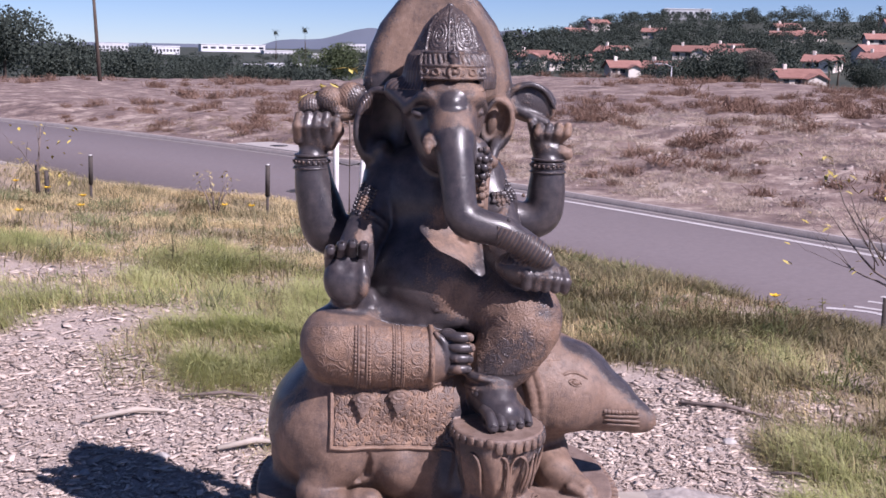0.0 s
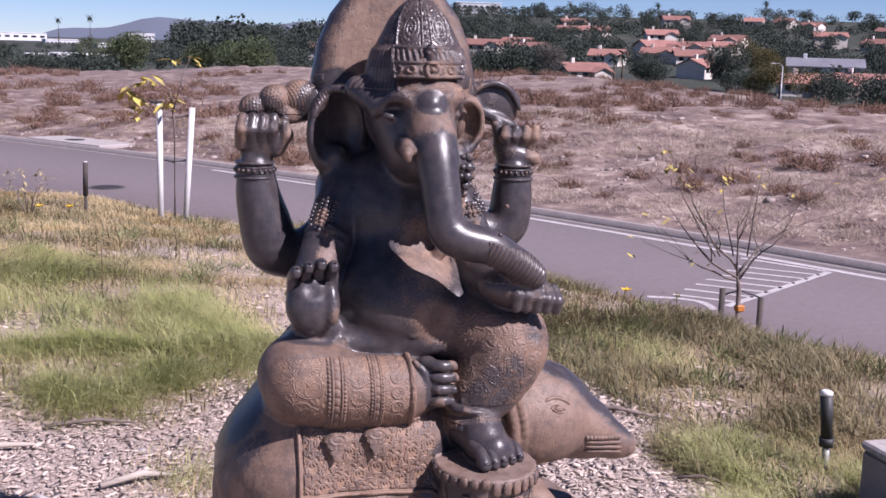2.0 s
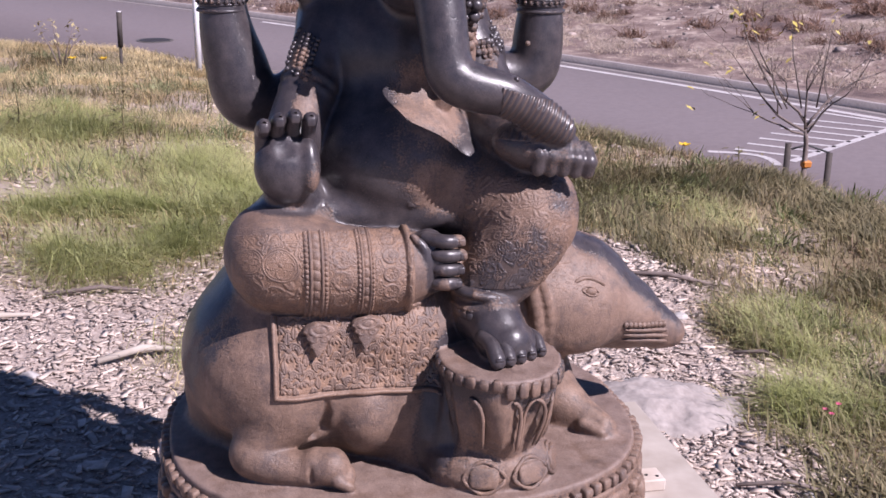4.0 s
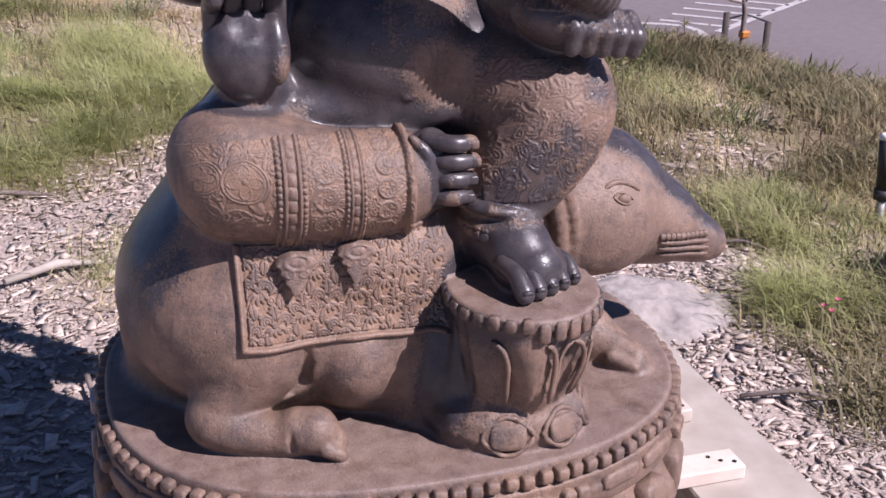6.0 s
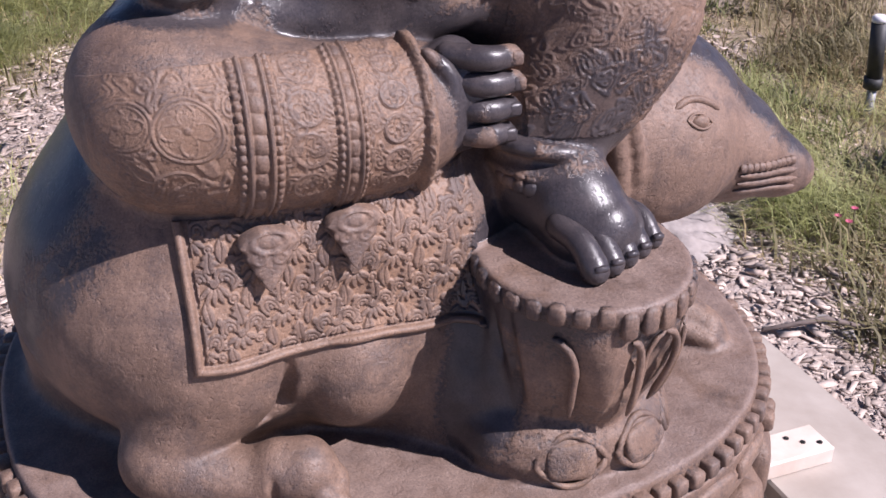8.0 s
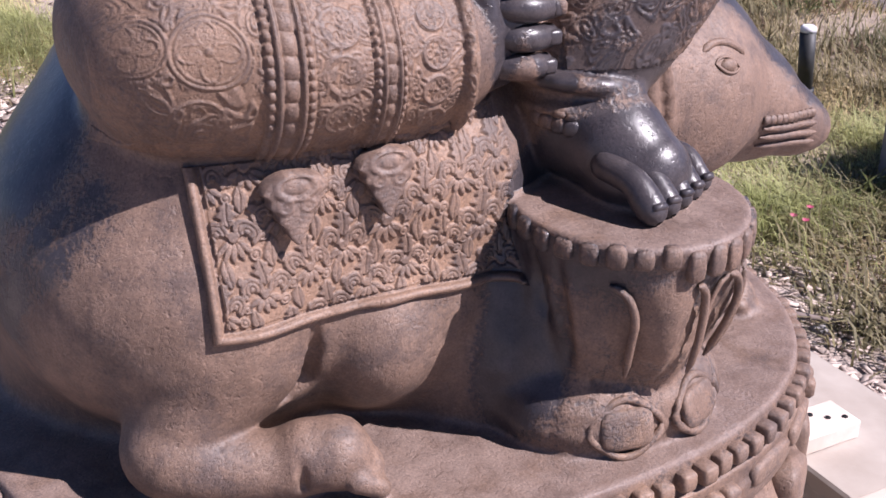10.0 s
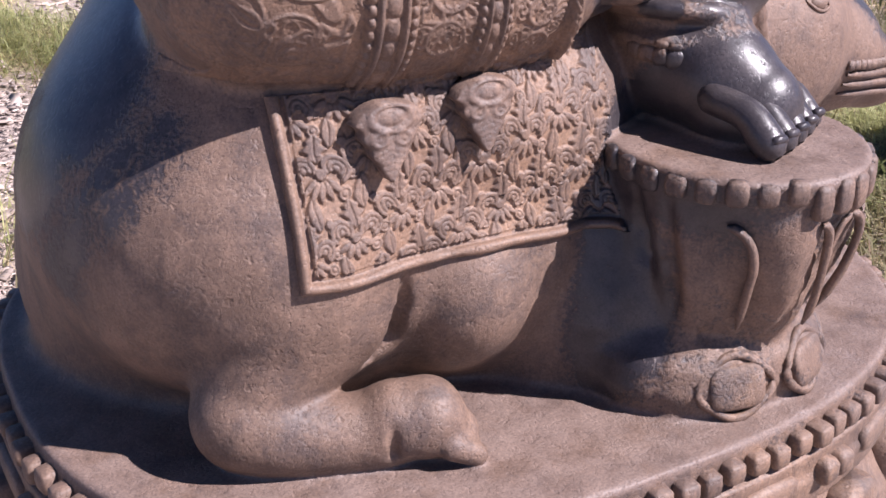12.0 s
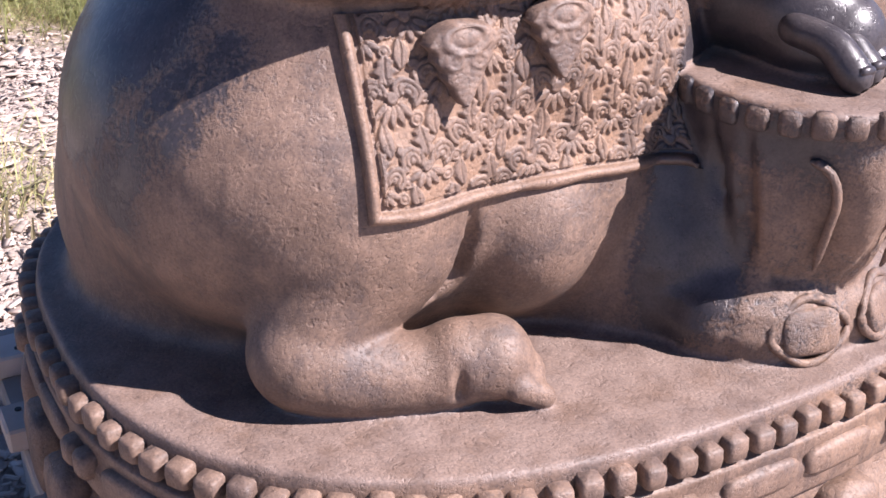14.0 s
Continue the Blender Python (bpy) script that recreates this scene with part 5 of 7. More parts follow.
# --- lotus footstool
PED = (0.134, 2.452)
ped_full = lerp_profile([(0.4, 0.058), (0.42, 0.074), (0.45, 0.089), (0.48, 0.099), (0.52, 0.106), (0.56, 0.111), (0.588, 0.112)])
ped_waist = lerp_profile([(0.4, 0.05), (0.43, 0.067), (0.45, 0.077), (0.49, 0.091), (0.54, 0.102), (0.588, 0.107)])


def ped_side(ang):
    """How far the cup bellies out: full towards the flank, waisted towards the head."""
    return (0.5 - 0.5 * np.cos(np.asarray(ang) - 0.15)) ** 0.55


def ped_radius(Z, ang):
    up = np.clip((Z - 0.405) / 0.18, 0, 1)
    r = ped_waist(Z) + (ped_full(Z) - ped_waist(Z)) * ped_side(ang)
    fold = 0.006 * np.sin(ang * 7 + up * 2.4) * np.clip(up * 3, 0, 1) * np.clip(3 - 3 * up, 0, 1)
    return r + fold


def on_cup(a, z, out=0.0):
    r = float(ped_radius(np.array(z), np.array(a))) + out
    return PED[0] + r * math.cos(a), PED[1] + r * 1.12 * math.sin(a), z


cushion_prof = lerp_profile([(0.35, 0.108), (0.362, 0.116), (0.385, 0.12), (0.408, 0.113), (0.425, 0.097), (0.44, 0.07)])
CUSHION = (0.12, 2.455)
lathe(CUSHION, 0.352, 0.44, lambda Z, a: cushion_prof(Z) + 0.004 * np.abs(np.sin(a * 4 + 0.9)) ** 0.5, 0.008, 1.0, 0.8, 2.3)
lathe(PED, 0.405, 0.588, ped_radius, 0.006, 1.0, 1.12)
lathe(PED, 0.574, 0.59, lambda Z, a: 0.113 + 0 * Z, 0.004, 1.0, 1.12)
lathe(PED, 0.588, 0.594, lambda Z, a: 0.1125 + 0 * Z, 0.002, 1.0, 1.12)
# twisted folds that run down the cup, and the deep fold behind each petal
for a0, a1, r in ((-0.55, -0.95, 0.007), (-0.85, -1.25, 0.006), (-1.12, -1.6, 0.007), (-1.4, -1.75, 0.005), (-2.78, -2.7, 0.007), (-3.08, -3.0, 0.008)):
    limb([(*on_cup(a0 + (a1 - a0) * t, 0.566 - 0.13 * t, 0.002), r * (0.55 + 0.9 * math.sin(math.pi * t))) for t in np.linspace(0, 1, 7)], 0.005, cut=True)
limb([(0.16, 2.56, 0.5, 0.07), (0.14, 2.56, 0.42, 0.06)], 0.02)


def drape(X, Y, Z):
    """The folded mass that joins the footstool to the flank."""
    edge = np.interp(Z, [0.35, 0.39, 0.43, 0.46, 0.52, 0.57], [2.452, 2.448, 2.45, 2.46, 2.485, 2.515]) + 0.003 * np.sin((X - Y) * 95 + 1.0) * np.clip((Z - 0.42) * 20, 0, 1)
    return np.maximum.reduce(np.broadcast_arrays((edge - X - Y) * 0.7, X - 0.06, Y - 2.58, Z - 0.572, 0.352 - Z))


melt((-0.14, 2.36, 0.352), (0.15, 2.58, 0.572), drape, 0.012)
limb([(0.045, 2.53, 0.56, 0.03), (0.045, 2.54, 0.62, 0.02), (0.043, 2.545, 0.657, 0.003)], 0.012)

# --- folded leg
limb([(-0.02, 2.83, 0.80, 0.13), (-0.18, 2.69, 0.785, 0.108), (-0.262, 2.59, 0.772, 0.094)], 0.03)
limb(curve_points([(-0.262, 2.553, 0.765, 0.09), (-0.16, 2.536, 0.75, 0.077), (-0.08, 2.538, 0.742, 0.07), (-0.025, 2.546, 0.74, 0.065)], 3), 0.015)
ring((-0.028, 2.546, 0.74), (1, 0.05, 0), 0.064, 0.008, 0.006)
limb([(-0.02, 2.56, 0.745, 0.055), (0.03, 2.55, 0.75, 0.05)], 0.014)
egg((0.014, 2.526, 0.764), (0.037, 0.034, 0.054), (0, 0, -20), 0.01)
limb([(0.012, 2.53, 0.79, 0.026), (0.03, 2.522, 0.76, 0.03), (0.026, 2.525, 0.725, 0.026)], 0.01)
limb(curve_points([(-0.02, 2.51, 0.812, 0.006), (0.0, 2.5, 0.79, 0.008), (0.006, 2.495, 0.755, 0.008), (0.012, 2.5, 0.72, 0.007)], 4), 0.004)
# cloth over the crossed leg
limb(curve_points([(-0.235, 2.58, 0.868, 0.006), (-0.2, 2.6, 0.852, 0.016), (-0.11, 2.592, 0.83, 0.017), (-0.03, 2.59, 0.822, 0.017), (0.06, 2.58, 0.83, 0.016)], 5), 0.012)

# --- raised leg, foot on the footstool
limb(curve_points([(0.05, 2.80, 0.80, 0.11), (0.14, 2.65, 0.85, 0.1), (0.21, 2.558, 0.84, 0.088), (0.172, 2.548, 0.76, 0.077), (0.13, 2.545, 0.70, 0.06)], 4), 0.02)
ring((0.122, 2.535, 0.692), (0.18, 0.1, 1), 0.062, 0.011, 0.005, 0.8)
limb([(0.12, 2.535, 0.68, 0.058), (0.12, 2.525, 0.65, 0.055)], 0.008)
ring((0.122, 2.528, 0.663), (0.2, 0.1, 1), 0.056, 0.01, 0.004, 0.8)
limb([(0.12, 2.522, 0.65, 0.052), (0.134, 2.478, 0.64, 0.049), (0.148, 2.44, 0.622, 0.04)], 0.014)
egg((0.15, 2.456, 0.616), (0.06, 0.05, 0.036), (14, 0, 24), 0.012)

# --- belly and chest
egg((-0.02, 2.735, 0.915), (0.178, 0.195, 0.15), (0, 0, 0), 0.04)
egg((-0.01, 2.79, 1.10), (0.15, 0.14, 0.17), (0, 0, 0), 0.05)
limb([(-0.12, 2.82, 1.16, 0.075), (0.12, 2.82, 1.16, 0.07)], 0.04)
ring((-0.012, 2.553, 0.866), (0.0, 1, 0.1), 0.009, 0.0035, 0.003)
limb([(0.10, 2.63, 0.93, 0.016), (0.085, 2.6, 0.87, 0.018), (0.07, 2.595, 0.82, 0.018)], 0.014)

# --- head, ears, crown, halo
egg((0.008, 2.71, 1.36), (0.11, 0.122, 0.125), (0, 0, 0), 0.03)
egg((0.008, 2.65, 1.285), (0.08, 0.09, 0.088), (0, 0, 0), 0.035)
egg((0.026, 2.618, 1.39), (0.08, 0.058, 0.048), (0, 0, 0), 0.018)
egg((0.019, 2.58, 1.374), (0.032, 0.037, 0.029), (0, 0, 0), 0.014)
limb(curve_points([(-0.09, 2.64, 1.35, 0.008), (-0.068, 2.616, 1.376, 0.011), (-0.042, 2.592, 1.392, 0.013), (-0.008, 2.578, 1.372, 0.01)], 4), 0.008)
limb(curve_points([(0.11, 2.665, 1.352, 0.008), (0.094, 2.635, 1.376, 0.011), (0.07, 2.6, 1.39, 0.012), (0.045, 2.582, 1.372, 0.009)], 4), 0.008)
egg((-0.062, 2.61, 1.346), (0.02, 0.014, 0.010), (0, 12, 0), 0.006)
egg((0.088, 2.63, 1.348), (0.016, 0.014, 0.009), (0, -12, 0), 0.006)
egg((-0.058, 2.59, 1.364), (0.03, 0.02, 0.009), (0, 10, 0), 0.008, cut=True)
limb([(0.055, 2.57, 1.255, 0.02), (0.07, 2.535, 1.245, 0.014)], 0.008)
egg((-0.142, 2.815, 1.297), (0.09, 0.042, 0.112), (0, 8, 30), 0.02)
egg((-0.148, 2.775, 1.302), (0.07, 0.038, 0.088), (0, 8, 30), 0.01, cut=True)
limb(curve_points([(-0.11, 2.745, 1.388, 0.009), (-0.165, 2.782, 1.396, 0.008), (-0.204, 2.8, 1.355, 0.008), (-0.205, 2.805, 1.29, 0.008), (-0.185, 2.8, 1.235, 0.006)], 4), 0.006)
limb([(-0.152, 2.8, 1.232, 0.036), (-0.132, 2.78, 1.195, 0.012)], 0.02)
egg((0.15, 2.785, 1.312), (0.056, 0.034, 0.08), (0, 12, -25), 0.015)
egg((0.148, 2.748, 1.318), (0.038, 0.028, 0.058), (0, 12, -25), 0.008, cut=True)
egg((0.142, 2.775, 1.318), (0.016, 0.012, 0.038), (0, 14, -25), 0.004)
limb(curve_points([(0.118, 2.735, 1.345, 0.006), (0.148, 2.735, 1.378, 0.007), (0.186, 2.748, 1.352, 0.007), (0.188, 2.75, 1.3, 0.006), (0.158, 2.745, 1.255, 0.006)], 4), 0.004)
limb([(0.152, 2.755, 1.262, 0.016), (0.132, 2.72, 1.2, 0.01)], 0.01)
limb([(0.105, 2.655, 1.235, 0.022), (0.13, 2.655, 1.222, 0.016)], 0.008)
crown_prof = lerp_profile([(1.40, 0.117), (1.425, 0.121), (1.45, 0.119), (1.475, 0.112), (1.49, 0.107), (1.5, 0.097), (1.515, 0.09), (1.54, 0.077), (1.56, 0.067), (1.585, 0.047), (1.603, 0.025), (1.614, 0.008)])
lathe((0.022, 2.72), 1.405, 1.62, lambda Z, a: crown_prof(Z), 0.006, 1.0, 0.95)
diadem_prof = lerp_profile([(1.425, 0.145), (1.436, 0.147), (1.46, 0.141), (1.49, 0.126), (1.5, 0.118)])


def diadem(X, Y, Z):
    """The jewelled front of the crown: an arc that juts out over the brow."""
    r, a = np.hypot(X - 0.022, Y - 2.72), np.abs(np.arctan2(X - 0.022, 2.72 - Y))
    out = diadem_prof(Z) - 0.018 * np.clip(a / 0.8, 0, 1) ** 2
    side = (a - 0.62 - (Z - 1.43) * 2.6) * 0.13
    return np.maximum.reduce(np.broadcast_arrays((r - out) * 0.9, 0.08 - r, side, Z - 1.499, 1.431 - Z))


melt((-0.12, 2.55, 1.425), (0.16, 2.70, 1.505), diadem, 0.004)
egg((0.022, 2.592, 1.482), (0.012, 0.014, 0.026), (-18, 0, 0), 0.004)
egg((0.022, 2.574, 1.449), (0.0075, 0.009, 0.0075), k=0.002)
ring((0.022, 2.572, 1.449), (0, -1, 0.25), 0.0145, 0.0045, 0.002)
halo_prof = lerp_profile([(1.0, 0.08), (1.12, 0.13), (1.2, 0.165), (1.3, 0.2), (1.42, 0.203), (1.5, 0.188), (1.57, 0.158), (1.63, 0.112), (1.66, 0.075), (1.675, 0.02)])


def halo(X, Y, Z):
    d = np.abs(X - 0.008) - halo_prof(Z)
    e = np.abs(Y - 2.905) - 0.055
    r = 0.05
    return np.minimum(np.maximum(d, e) + r, 0) * 0.8 + np.sqrt(np.maximum(d + r, 0) ** 2 + np.maximum(e + r, 0) ** 2) - r


melt((-0.25, 2.82, 1.0), (0.26, 3.0, 1.72), halo, 0.02)
limb([(-0.08, 2.66, 1.37, 0.03), (-0.115, 2.72, 1.4, 0.03)], 0.02)
egg((0.078, 2.575, 1.235), (0.042, 0.045, 0.06), (0, -10, 0), 0.015)

# --- trunk, curling to the sweets in the hand
TRUNK = curve_points([(0.02, 2.60, 1.335, 0.06), (0.021, 2.527, 1.27, 0.044), (0.028, 2.49, 1.18, 0.038), (0.038, 2.472, 1.11, 0.037), (0.078, 2.462, 1.088, 0.036), (0.13, 2.458, 1.076, 0.033), (0.185, 2.462, 1.045, 0.03), (0.235, 2.466, 1.01, 0.026)], 5)
limb(TRUNK, 0.012)
# the short tusk in its socket
limb([(-0.03, 2.59, 1.286, 0.026), (-0.041, 2.53, 1.282, 0.0165)], 0.006)
ring((-0.043, 2.516, 1.28), (-0.25, -1, -0.2), 0.0135, 0.004, 0.002)
limb([(-0.043, 2.52, 1.28, 0.0115), (-0.046, 2.506, 1.27, 0.0105), (-0.045, 2.503, 1.261, 0.007)], 0.002)

# --- rear arm with the sweets, and the hand
ARM_A = curve_points([(-0.11, 2.87, 1.1, 0.055), (-0.18, 2.865, 1.02, 0.052), (-0.24, 2.86, 0.995, 0.051), (-0.292, 2.858, 1.015, 0.057), (-0.308, 2.86, 1.07, 0.056), (-0.326, 2.86, 1.14, 0.047), (-0.333, 2.862, 1.21, 0.037)], 4)
limb(ARM_A, 0.014)
ring((-0.333, 2.862, 1.203), (0, 0, 1), 0.037, 0.0095, 0.004)
ring((-0.333, 2.862, 1.189), (0, 0, 1), 0.039, 0.007, 0.003)
egg((-0.322, 2.862, 1.262), (0.052, 0.032, 0.045), (0, 0, 0), 0.014)
for i in range(4):
    x = -0.366 + 0.024 * i
    limb([(x, 2.845, 1.262, 0.0165), (x - 0.003, 2.826, 1.298, 0.014), (x + 0.002, 2.838, 1.325, 0.0125)], 0.004)
limb([(-0.285, 2.85, 1.25, 0.02), (-0.262, 2.835, 1.285, 0.016), (-0.268, 2.84, 1.312, 0.013)], 0.006)
for c, r in (((-0.335, 2.885, 1.345), 0.034), ((-0.285, 2.88, 1.365), 0.038), ((-0.225, 2.885, 1.37), 0.045)):
    egg(c, (r, r * 0.9, r), k=0.006)
limb([(-0.26, 2.87, 1.33, 0.024), (-0.215, 2.885, 1.335, 0.022)], 0.008)

# --- rear arm with the axe
ARM_B = curve_points([(0.11, 2.87, 1.1, 0.055), (0.19, 2.865, 1.06, 0.047), (0.25, 2.862, 1.04, 0.046), (0.3, 2.862, 1.06, 0.047), (0.31, 2.862, 1.13, 0.046), (0.312, 2.862, 1.20, 0.037)], 4)
limb(ARM_B, 0.014)
ring((0.312, 2.862, 1.197), (0, 0, 1), 0.037, 0.0095, 0.004)
ring((0.312, 2.862, 1.183), (0, 0, 1), 0.039, 0.007, 0.003)
limb([(0.308, 2.87, 1.21, 0.034), (0.296, 2.875, 1.26, 0.032), (0.29, 2.88, 1.29, 0.026)], 0.012)
limb([(0.31, 2.86, 1.24, 0.026), (0.36, 2.85, 1.228, 0.018)], 0.01)
for i in range(4):
    x = 0.278 + 0.026 * i
    limb([(0.295 + 0.012 * i, 2.86, 1.262, 0.016), (x, 2.84, 1.285, 0.0135), (x + 0.004, 2.843, 1.303, 0.012)], 0.004)
limb([(0.276, 2.87, 1.27, 0.014), (0.262, 2.862, 1.312, 0.012)], 0.005)
egg((0.264, 2.896, 1.364), (0.074, 0.022, 0.056), (0, 14, 0), 0.01)
limb(curve_points([(0.196, 2.876, 1.372, 0.005), (0.215, 2.872, 1.4, 0.007), (0.258, 2.87, 1.414, 0.007), (0.3, 2.872, 1.395, 0.007), (0.328, 2.876, 1.35, 0.005)], 4), 0.005)
limb([(0.2, 2.9, 1.35, 0.034), (0.185, 2.9, 1.32, 0.026)], 0.012)
limb([(0.225, 2.89, 1.345, 0.016), (0.3, 2.87, 1.31, 0.016)], 0.006)

# --- front arm with the open palm
limb(curve_points([(-0.125, 2.80, 1.16, 0.062), (-0.168, 2.74, 1.07, 0.053), (-0.212, 2.67, 0.985, 0.049), (-0.236, 2.62, 0.925, 0.044)], 4), 0.015)
ring((-0.178, 2.725, 1.05), (-0.4, -0.6, -0.7), 0.05, 0.01, 0.004)
ring((-0.186, 2.712, 1.035), (-0.4, -0.6, -0.7), 0.05, 0.008, 0.003)
ring((-0.243, 2.605, 0.955), (0, 0.5, 1), 0.042, 0.009, 0.004)
egg((-0.24, 2.57, 0.935), (0.057, 0.042, 0.066), (-10, 0, 0), 0.014)
egg((-0.2, 2.552, 0.94), (0.02, 0.026, 0.05), (-14, 0, 0), 0.01)
egg((-0.228, 2.61, 0.875), (0.05, 0.05, 0.035), (0, 0, 0), 0.02)
egg((-0.244, 2.52, 0.985), (0.033, 0.03, 0.028), (0, 0, 0), 0.012, cut=True)

# --- front arm that holds the bowl
limb(curve_points([(0.125, 2.81, 1.15, 0.062), (0.165, 2.74, 1.04, 0.055), (0.17, 2.65, 0.985, 0.05), (0.185, 2.575, 0.975, 0.045)], 4), 0.015)
egg((0.21, 2.515, 0.972), (0.085, 0.06, 0.046), (0, 8, 0), 0.014)
for i in range(5):
    x = 0.195 + 0.0235 * i
    limb([(x, 2.485, 0.985 - 0.004 * i, 0.016), (x + 0.004, 2.463, 0.967 - 0.004 * i, 0.0145), (x + 0.003, 2.468, 0.938 - 0.002 * i, 0.0125)], 0.004)
egg((0.215, 2.495, 1.005), (0.055, 0.04, 0.022), (0, 12, 0), 0.008)


# --- sash, necklace, armlet
limb(curve_points([(0.11, 2.66, 1.2, 0.016), (0.1, 2.63, 1.14, 0.017), (0.095, 2.63, 1.08, 0.016), (0.06, 2.63, 1.03, 0.014)], 4), 0.01)
for i in range(4):
    egg((0.088, 2.605, 1.17 - 0.024 * i), (0.02, 0.014, 0.011), (0, 20, 0), 0.004)
limb(curve_points([(0.19, 2.74, 1.1, 0.012), (0.15, 2.68, 1.07, 0.012), (0.1, 2.64, 1.06, 0.012)], 4), 0.006)
limb(curve_points([(0.11, 2.625, 0.91, 0.017), (0.085, 2.60, 0.86, 0.02), (0.075, 2.585, 0.82, 0.016)], 4), 0.01)
limb(curve_points([(-0.06, 2.625, 1.0, 0.005), (0.0, 2.605, 0.985, 0.006), (0.06, 2.615, 0.99, 0.006)], 4), 0.004)
egg((-0.185, 2.69, 1.065), (0.022, 0.014, 0.034), (20, 10, 10), 0.006)
egg((0.2, 2.79, 1.09), (0.02, 0.03, 0.05), (0, 0, 0), 0.01)


def skin(F):
    """Naive surface nets over the field: one vertex per crossed cell, one quad per crossed edge."""
    s = F < 0
    n = np.array(F.shape) - 1
    count = np.zeros(n, np.uint8)
    corners = [(i, j, k) for i in (0, 1) for j in (0, 1) for k in (0, 1)]
    for i, j, k in corners:
        count += s[i:i + n[0], j:j + n[1], k:k + n[2]]
    cells = np.argwhere((count > 0) & (count < 8))
    ids = np.full(n, -1, np.int32)
    ids[tuple(cells.T)] = np.arange(len(cells))
    acc, num = np.zeros((len(cells), 3)), np.zeros(len(cells))
    for a in corners:
        for ax in range(3):
            if a[ax]:
                continue
            b = list(a)
            b[ax] = 1
            va, vb = F[tuple((cells + a).T)], F[tuple((cells + b).T)]
            hit = (va < 0) != (vb < 0)
            t = np.where(hit, va / np.where(hit, va - vb, 1), 0)
            p = cells + np.array(a, float)
            p[:, ax] += t
            acc += p * hit[:, None]
            num += hit
    verts = LOW + VOX * acc / num[:, None]
    quads = []
    for ax in range(3):
        u, v = (ax + 1) % 3, (ax + 2) % 3
        lo = [slice(None)] * 3
        hi = [slice(None)] * 3
        lo[ax], hi[ax] = slice(0, -1), slice(1, None)
        e = np.argwhere(s[tuple(lo)] != s[tuple(hi)])
        e = e[(e[:, u] > 0) & (e[:, v] > 0) & (e[:, u] < n[u]) & (e[:, v] < n[v])]
        du, dv = np.eye(3, dtype=int)[u], np.eye(3, dtype=int)[v]
        q = np.stack([ids[tuple((e - du - dv).T)], ids[tuple((e - dv).T)], ids[tuple(e.T)], ids[tuple((e - du).T)]], 1)
        inside = s[tuple(e.T)]
        q[~inside] = q[~inside][:, ::-1]
        quads.append(q)
    return verts, np.concatenate(quads)


def field_at(P):
    """The field at an array of places, between grid points."""
    g = (P - LOW) / VOX
    i = np.clip(np.floor(g).astype(int), 0, SIZE - 2)
    f = np.clip(g - i, 0, 1)
    out = 0
    for a in (0, 1):
        for b in (0, 1):
            for c in (0, 1):
                w = (f[:, 0] if a else 1 - f[:, 0]) * (f[:, 1] if b else 1 - f[:, 1]) * (f[:, 2] if c else 1 - f[:, 2])
                out = out + w * FIELD[i[:, 0] + a, i[:, 1] + b, i[:, 2] + c]
    return out


STATUE_V, STATUE_F = [], []


def join_in(v, f):
    STATUE_F.append(np.asarray(f, np.int64) + sum(len(a) for a in STATUE_V))
    STATUE_V.append(np.asarray(v, float))


join_in(*skin(FIELD))


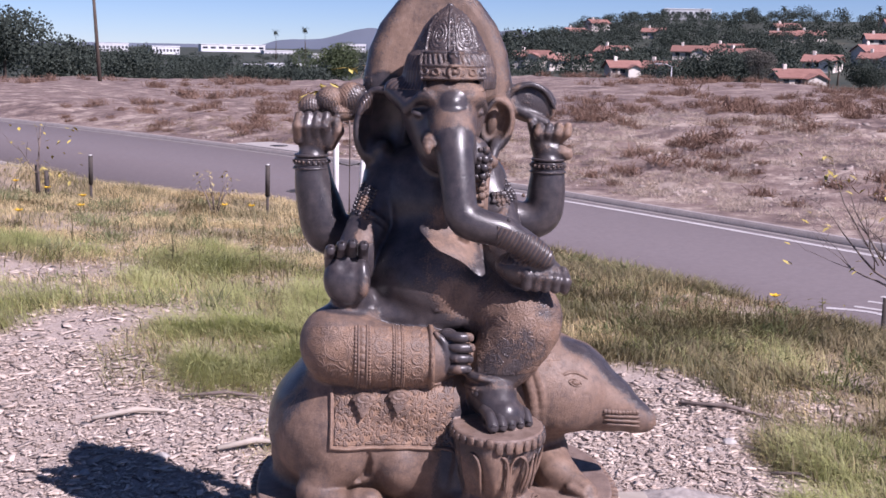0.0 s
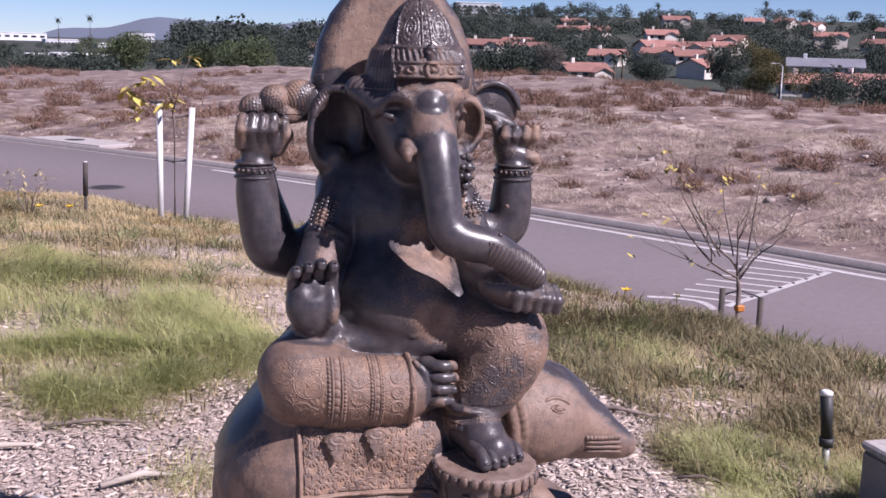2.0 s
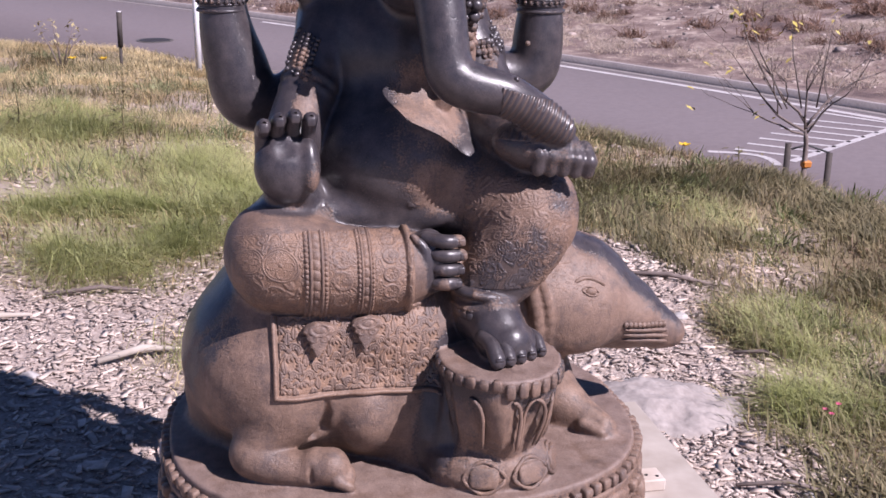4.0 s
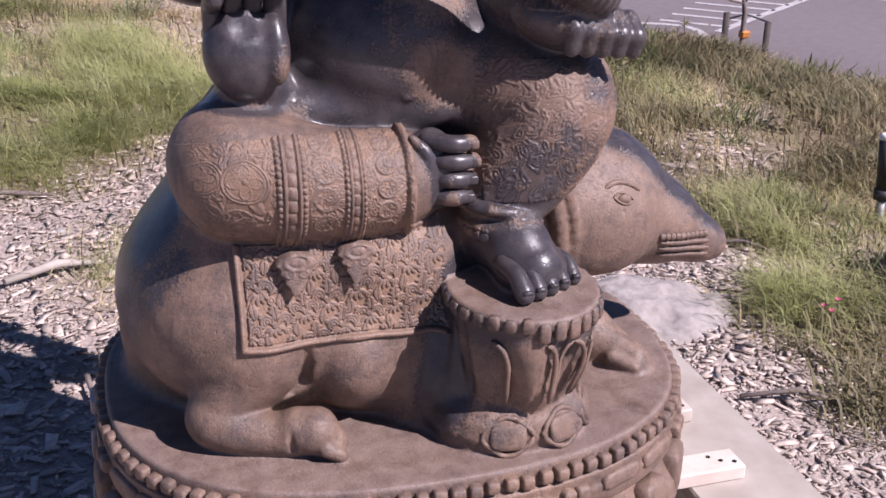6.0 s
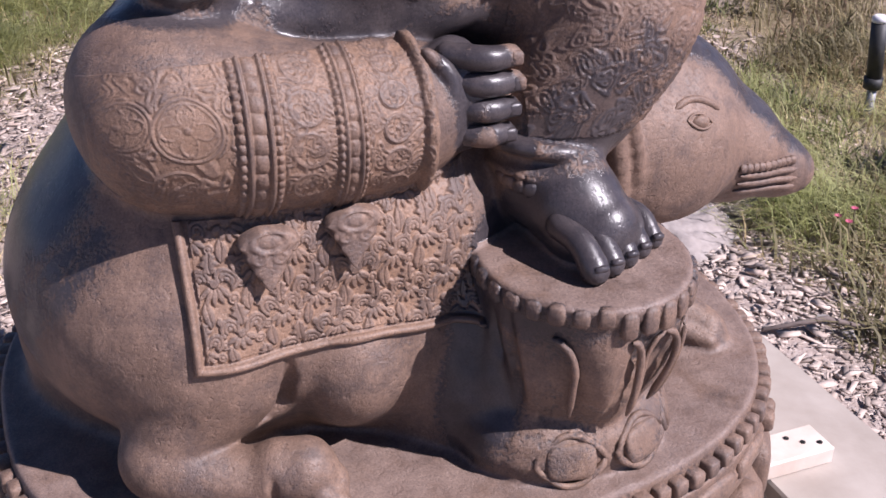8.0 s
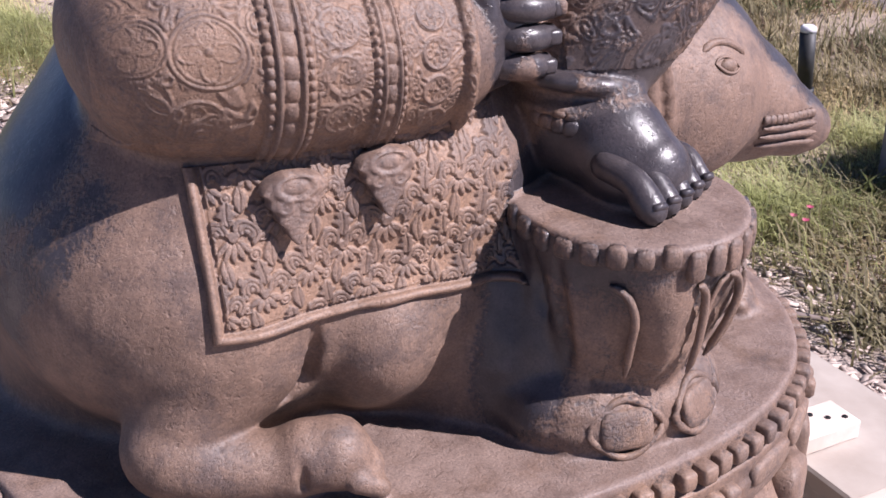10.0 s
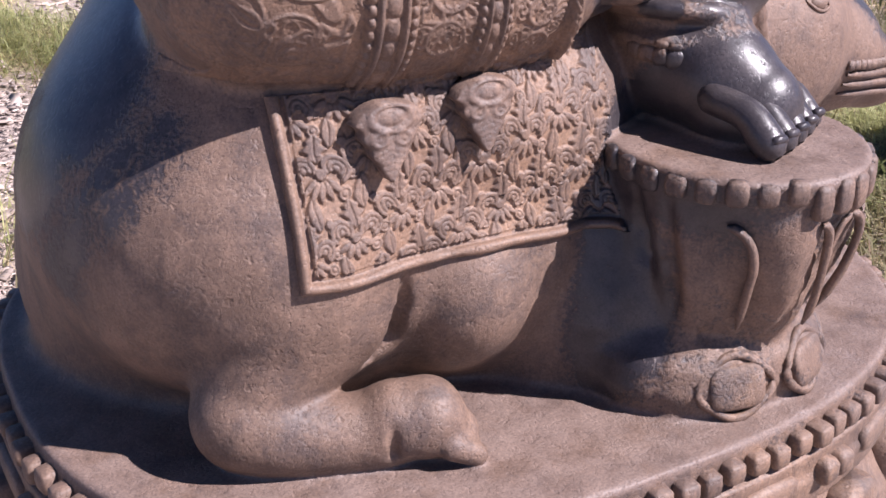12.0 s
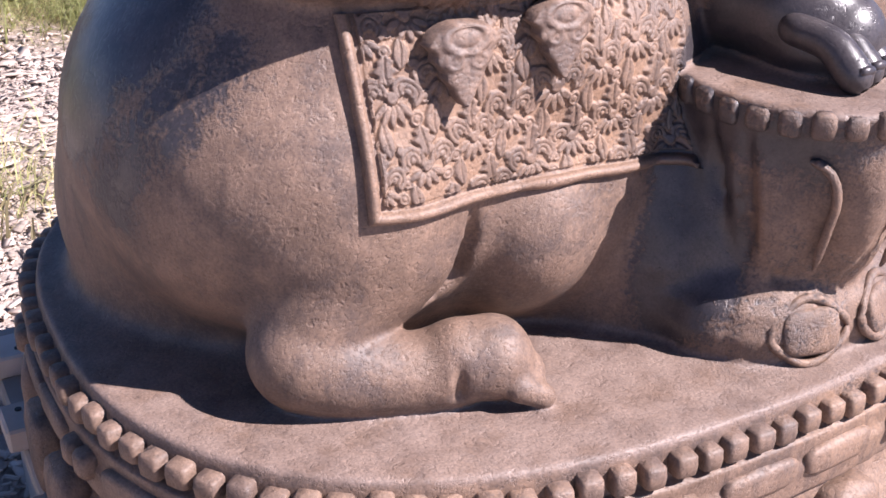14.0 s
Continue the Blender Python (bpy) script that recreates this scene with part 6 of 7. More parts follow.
def swept(origin, U, V, D, nu, nv, reach, relief, lift=0.002, jump=0.012, rubbed=1.0):
    """A fine sheet laid over the solid: a grid cast along D onto the field, raised by relief(place, normal)
    (height, keep, dust), and sunk at its rim."""
    origin, U, V, D = (np.array(q, float) for q in (origin, U, V, D))
    D /= np.linalg.norm(D)
    gu, gv_ = np.meshgrid(np.linspace(0, 1, nu), np.linspace(0, 1, nv), indexing="ij")
    P = origin + gu.reshape(-1, 1) * U + gv_.reshape(-1, 1) * V
    t, found = np.zeros(len(P)), np.zeros(len(P), bool)
    last = np.full(len(P), 1.0)
    for step in np.arange(0, reach, 0.004):
        f = field_at(P + D * step)
        new_hit = ~found & (f < 0) & (last > 0)
        t[new_hit] = step - 0.004 * (f[new_hit] / (f[new_hit] - np.minimum(last[new_hit], 0.05)))
        found |= new_hit
        last = np.where(found, last, f)
    S = P + D * t[:, None]
    e = 0.004
    N = np.stack([field_at(S + np.eye(3)[i] * e) - field_at(S - np.eye(3)[i] * e) for i in range(3)], 1)
    N /= np.linalg.norm(N, axis=1)[:, None] + 1e-9
    h, keep, dust = relief(S, N)
    keep = keep & found
    T = t.reshape(nu, nv)
    K = keep.reshape(nu, nv)
    quad = K[:-1, :-1] & K[1:, :-1] & K[1:, 1:] & K[:-1, 1:]
    spread = np.maximum.reduce([T[:-1, :-1], T[1:, :-1], T[1:, 1:], T[:-1, 1:]]) - np.minimum.reduce([T[:-1, :-1], T[1:, :-1], T[1:, 1:], T[:-1, 1:]])
    quad &= spread < jump
    inner = np.zeros((nu, nv), bool)
    inner[1:-1, 1:-1] = quad[:-1, :-1] & quad[1:, :-1] & quad[1:, 1:] & quad[:-1, 1:]
    ok = inner.ravel()
    S = S + N * np.where(ok, lift + h, -0.004)[:, None]
    ids = np.arange(nu * nv).reshape(nu, nv)
    q = np.stack([ids[:-1, :-1], ids[1:, :-1], ids[1:, 1:], ids[:-1, 1:]], -1)[quad]
    used = np.unique(q)
    remap = np.full(nu * nv, -1)
    remap[used] = np.arange(len(used))
    q = remap[q]
    n0 = np.cross(S[used][q[0, 1]] - S[used][q[0, 0]], S[used][q[0, 2]] - S[used][q[0, 0]])
    if n0 @ D > 0:
        q = q[:, ::-1]
    join_in(S[used], q)
    HOLLOW.append(np.where(ok, dust, 0)[used])
    RAISED.append(np.where(ok, rubbed * np.clip(h / (np.percentile(h[ok], 88) + 1e-9) * 1.6 - 0.75, 0, 1), 0)[used])


HOLLOW, RAISED = [], []


def dome(r, R):
    return np.sqrt(np.clip(1 - (r / R) ** 2, 0, 1))


def ridge(d, w):
    """A rounded ridge of half-width w along d = 0."""
    return np.sqrt(np.clip(1 - (d / w) ** 2, 0, 1))


def spiral(u, v, R, hand=1.0, turns=2.0):
    r, a = np.hypot(u, v), np.arctan2(v, u) * hand
    s = 0.5 + 0.5 * np.cos(2 * np.pi * (r / R * turns) - a)
    return np.where(r < R, s * (1 - 0.35 * r / R), 0)


def plateau(h):
    """Worn flat tops with steep flanks."""
    return np.clip(h * 1.7, 0, 1)


def brocade(u, v):
    """Carved cloth on a leaning lattice: a boss with twin ringed scrolls, a fan of petals below, a lobed leaf above, stems between."""
    E1, E2 = (0.04, 0.013), (0.019, -0.046)
    det = E1[0] * E2[1] - E1[1] * E2[0]
    u, v = u + 0.0012 * np.sin(v * 170 + 1) + 0.0016 * np.sin(u * 61), v + 0.0012 * np.sin(u * 150 + 2) + 0.0012 * np.sin(v * 73)
    p, q = (u * E2[1] - v * E2[0]) / det, (v * E1[0] - u * E1[1]) / det
    h = np.zeros_like(u)
    for di in (-1, 0, 1, 2):
        for dj in (-1, 0, 1, 2):
            i, j = np.floor(p) + di, np.floor(q) + dj
            q0 = np.sin(i * 12.9 + j * 78.2) * 43.7
            jit = q0 - np.floor(q0)
            x, y = u - i * E1[0] - j * E2[0] + (jit - 0.5) * 0.003, v - i * E1[1] - j * E2[1] + (np.mod(jit * 7.3, 1) - 0.5) * 0.003
            k = 0.94 + 0.14 * np.mod(jit * 3.7, 1)
            x, y = x / k, y / k
            r0, an = np.hypot(x, y), np.arctan2(y, x)
            h = np.maximum(h, plateau(dome(r0, 0.0046)))
            for ca in (-2.5, -2.03, -1.57, -1.1, -0.64):
                c, s = math.cos(ca), math.sin(ca)
                along, off = x * c + y * s - 0.0122, -x * s + y * c
                h = np.maximum(h, 0.9 * plateau(1 - (along / 0.0078) ** 2 - (off / 0.0031) ** 2))
            for sx in (-1, 1):
                cx, cy = x - sx * 0.0125, y - 0.0045
                r = np.hypot(cx, cy)
                rings = np.maximum.reduce([ridge(r - 0.0088, 0.0019), ridge(r - 0.0047, 0.0016), dome(r, 0.0024), 0.3 * (r < 0.0095)])
                gap = (np.arctan2(cy, -sx * cx) > -1.9) & (np.arctan2(cy, -sx * cx) < -0.5)
                h = np.maximum(h, np.where(gap & (r > 0.003), 0, 0.92 * plateau(rings)))
                h = np.maximum(h, 0.8 * plateau(dome(np.hypot(x - sx * 0.0175, y + 0.0125), 0.0052)) * (1 - 0.5 * ridge(np.hypot(x - sx * 0.0175, y + 0.0125) - 0.0028, 0.0009)))
            ly = y - 0.0185
            half = 0.0094 * np.clip(1 - (ly / 0.0115) ** 2, 0.001, 1) * (1 + 0.22 * np.cos(ly * 900))
            leaf = plateau(1 - (np.abs(x) / half) ** 2) * (np.abs(ly) < 0.0113)
            leaf = leaf * (1 - 0.45 * ridge(x, 0.0009))
            h = np.maximum(h, leaf)
            mx, my = x - 0.0295, y + 0.0135
            half = 0.0072 * np.clip(1 - (my / 0.0125) ** 2, 0.001, 1)
            h = np.maximum(h, 0.85 * plateau(1 - (np.abs(mx) / half) ** 2) * (np.abs(my) < 0.0123) * (1 - 0.4 * ridge(mx, 0.0008)))
            h = np.maximum(h, 0.8 * plateau(dome(np.hypot(x - 0.02, y - 0.0245), 0.0042)))
    return h


def cloth(S, N):
    x, z = S[:, 0], S[:, 2]
    bottom = 0.5285 - 0.036 * (x + 0.28) + 0.0008 * np.sin(x * 60)
    left = -0.281 + 0.02 * (z - 0.53)
    inside = np.minimum(x - left, z - bottom)
    h = 0.003 * brocade(x + 0.27, z - 0.553) + 0.0008
    border = 0.0075 * ridge(inside - 0.0045, 0.0048)
    groove = (inside > 0.0105) & (inside < 0.013)
    hh = np.where(inside > 0.0105, np.where(groove, 0.0, h), border)
    dust = np.where(inside > 0.0105, np.clip(1 - h / 0.0026, 0, 1), 0.3)
    return hh, (inside > -0.001) & (S[:, 1] < 2.57) & (S[:, 1] > 2.442) & (x < 0.03) & (z < 0.672 + 0.05 * (x + 0.28)), dust * 0.6


swept((-0.29, 2.30, 0.505), (0.345, 0, 0), (0, 0, 0.215), (0, 1, 0), 430, 268, 0.36, cloth, 0.001, rubbed=0.55)


def rosette(u, v, R):
    """A carved roundel: rim, cross of four petals, boss."""
    r, a = np.hypot(u, v), np.arctan2(v, u)
    rim = np.maximum(ridge(r - R, 0.0017), 0.7 * ridge(r - R * 0.86, 0.0011))
    pet = np.where(r < R * 0.84, ridge(r - R * 0.8 * np.abs(np.cos(2 * a)) ** 0.7, 0.0012), 0)
    return np.maximum.reduce([rim, 0.85 * pet, dome(r, R * 0.13)])


def vines(u, v, s=1.0):
    """Tangled scrollwork."""
    u, v = u / s + 0.006 * np.sin(v * 130) + 0.004 * np.sin(u * 210 + 1), v / s + 0.006 * np.sin(u * 120 + 2) + 0.004 * np.sin(v * 190)
    h = np.zeros_like(u)
    P = 0.034
    i0, j0 = np.floor(u / P), np.floor(v / P)
    for di in (0, 1):
        for dj in (0, 1):
            i, j = i0 + di, j0 + dj
            jx, jy = 0.009 * np.sin(i * 3.1 + j * 5.7), 0.009 * np.sin(i * 7.3 + j * 2.9)
            x, y = u - i * P - jx, v - j * P - jy
            hand = np.where((i + j) % 2 == 0, 1.0, -1.0)
            h = np.maximum(h, spiral(x, y, 0.0175, hand, 2.4))
            x2, y2 = x - P / 2, y - P / 2
            h = np.maximum(h, 0.8 * ridge(np.hypot(x2, y2 * 0.7) - 0.006, 0.0028))
    return h


def bands(x, ang, at, kind):
    """Bangles round the shin at x = at: cords either side of a course of links."""
    q = (x - at) / (0.68 if kind else 0.92)
    n = 30.0
    links = np.abs(np.sin(ang * n / 2 + (1.1 if kind else 0.0))) ** 0.5
    beads = np.abs(np.sin(ang * n)) ** 0.6
    h = 0.0075 * ridge(q + 0.011, 0.0035) + 0.0075 * ridge(q - 0.011, 0.0035) + 0.006 * ridge(q, 0.0085) * (0.35 + 0.65 * links)
    side = 0.0065 * ridge(q + 0.0185, 0.0045) * (0.3 + 0.7 * beads)
    h = h + side + (0.005 * ridge(q - 0.0185, 0.004) * (0.3 + 0.7 * beads))
    return h * 0.86, np.abs(q) < 0.0235


def shin(S, N):
    x = S[:, 0]
    yc = np.interp(x, [-0.262, -0.16, -0.08, -0.025], [2.553, 2.536, 2.538, 2.546])
    zc = np.interp(x, [-0.262, -0.16, -0.08, -0.025], [0.765, 0.75, 0.742, 0.74])
    far = np.hypot(S[:, 1] - yc, S[:, 2] - zc) - np.interp(x, [-0.262, -0.16, -0.08, -0.025], [0.09, 0.077, 0.07, 0.065])
    ang = np.arctan2(S[:, 2] - zc, yc - S[:, 1])
    s = ang * 0.095
    h1, b1 = bands(x, ang, -0.2, 0)
    h2, b2 = bands(x, ang, -0.112, 1)
    R = 0.03
    sx = x + 0.262
    ros = np.maximum.reduce([0.55 * rosette(sx, s - 0.02, R), 0.55 * rosette(sx + 0.058, s - 0.03, 0.028), 0.55 * rosette(sx + 0.012, s - 0.082, 0.024), 0.55 * rosette(sx + 0.012, s + 0.045, 0.024), 0.8 * vines(sx + 0.5, s + 0.5, 0.8) * ((np.hypot(sx, s - 0.02) > R + 0.003) & (np.hypot(sx + 0.058, s - 0.03) > 0.031))])
    mid = np.maximum(0.75 * rosette((x + 0.154) * 1.15, (np.mod(s + 0.02, 0.046) - 0.023), 0.019), 0.0)
    end = np.maximum(rosette((x + 0.066) * 1.15, (np.mod(s, 0.04) - 0.02), 0.016), 0)
    fili = 0.75 * vines(sx + 0.9, s + 0.3, 0.62)
    plain = 0.0026 * np.where(x < -0.222, ros, np.maximum(np.where(x < -0.13, mid, end), fili))
    lip = 0.009 * ridge(x + 0.03, 0.007)
    h = np.where(b1, h1, np.where(b2, h2, plain)) + lip
    knee = np.clip((x + 0.335) / 0.03, 0, 1)
    dust = np.where(b1 | b2, np.clip(0.45 - h / 0.012, 0, 1), np.clip(0.6 - plain / 0.003, 0, 1)) * 0.55
    return h * np.where(b1 | b2, 1, knee), (x < -0.022) & (S[:, 1] < 2.60) & ((far < 0.009) | (x < -0.262)) & (S[:, 2] > zc - 0.082), dust


swept((-0.345, 2.27, 0.665), (0.325, 0, 0), (0, 0.11, 0.20), (0, 0.9, -0.25), 290, 210, 0.42, shin, 0.001, 0.02)


def knee(S, N):
    u, v = S[:, 0] - 0.2, S[:, 2] - 0.8 + 0.4 * (S[:, 1] - 2.5)
    h = vines(u * 1.0 + 0.3, v + 0.3, 0.75)
    return 0.0018 * h, (S[:, 2] > 0.712) & (S[:, 1] < 2.62) & (S[:, 0] > 0.085), np.clip(0.25 - h, 0, 1) * 0.6


swept((0.075, 2.33, 0.70), (0.245, 0, 0), (0, 0, 0.235), (0, 1, -0.1), 190, 180, 0.35, knee, 0.0005, 0.02)


def crown(S, N):
    a = np.arctan2(S[:, 0] - 0.022, 2.72 - S[:, 1])
    z = S[:, 2]
    w = a * 0.12
    front = np.abs(a) < 0.6 + (z - 1.43) * 2.6
    rims = np.where(front, sum(ridge(z - q, 0.0032) for q in (1.4345, 1.464, 1.4955)) + ridge((np.abs(a) - 0.57 - (z - 1.43) * 2.6) * 0.13, 0.0035), 0)
    near = np.hypot(w, z - 1.46) > 0.024
    links = np.where(front & near & (z > 1.438) & (z < 1.461), ridge(np.hypot(np.mod(w, 0.026) - 0.013, z - 1.449) - 0.0072, 0.0026), 0)
    bars = np.where(front & near & (z > 1.468) & (z < 1.492), ridge(np.mod(w + 0.3 * (z - 1.48), 0.013) - 0.0065, 0.0035), 0)
    swirl = np.maximum(spiral(w + 0.05, z - 1.54, 0.04, 1.0, 3.4), spiral(w - 0.055, z - 1.54, 0.04, -1.0, 3.4))
    stack = ridge(np.abs(w) - 0.014, 0.003) + 0.9 * ridge(w, 0.009) * (0.5 + 0.5 * np.cos((z - 1.5) * 2 * np.pi / 0.02))
    tiers = np.where(z > 1.502, np.maximum(0.8 * swirl, stack), 0)
    h = 0.0045 * rims + 0.0045 * links + 0.0035 * bars + 0.005 * tiers + np.where((z > 1.502) & (tiers < 0.15), 0.003 * vines(w + 0.7, z - 0.3, 0.55), 0)
    h = np.where(front | (z > 1.5), h, 0.003 * (0.5 + 0.5 * np.cos(w * 2 * np.pi / 0.011)))
    return h, (z < 1.615) & (S[:, 1] < 2.75), np.clip(0.45 - h / 0.007, 0, 1) * 0.3


swept((-0.14, 2.45, 1.402), (0.30, 0, 0), (0, 0, 0.215), (0, 1, 0), 220, 170, 0.33, crown, 0.0, 0.025)


def sweets(S, N):
    h = sum(0.5 + 0.5 * np.cos(np.hypot(S[:, 0] - cx, S[:, 2] - cz) * 2 * np.pi / 0.0075) for cx, cz in ((-0.225, 1.36), (-0.285, 1.355), (-0.335, 1.335))) / 3
    return 0.003 * h, S[:, 2] > 1.33, np.clip(0.6 - h, 0, 1) * 0.5


swept((-0.38, 2.75, 1.31), (0.21, 0, 0), (0, 0, 0.12), (0, 1, 0), 100, 60, 0.2, sweets, 0.0, 0.02)


def trunk_tip(S, N):
    t = (S[:, 0] - 0.1) * 0.9 - (S[:, 2] - 1.06) * 0.45
    h = 0.5 + 0.5 * np.cos(t * 2 * np.pi / 0.011)
    z_line = 1.086 - 0.30 * (S[:, 0] - 0.13)
    return 0.0035 * h, (S[:, 0] > 0.115) & (S[:, 2] < z_line + 0.006) & (S[:, 1] < 2.5), np.clip(0.4 - h, 0, 1) * 0.6


swept((0.10, 2.38, 0.99), (0.17, 0, 0), (0, 0, 0.12), (0, 1, 0), 130, 90, 0.2, trunk_tip, 0.0005, 0.02)


def pebble(c, size, axes=None, seg=7, square=0.5):
    """A small rounded block, joined in: a superellipsoid about c."""
    n, k = seg, seg + 3
    th = np.linspace(0, 2 * np.pi, 2 * k, endpoint=False)
    ph = np.linspace(-np.pi / 2, np.pi / 2, n)
    sp = lambda q: np.sign(q) * np.abs(q) ** square
    V = np.array([(sp(np.cos(p)) * sp(np.cos(t)), sp(np.cos(p)) * sp(np.sin(t)), sp(np.sin(p))) for p in ph for t in th]) * size
    if axes is not None:
        V = V @ np.array(axes)
    m = 2 * k
    F = [(i * m + j, i * m + (j + 1) % m, (i + 1) * m + (j + 1) % m, (i + 1) * m + j) for i in range(n - 1) for j in range(m)]
    join_in(V + np.array(c), F)
    HOLLOW.append(np.zeros(len(V)))
    RAISED.append(np.full(len(V), 0.3))


# bead course and petals round the plinth
pr = np.random.default_rng(21)


def plinth_at(a, k=1.0):
    c, s = math.cos(a), math.sin(a)
    r = (abs(c) ** BASE_N + abs(s) ** BASE_N) ** (-1 / BASE_N)
    return BASE_C[0] + BASE_A * k * r * c, BASE_C[1] + BASE_B * k * r * s


a, place_list = 0.0, []
while a < 2 * math.pi:
    p, q = plinth_at(a), plinth_at(a + 0.01)
    place_list.append(a)
    a += 0.0282 / (math.hypot(q[0] - p[0], q[1] - p[1]) / 0.01)
for a in place_list:
    p, q = plinth_at(a, 0.95), plinth_at(a + 0.01, 0.95)
    t = np.array((q[0] - p[0], q[1] - p[1], 0))
    t /= np.linalg.norm(t)
    o = np.array((t[1], -t[0], 0))
    j = pr.normal(0, 0.0012, 3)
    pebble((p[0] + j[0], p[1] + j[1], 0.3385 + j[2]), np.array((0.0108, 0.0125, 0.0112)) * pr.uniform(0.9, 1.06, 3), [t, o, (0, 0, 1)], 7, 0.42)
# scroll band: alternating long lozenges under the beads
for i in range(34):
    a = 2 * math.pi * (i + 0.5) / 34
    p, q = plinth_at(a, 0.965), plinth_at(a + 0.01, 0.965)
    t = np.array((q[0] - p[0], q[1] - p[1], 0))
    t /= np.linalg.norm(t)
    o = np.array((t[1], -t[0], 0))
    if i % 3:
        pebble((p[0], p[1], 0.297), (0.042, 0.008, 0.0145), [t, o, (0, 0, 1)], 6)
    else:
        for s in (-1, 1):
            pebble((p[0] + s * 0.012 * t[0], p[1] + s * 0.012 * t[1], 0.298), (0.012, 0.015, 0.013), [t, o, (0, 0, 1)], 6)
# petals: broad inner lobes lying on the flare
for i in range(26):
    a = 2 * math.pi * (i + 0.5) / 26
    p, q = plinth_at(a, 0.965), plinth_at(a + 0.01, 0.965)
    t = np.array((q[0] - p[0], q[1] - p[1], 0))
    t /= np.linalg.norm(t)
    o = np.array((t[1], -t[0], 0))
    pebble((p[0], p[1], 0.205), (0.036, 0.02, 0.045), [t, o, (0, 0, 1)], 8)

# footstool: notched rim, petal tips, medallions on the cushion
for i in range(30):
    a = 2 * math.pi * i / 30
    x, y = PED[0] + 0.111 * math.cos(a), PED[1] + 0.111 * 1.12 * math.sin(a)
    if y > 2.54:
        continue
    t = np.array((-math.sin(a), math.cos(a), 0))
    o = np.array((math.cos(a), math.sin(a), 0))
    big = 1.0 if -1.75 < math.atan2(math.sin(a), math.cos(a)) < 0.6 else 0.5
    pebble((x, y, 0.587 - 0.012 * big + pr.normal(0, 0.0012)), np.array((0.0098, 0.0085, 0.006 + 0.0095 * big)) * pr.uniform(0.88, 1.08, 3), [t, o, (0, 0, 1)], 7, 0.55)


def cord(pts, r, sides=6):
    """A thin raised cord, joined in."""
    pts = [np.array(p, float) for p in pts]
    V = []
    for i, p in enumerate(pts):
        d = pts[min(i + 1, len(pts) - 1)] - pts[max(i - 1, 0)]
        d /= np.linalg.norm(d) + 1e-9
        u = np.cross(d, (0.3, 0.5, 0.81))
        u /= np.linalg.norm(u)
        w = np.cross(d, u)
        rr = r * (0.35 if i in (0, len(pts) - 1) else 1.0)
        V += [p + rr * (u * math.cos(2 * math.pi * k / sides) + w * math.sin(2 * math.pi * k / sides)) for k in range(sides)]
    F = [(i * sides + k, i * sides + (k + 1) % sides, (i + 1) * sides + (k + 1) % sides, (i + 1) * sides + k) for i in range(len(pts) - 1) for k in range(sides)]
    join_in(V, F)
    HOLLOW.append(np.zeros(len(V)))
    RAISED.append(np.full(len(V), 0.3))


def face_on(x, z, out=0.004, start=2.28):
    """The place on the front of the solid at x, z."""
    ys = np.arange(start, 2.8, 0.002)
    f = field_at(np.stack([np.full(len(ys), x), ys, np.full(len(ys), z)], 1))
    i = max(int(np.argmax(f < 0)), 1)
    return (x, ys[i] - 0.002 * f[i] / (f[i] - f[i - 1]) - out, z)


def digit(pts, sides=14):
    """A smooth finger or toe with rounded ends, joined in."""
    P = [np.array(p, float) for p in curve_points(pts, 5)]
    a, b = P[0], P[-1]
    da, db = (a - P[1])[:3], (b - P[-2])[:3]
    da, db = da / np.linalg.norm(da), db / np.linalg.norm(db)
    cap = [(0.97, 0.25), (0.8, 0.6), (0.45, 0.89)]
    P = [np.append(a[:3] + da * a[3] * c, a[3] * q) for c, q in cap] + P + [np.append(b[:3] + db * b[3] * c, b[3] * q) for c, q in cap[::-1]]
    V = []
    for i, p in enumerate(P):
        d = P[min(i + 1, len(P) - 1)][:3] - P[max(i - 1, 0)][:3]
        d /= np.linalg.norm(d) + 1e-9
        u = np.cross(d, (0.3, 0.5, 0.81))
        u /= np.linalg.norm(u)
        w = np.cross(d, u)
        V += [p[:3] + p[3] * (u * math.cos(2 * math.pi * k / sides) + w * math.sin(2 * math.pi * k / sides)) for k in range(sides)]
    F = [(i * sides + k, i * sides + (k + 1) % sides, (i + 1) * sides + (k + 1) % sides, (i + 1) * sides + k) for i in range(len(P) - 1) for k in range(sides)]
    join_in(V, F)
    HOLLOW.append(np.zeros(len(V)))
    RAISED.append(np.zeros(len(V)))


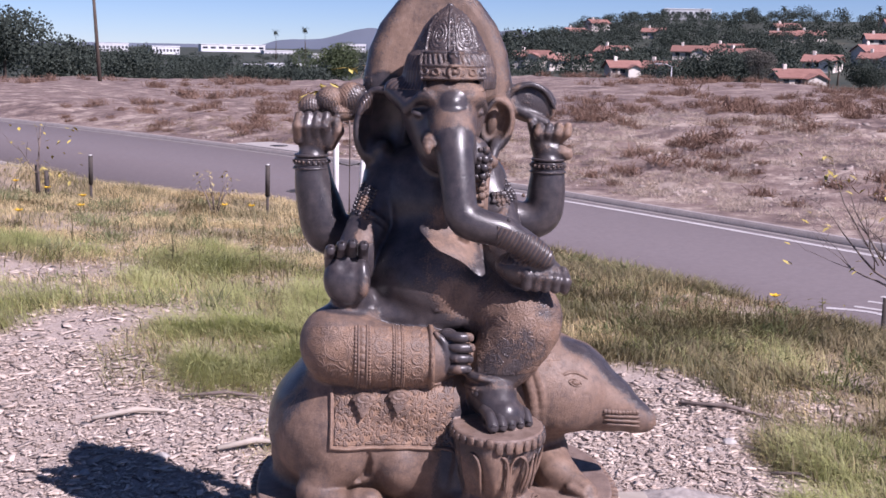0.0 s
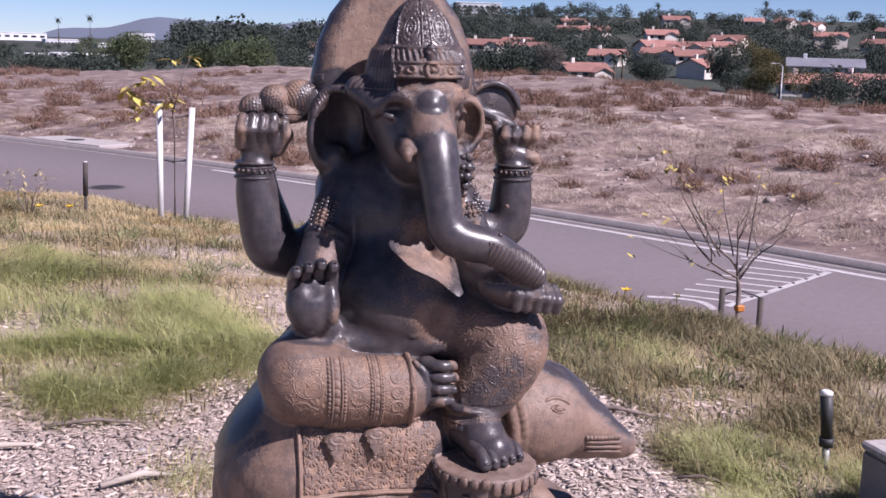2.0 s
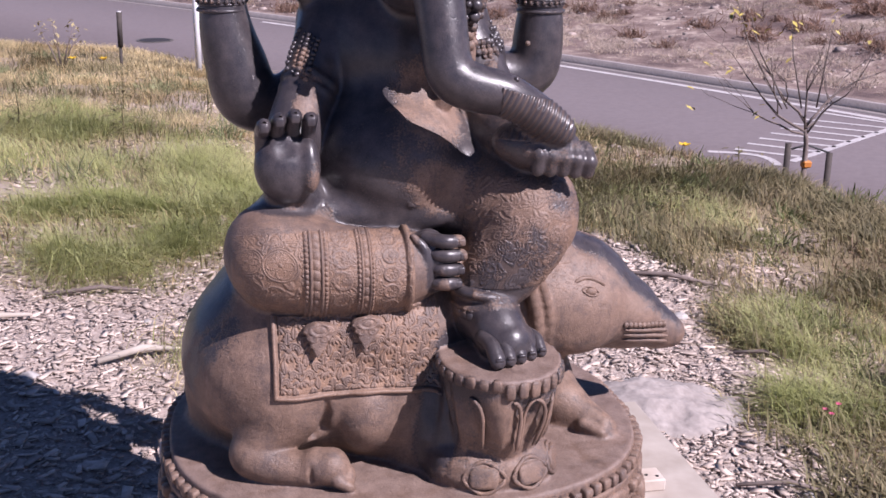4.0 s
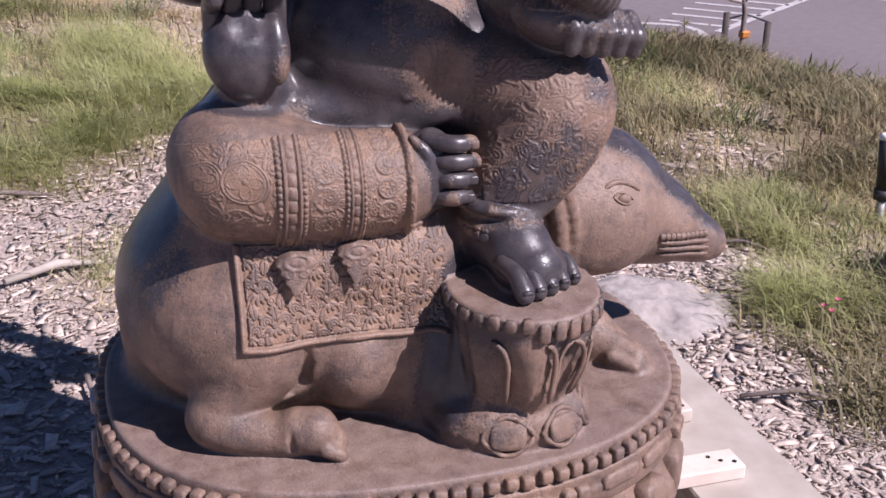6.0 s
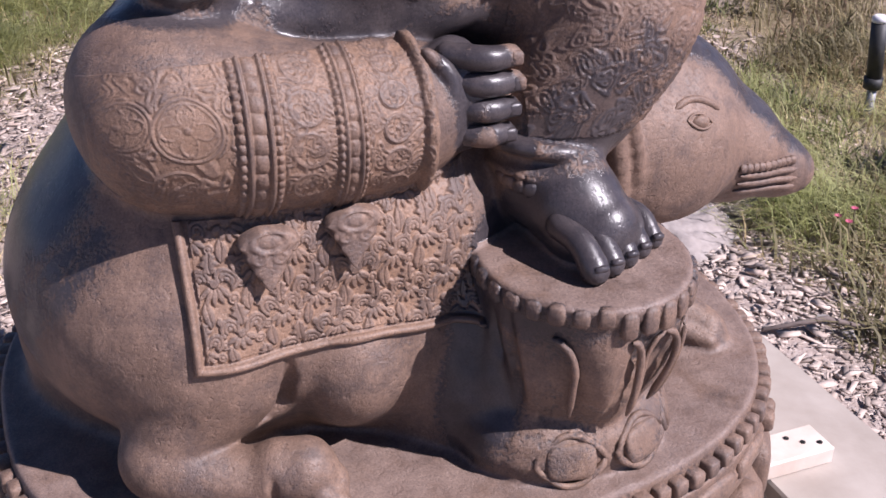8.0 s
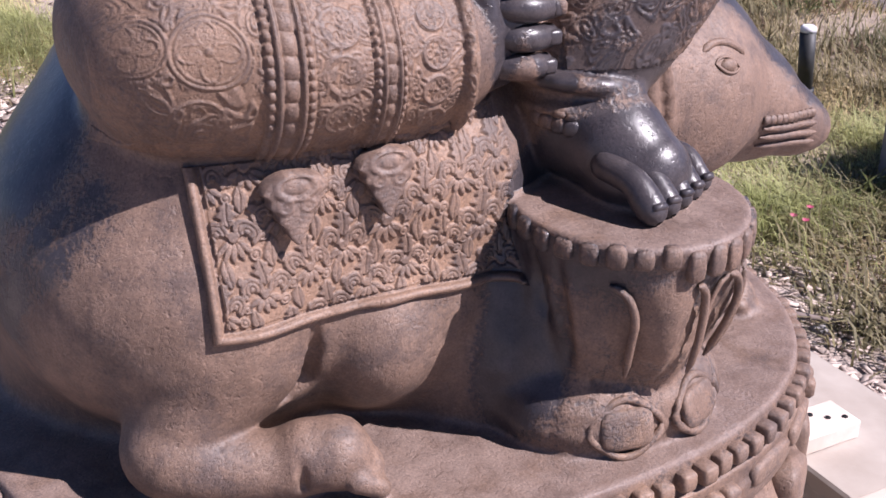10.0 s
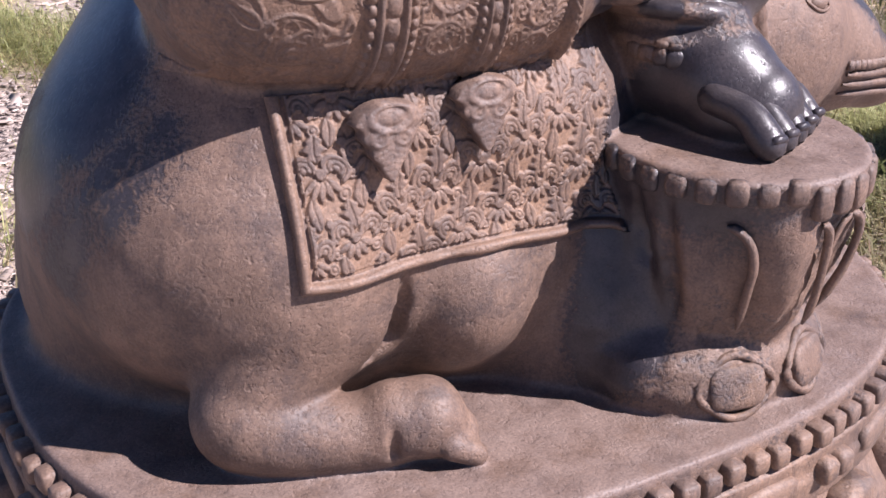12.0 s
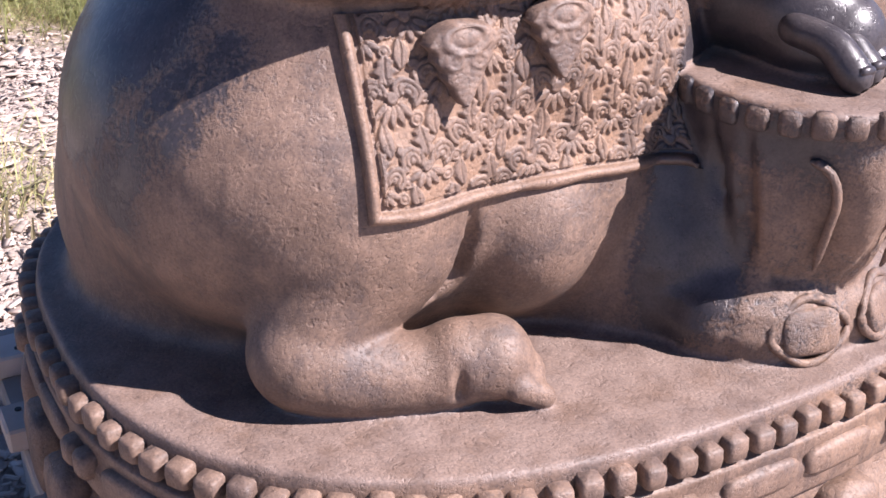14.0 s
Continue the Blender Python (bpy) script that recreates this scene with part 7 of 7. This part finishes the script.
# fingers of the cupped palm, toes, and the fingers that hold the ankle
for i in range(4):
    x, top = -0.281 + 0.0272 * i, (1.03, 1.04, 1.046, 1.04)[i]
    digit([(x, 2.576, 0.955, 0.0125), (x, 2.57, 0.995, 0.0135), (x + 0.001, 2.552, top - 0.022, 0.0137), (x + 0.002, 2.54, top - 0.014, 0.0132)])
    pebble((x + 0.002, 2.532, top - 0.017), (0.0085, 0.006, 0.0095), None, 6, 0.5)
for i in range(5):
    t = i / 4
    tx, ty = 0.113 + 0.094 * t, 2.375 + 0.034 * t + 0.014 * t * t
    r = 0.0142 - 0.003 * t
    digit([(tx - 0.014 - 0.016 * t, ty + 0.066, 0.634 - 0.004 * t, r), (tx - 0.005, ty + 0.034, 0.628 - 0.005 * t, r), (tx - 0.001, ty + 0.016, 0.614 - 0.005 * t, r * 1.08), (tx, ty + 0.009, 0.608 - 0.005 * t, r * 1.05)])
    pebble((tx + 0.001, ty + 0.0, 0.613 - 0.004 * t), (r * 0.6, 0.004, r * 0.45), [(1, 0, 0), (0, 0.8, 0.6), (0, -0.6, 0.8)], 6, 0.6)
for i in range(4):
    z = 0.806 - 0.0268 * i
    digit([(0.004, 2.515, z, 0.0125), (0.035, 2.491, z - 0.001, 0.0132), (0.068 - 0.004 * abs(i - 1), 2.497, z - 0.003, 0.0118)])
    pebble((0.07 - 0.004 * abs(i - 1), 2.489, z - 0.003), (0.008, 0.006, 0.0075), None, 6, 0.5)

# medallions round the cushion of the footstool
for a in (-1.84, -1.08, -0.36):
    k = (abs(math.cos(a)) ** 2.3 + abs(math.sin(a)) ** 2.3) ** (-1 / 2.3)
    o = np.array((math.cos(a), math.sin(a) * 0.8, 0)) * k
    t = np.array((-math.sin(a), math.cos(a) * 0.8, 0))
    t /= np.linalg.norm(t)
    n = np.array((t[1], -t[0], 0.3)) / 1.044
    up = np.cross(n, t) * -1
    up = up if up[2] > 0 else -up
    c = np.array((CUSHION[0], CUSHION[1], 0.39)) + o * 0.118
    pebble(c, (0.0285, 0.0085, 0.021), [t, n, up], 9, 0.55)
    cord([c + (t * 0.036 * math.cos(q) + up * 0.0275 * math.sin(q)) * (1 + 0.07 * math.cos(4 * q)) - n * 0.001 for q in np.linspace(0, 2 * math.pi, 28)], 0.0046)

# petal outlines that stand proud on the cup
for a0, wide, z1, sides in ((-2.35, 0.24, 0.552, (1,)), (-1.62, 0.16, 0.552, (1,)), (-1.2, 0.2, 0.55, (1, -1)), (-0.72, 0.2, 0.548, (1, -1)), (-0.2, 0.2, 0.545, (1, -1))):
    for side in sides:
        cord([on_cup(a0 + side * wide * math.sin(math.pi * 0.5 * min(t * 1.5, 1)) ** 0.8 - 0.1 * max(t - 0.6, 0), z1 - 0.012 * t - 0.092 * t * t, 0.0025 + 0.006 * t) for t in np.linspace(0, 1, 14)], 0.0042 if side > 0 else 0.003)

# pendants that hang from the bangles onto the cloth
def pendant(cx, cz, size):
    """A leaf-shaped drop under a ringed eye, bulging from the cloth."""
    nu, nw = 33, 45
    y_l, y_r = (face_on(cx + q, cz - 0.02)[1] for q in (-0.022, 0.022))
    y_z = (face_on(cx, 0.655)[1] - face_on(cx, 0.615)[1]) / 0.04
    V = []
    for i in range(nw):
        w = 0.3 - 1.3 * i / (nw - 1)
        half = 0.5 * math.sqrt(max(1 - ((w - 0.02) / 0.29) ** 2, 0)) if w > 0.02 else 0.5 * max(1.02 - (0.02 - w), 0.02) ** 0.85 * (1 + 0.07 * math.cos(w * 22))
        for j in range(nu):
            u = 2 * j / (nu - 1) - 1
            x, z = cx + (u * half * 1.08 + 0.1 * w) * size, cz + w * size * 0.84
            base = (x, y_l + (y_r - y_l) * (u * 0.5 + 0.5) + y_z * (z - cz), z)
            swell = 0.2 * max(1 - u ** 4, 0) ** 0.5 * (1 - 0.4 * max(-w, 0))
            px, pw = u * half, w
            r = math.hypot(px / 1.35, pw - 0.08)
            swell += 0.06 * max(1 - (r / 0.13) ** 2, 0) ** 0.5 + 0.07 * max(1 - ((r - 0.22) / 0.05) ** 2, 0) ** 0.5
            for s in (-1, 1):
                rr_ = math.hypot(px - s * 0.17, pw + 0.27)
                swell += 0.05 * max(1 - ((rr_ - 0.1) / 0.045) ** 2, 0) ** 0.5 + 0.04 * max(1 - (rr_ / 0.05) ** 2, 0) ** 0.5
            swell += 0.015 * max(math.cos(pw * 60 + abs(px) * 25), 0) * (pw < -0.4)
            edge = abs(u) > 0.99 or i in (0, nw - 1)
            V.append((x, base[1] + (0.004 if edge else -0.006 - swell * size * 0.5), z))
    F = [(i * nu + j, (i + 1) * nu + j, (i + 1) * nu + j + 1, i * nu + j + 1) for i in range(nw - 1) for j in range(nu - 1)]
    join_in(V, F)
    HOLLOW.append(np.zeros(len(V)))
    RAISED.append(np.full(len(V), 0.3))


pendant(-0.195, 0.652, 0.054)
pendant(-0.108, 0.66, 0.053)
# scalloped cuff over the foot
for i in range(15):
    a = -math.pi * 0.93 + i * math.pi * 0.92 / 14
    c = np.array((0.124 + 0.06 * math.cos(a), 2.524 + 0.062 * math.sin(a), 0.662 - 0.006 * math.cos(a) + 0.006 * math.sin(a)))
    t = np.array((-math.sin(a), math.cos(a), 0))
    o = np.array((math.cos(a), math.sin(a), 0))
    pebble(c, np.array((0.0085, 0.006, 0.0088)) * pr.uniform(0.9, 1.1, 3), [t, o, (0, 0, 1)], 6, 0.7)
    pebble(c + (0, 0, 0.011), (0.0075, 0.005, 0.004), [t, o, (0, 0, 1)], 5, 0.8)
# bracelets and armlets
for cx, cy, zs in ((-0.333, 2.862, (1.184, 1.196, 1.208, 1.218)), (0.312, 2.862, (1.178, 1.19, 1.202, 1.212))):
    for i, z in enumerate(zs):
        R = 0.0465 - 0.0012 * i
        cord([(cx + R * math.cos(q), cy + R * math.sin(q), z) for q in np.linspace(0, 2 * math.pi, 26)], 0.0042 if i % 3 == 0 else 0.0032)
    for q in np.linspace(0, 2 * math.pi, 22, endpoint=False):
        pebble((cx + 0.0475 * math.cos(q), cy + 0.0475 * math.sin(q), zs[1] + 0.006), (0.0038, 0.0038, 0.0045), None, 4)
# the mouse's eye, lids, brow and mouth
pebble(face_on(0.35, 0.661, -0.002), (0.013, 0.007, 0.0085), None, 7, 1.0)
for s, hgt in ((1, 0.009), (-1, 0.0075)):
    cord([face_on(0.35 + 0.019 * q, 0.662 - 0.005 * q + s * hgt * (1 - q * q), 0.001) for q in np.linspace(-1, 1, 11)], 0.0019)
cord([face_on(0.352 + 0.034 * q, 0.684 - 0.011 * q * q - 0.007 * q, -0.001) for q in np.linspace(-1, 1, 13)], 0.005)
for k in range(3):
    cord([face_on(0.436 + 0.1 * q, 0.566 - 0.0125 * k - 0.012 * q, 0.001) for q in np.linspace(0, 1, 9)], 0.0046)
for i in range(10):
    pebble(face_on(0.437 + 0.01 * i, 0.5775 - 0.0011 * i, 0.001), (0.0055, 0.005, 0.006), None, 5)
# jewelled armlets and the tassel that hangs from the ear


def jewels(path, wide, size, rows=3, gap=0.011):
    """Rows of small carved beads along a path of (x, z) on the front of the solid."""
    for (ax, az), (bx, bz) in zip(path, path[1:]):
        n = max(2, int(math.hypot(bx - ax, bz - az) / gap))
        sx, sz = -(bz - az), bx - ax
        q = math.hypot(sx, sz)
        for i in range(n):
            for k in range(rows):
                s = (k / max(rows - 1, 1) - 0.5) * wide / q
                p = face_on(ax + (bx - ax) * i / n + sx * s, az + (bz - az) * i / n + sz * s, 0.001, 2.4)
                if p[1] > 2.42:
                    pebble(p, (size * (1.3 if k % 2 else 0.8),) * 3, None, 5, 0.8)


jewels([(-0.182, 1.15), (-0.2, 1.11), (-0.214, 1.075)], 0.042, 0.0042, 6, 0.0085)
jewels([(0.1, 1.262), (0.092, 1.2), (0.1, 1.125)], 0.03, 0.0085, 3, 0.016)
jewels([(0.145, 1.118), (0.18, 1.12), (0.21, 1.135)], 0.026, 0.0062, 4)
jewels([(0.188, 1.14), (0.194, 1.175)], 0.018, 0.006, 3)
# dust that has settled on the flat top of the plinth
top = STATUE_V[0]
rr = (np.abs((top[:, 0] - BASE_C[0]) / BASE_A) ** BASE_N + np.abs((top[:, 1] - BASE_C[1]) / BASE_B) ** BASE_N)
stool = (np.abs(top[:, 2] - 0.593) < 0.006) & (((top[:, 0] - PED[0]) / 0.113) ** 2 + ((top[:, 1] - PED[1]) / 0.127) ** 2 < 1.0) & (top[:, 1] < 2.55)
SETTLED = np.where(((np.abs(top[:, 2] - 0.36) < 0.006) & (rr < 1.0)) | stool, 0.8, 0.0)

def finish_statue():
    v, f = np.concatenate(STATUE_V), np.concatenate(STATUE_F)
    me = bpy.data.meshes.new("statue")
    me.vertices.add(len(v))
    me.vertices.foreach_set("co", v.astype(np.float32).ravel())
    me.loops.add(f.size)
    me.loops.foreach_set("vertex_index", f.astype(np.int32).ravel())
    me.polygons.add(len(f))
    me.polygons.foreach_set("loop_start", np.arange(0, f.size, 4, dtype=np.int32))
    me.polygons.foreach_set("use_smooth", np.ones(len(f), bool))
    me.update(calc_edges=True)
    pol_shade = np.zeros(len(v))
    for pts, reach, amount in POLISHED_AND_SHADED:
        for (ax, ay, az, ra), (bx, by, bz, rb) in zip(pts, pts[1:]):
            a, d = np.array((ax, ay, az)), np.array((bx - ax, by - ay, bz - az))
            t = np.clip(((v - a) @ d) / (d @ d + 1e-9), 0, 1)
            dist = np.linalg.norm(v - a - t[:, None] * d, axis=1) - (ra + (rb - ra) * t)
            pol_shade = np.maximum(pol_shade, amount * np.clip(1 - dist / reach, 0, 1))
    pol_shade = np.maximum(pol_shade, 0.3 * np.concatenate([np.zeros(len(STATUE_V[0]))] + RAISED))
    for x, y, z, r in MATTE_AND_SUNLIT:
        pol_shade = pol_shade * np.clip(np.linalg.norm(v - (x, y, z), axis=1) / r - 0.3, 0, 1)
    pol_shade[:len(stool)][stool] = 0.0
    me.attributes.new("polish_shade", "FLOAT", "POINT").data.foreach_set("value", pol_shade.astype(np.float32))
    me.attributes.new("hollow", "FLOAT", "POINT").data.foreach_set("value", np.concatenate([np.zeros(len(STATUE_V[0]))] + HOLLOW).astype(np.float32))
    me.attributes.new("settled", "FLOAT", "POINT").data.foreach_set("value", np.concatenate([SETTLED] + [np.zeros(len(q)) for q in STATUE_V[1:]]).astype(np.float32))
    me.materials.append(STONE)
    ob = new("statue", me)
    tagged(ob, "carved dark stone elephant-headed seated deity on a mouse, on oval plinth", "statue")
    return ob


# waxed places; some also carry shade painted into the stone's colour
POLISHED_AND_SHADED = [
    (TRUNK[5:], 0.03, 1.0),
    (ARM_A, 0.03, 1.0), (ARM_B, 0.03, 1.0),
    ([(-0.24, 2.6, 0.9, 0.07), (-0.24, 2.57, 1.05, 0.07)], 0.03, 0.8),
    ([(-0.17, 2.82, 1.13, 0.07), (-0.24, 2.62, 0.93, 0.05)], 0.03, 1.0),
    # chest: wax, plus the shadow of head and trunk put into the black
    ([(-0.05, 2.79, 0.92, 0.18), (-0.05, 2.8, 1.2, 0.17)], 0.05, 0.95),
    ([(0.17, 2.76, 1.19, 0.08), (0.19, 2.76, 1.1, 0.07)], 0.04, 0.8),
    # left cheek: its shaded side painted black over some wax
    ([(-0.07, 2.64, 1.26, 0.09), (-0.09, 2.67, 1.37, 0.07)], 0.04, 0.9),
    ([(0.08, 2.57, 1.23, 0.05), (0.09, 2.58, 1.2, 0.05)], 0.02, 0.8),
    ([(0.02, 2.72, 1.42, 0.12), (0.02, 2.72, 1.6, 0.06)], 0.04, 0.78),
    ([(0.0, 2.66, 1.36, 0.11), (0.04, 2.64, 1.3, 0.1)], 0.05, 0.55),
    # left ear: wax, with the head's shadow painted in
    ([(-0.15, 2.81, 1.36, 0.08), (-0.15, 2.8, 1.24, 0.08)], 0.03, 1.0),
    ([(0.019, 2.57, 1.374, 0.03), (0.019, 2.565, 1.374, 0.03)], 0.014, 1.0),
    ([(-0.04, 2.64, 1.465, 0.05), (0.08, 2.64, 1.465, 0.05)], 0.05, 0.62),
    ([(0.022, 2.59, 1.475, 0.012), (0.022, 2.59, 1.49, 0.012)], 0.01, 0.9),
    # left side of the face: more of the same painted shade
    ([(-0.08, 2.68, 1.4, 0.04), (-0.07, 2.67, 1.27, 0.05)], 0.03, 0.95),
    ([(0.035, 2.485, 0.81, 0.012), (0.07, 2.485, 0.71, 0.012)], 0.02, 1.0),
    ([(0.016, 2.52, 0.79, 0.032), (0.022, 2.52, 0.74, 0.034)], 0.016, 0.85),
    ([(0.12, 2.5, 0.648, 0.048), (0.148, 2.44, 0.625, 0.046), (0.15, 2.43, 0.622, 0.045)], 0.02, 0.7),
    ([(0.112, 2.4, 0.612, 0.03), (0.205, 2.44, 0.608, 0.028)], 0.02, 0.56),
    ([(0.14, 2.7, 1.0, 0.06), (0.2, 2.5, 0.97, 0.06), (0.29, 2.48, 0.96, 0.05)], 0.04, 0.64),
    ([(-0.33, 2.86, 1.22, 0.04), (-0.31, 2.85, 1.32, 0.05)], 0.03, 0.66),
    ([(0.3, 2.86, 1.22, 0.04), (0.3, 2.87, 1.3, 0.04)], 0.03, 0.66),
    ([(0.27, 2.87, 1.37, 0.05), (0.29, 2.87, 1.4, 0.06)], 0.02, 0.7),
    ([(-0.26, 2.82, 0.68, 0.12), (-0.36, 2.66, 0.65, 0.05), (-0.4, 2.68, 0.58, 0.04)], 0.07, 0.85),
    ([(-0.35, 2.56, 0.635, 0.015), (-0.39, 2.575, 0.59, 0.02), (-0.43, 2.62, 0.52, 0.015)], 0.055, 0.62),
    ([(0.36, 2.67, 0.73, 0.03), (0.46, 2.655, 0.65, 0.03), (0.55, 2.645, 0.56, 0.015)], 0.035, 0.72),
    ([(0.24, 2.5, 0.87, 0.03), (0.29, 2.53, 0.85, 0.02)], 0.03, 0.55),
    # raised shin: polished stone, darkened further to paint the shade under the knee
    ([(0.2, 2.52, 0.8, 0.06), (0.14, 2.51, 0.71, 0.05)], 0.04, 0.66),
    ([(-0.2, 2.9, 1.35, 0.02), (-0.12, 2.9, 1.6, 0.02), (0.0, 2.9, 1.68, 0.02), (0.12, 2.9, 1.6, 0.02), (0.2, 2.9, 1.4, 0.02)], 0.06, 0.75),
    # footstool cup: dark patina deepened with painted shade
    ([(0.14, 2.452, 0.44, 0.06), (0.134, 2.452, 0.565, 0.112)], 0.03, 0.82),
    # folds beside the cup: the cup's shadow put into the colour
    ([(0.04, 2.46, 0.4, 0.05), (0.05, 2.47, 0.53, 0.045)], 0.04, 0.8),
    # belly: darkened as well for the shadow that falls across it
    ([(-0.06, 2.74, 0.9, 0.19), (0.06, 2.72, 0.87, 0.17)], 0.06, 0.74),
    ([(-0.27, 2.553, 0.765, 0.09), (-0.16, 2.536, 0.75, 0.077), (-0.03, 2.546, 0.74, 0.065)], 0.02, 0.36),
    ([(0.2, 2.56, 0.84, 0.088), (0.172, 2.548, 0.76, 0.077), (0.125, 2.54, 0.68, 0.06)], 0.02, 0.5),
    ([(0.1, 2.42, 0.385, 0.1), (0.18, 2.42, 0.385, 0.1)], 0.05, 0.4),
]
# dull spots; those on chest and belly paint sunlit patches into the black
MATTE_AND_SUNLIT = [(-0.194, 2.630, 1.045, 0.035), (0.096, 2.6, 1.2, 0.06), (-0.2, 2.71, 1.11, 0.025), (0.18, 2.68, 1.13, 0.045), (-0.24, 2.585, 0.868, 0.035), (-0.185, 2.69, 1.06, 0.03), (0.035, 2.555, 0.89, 0.05), (-0.046, 2.502, 1.268, 0.024), (0.04, 2.62, 1.05, 0.085), (0.1, 2.6, 0.87, 0.06)]
statue = finish_statue()
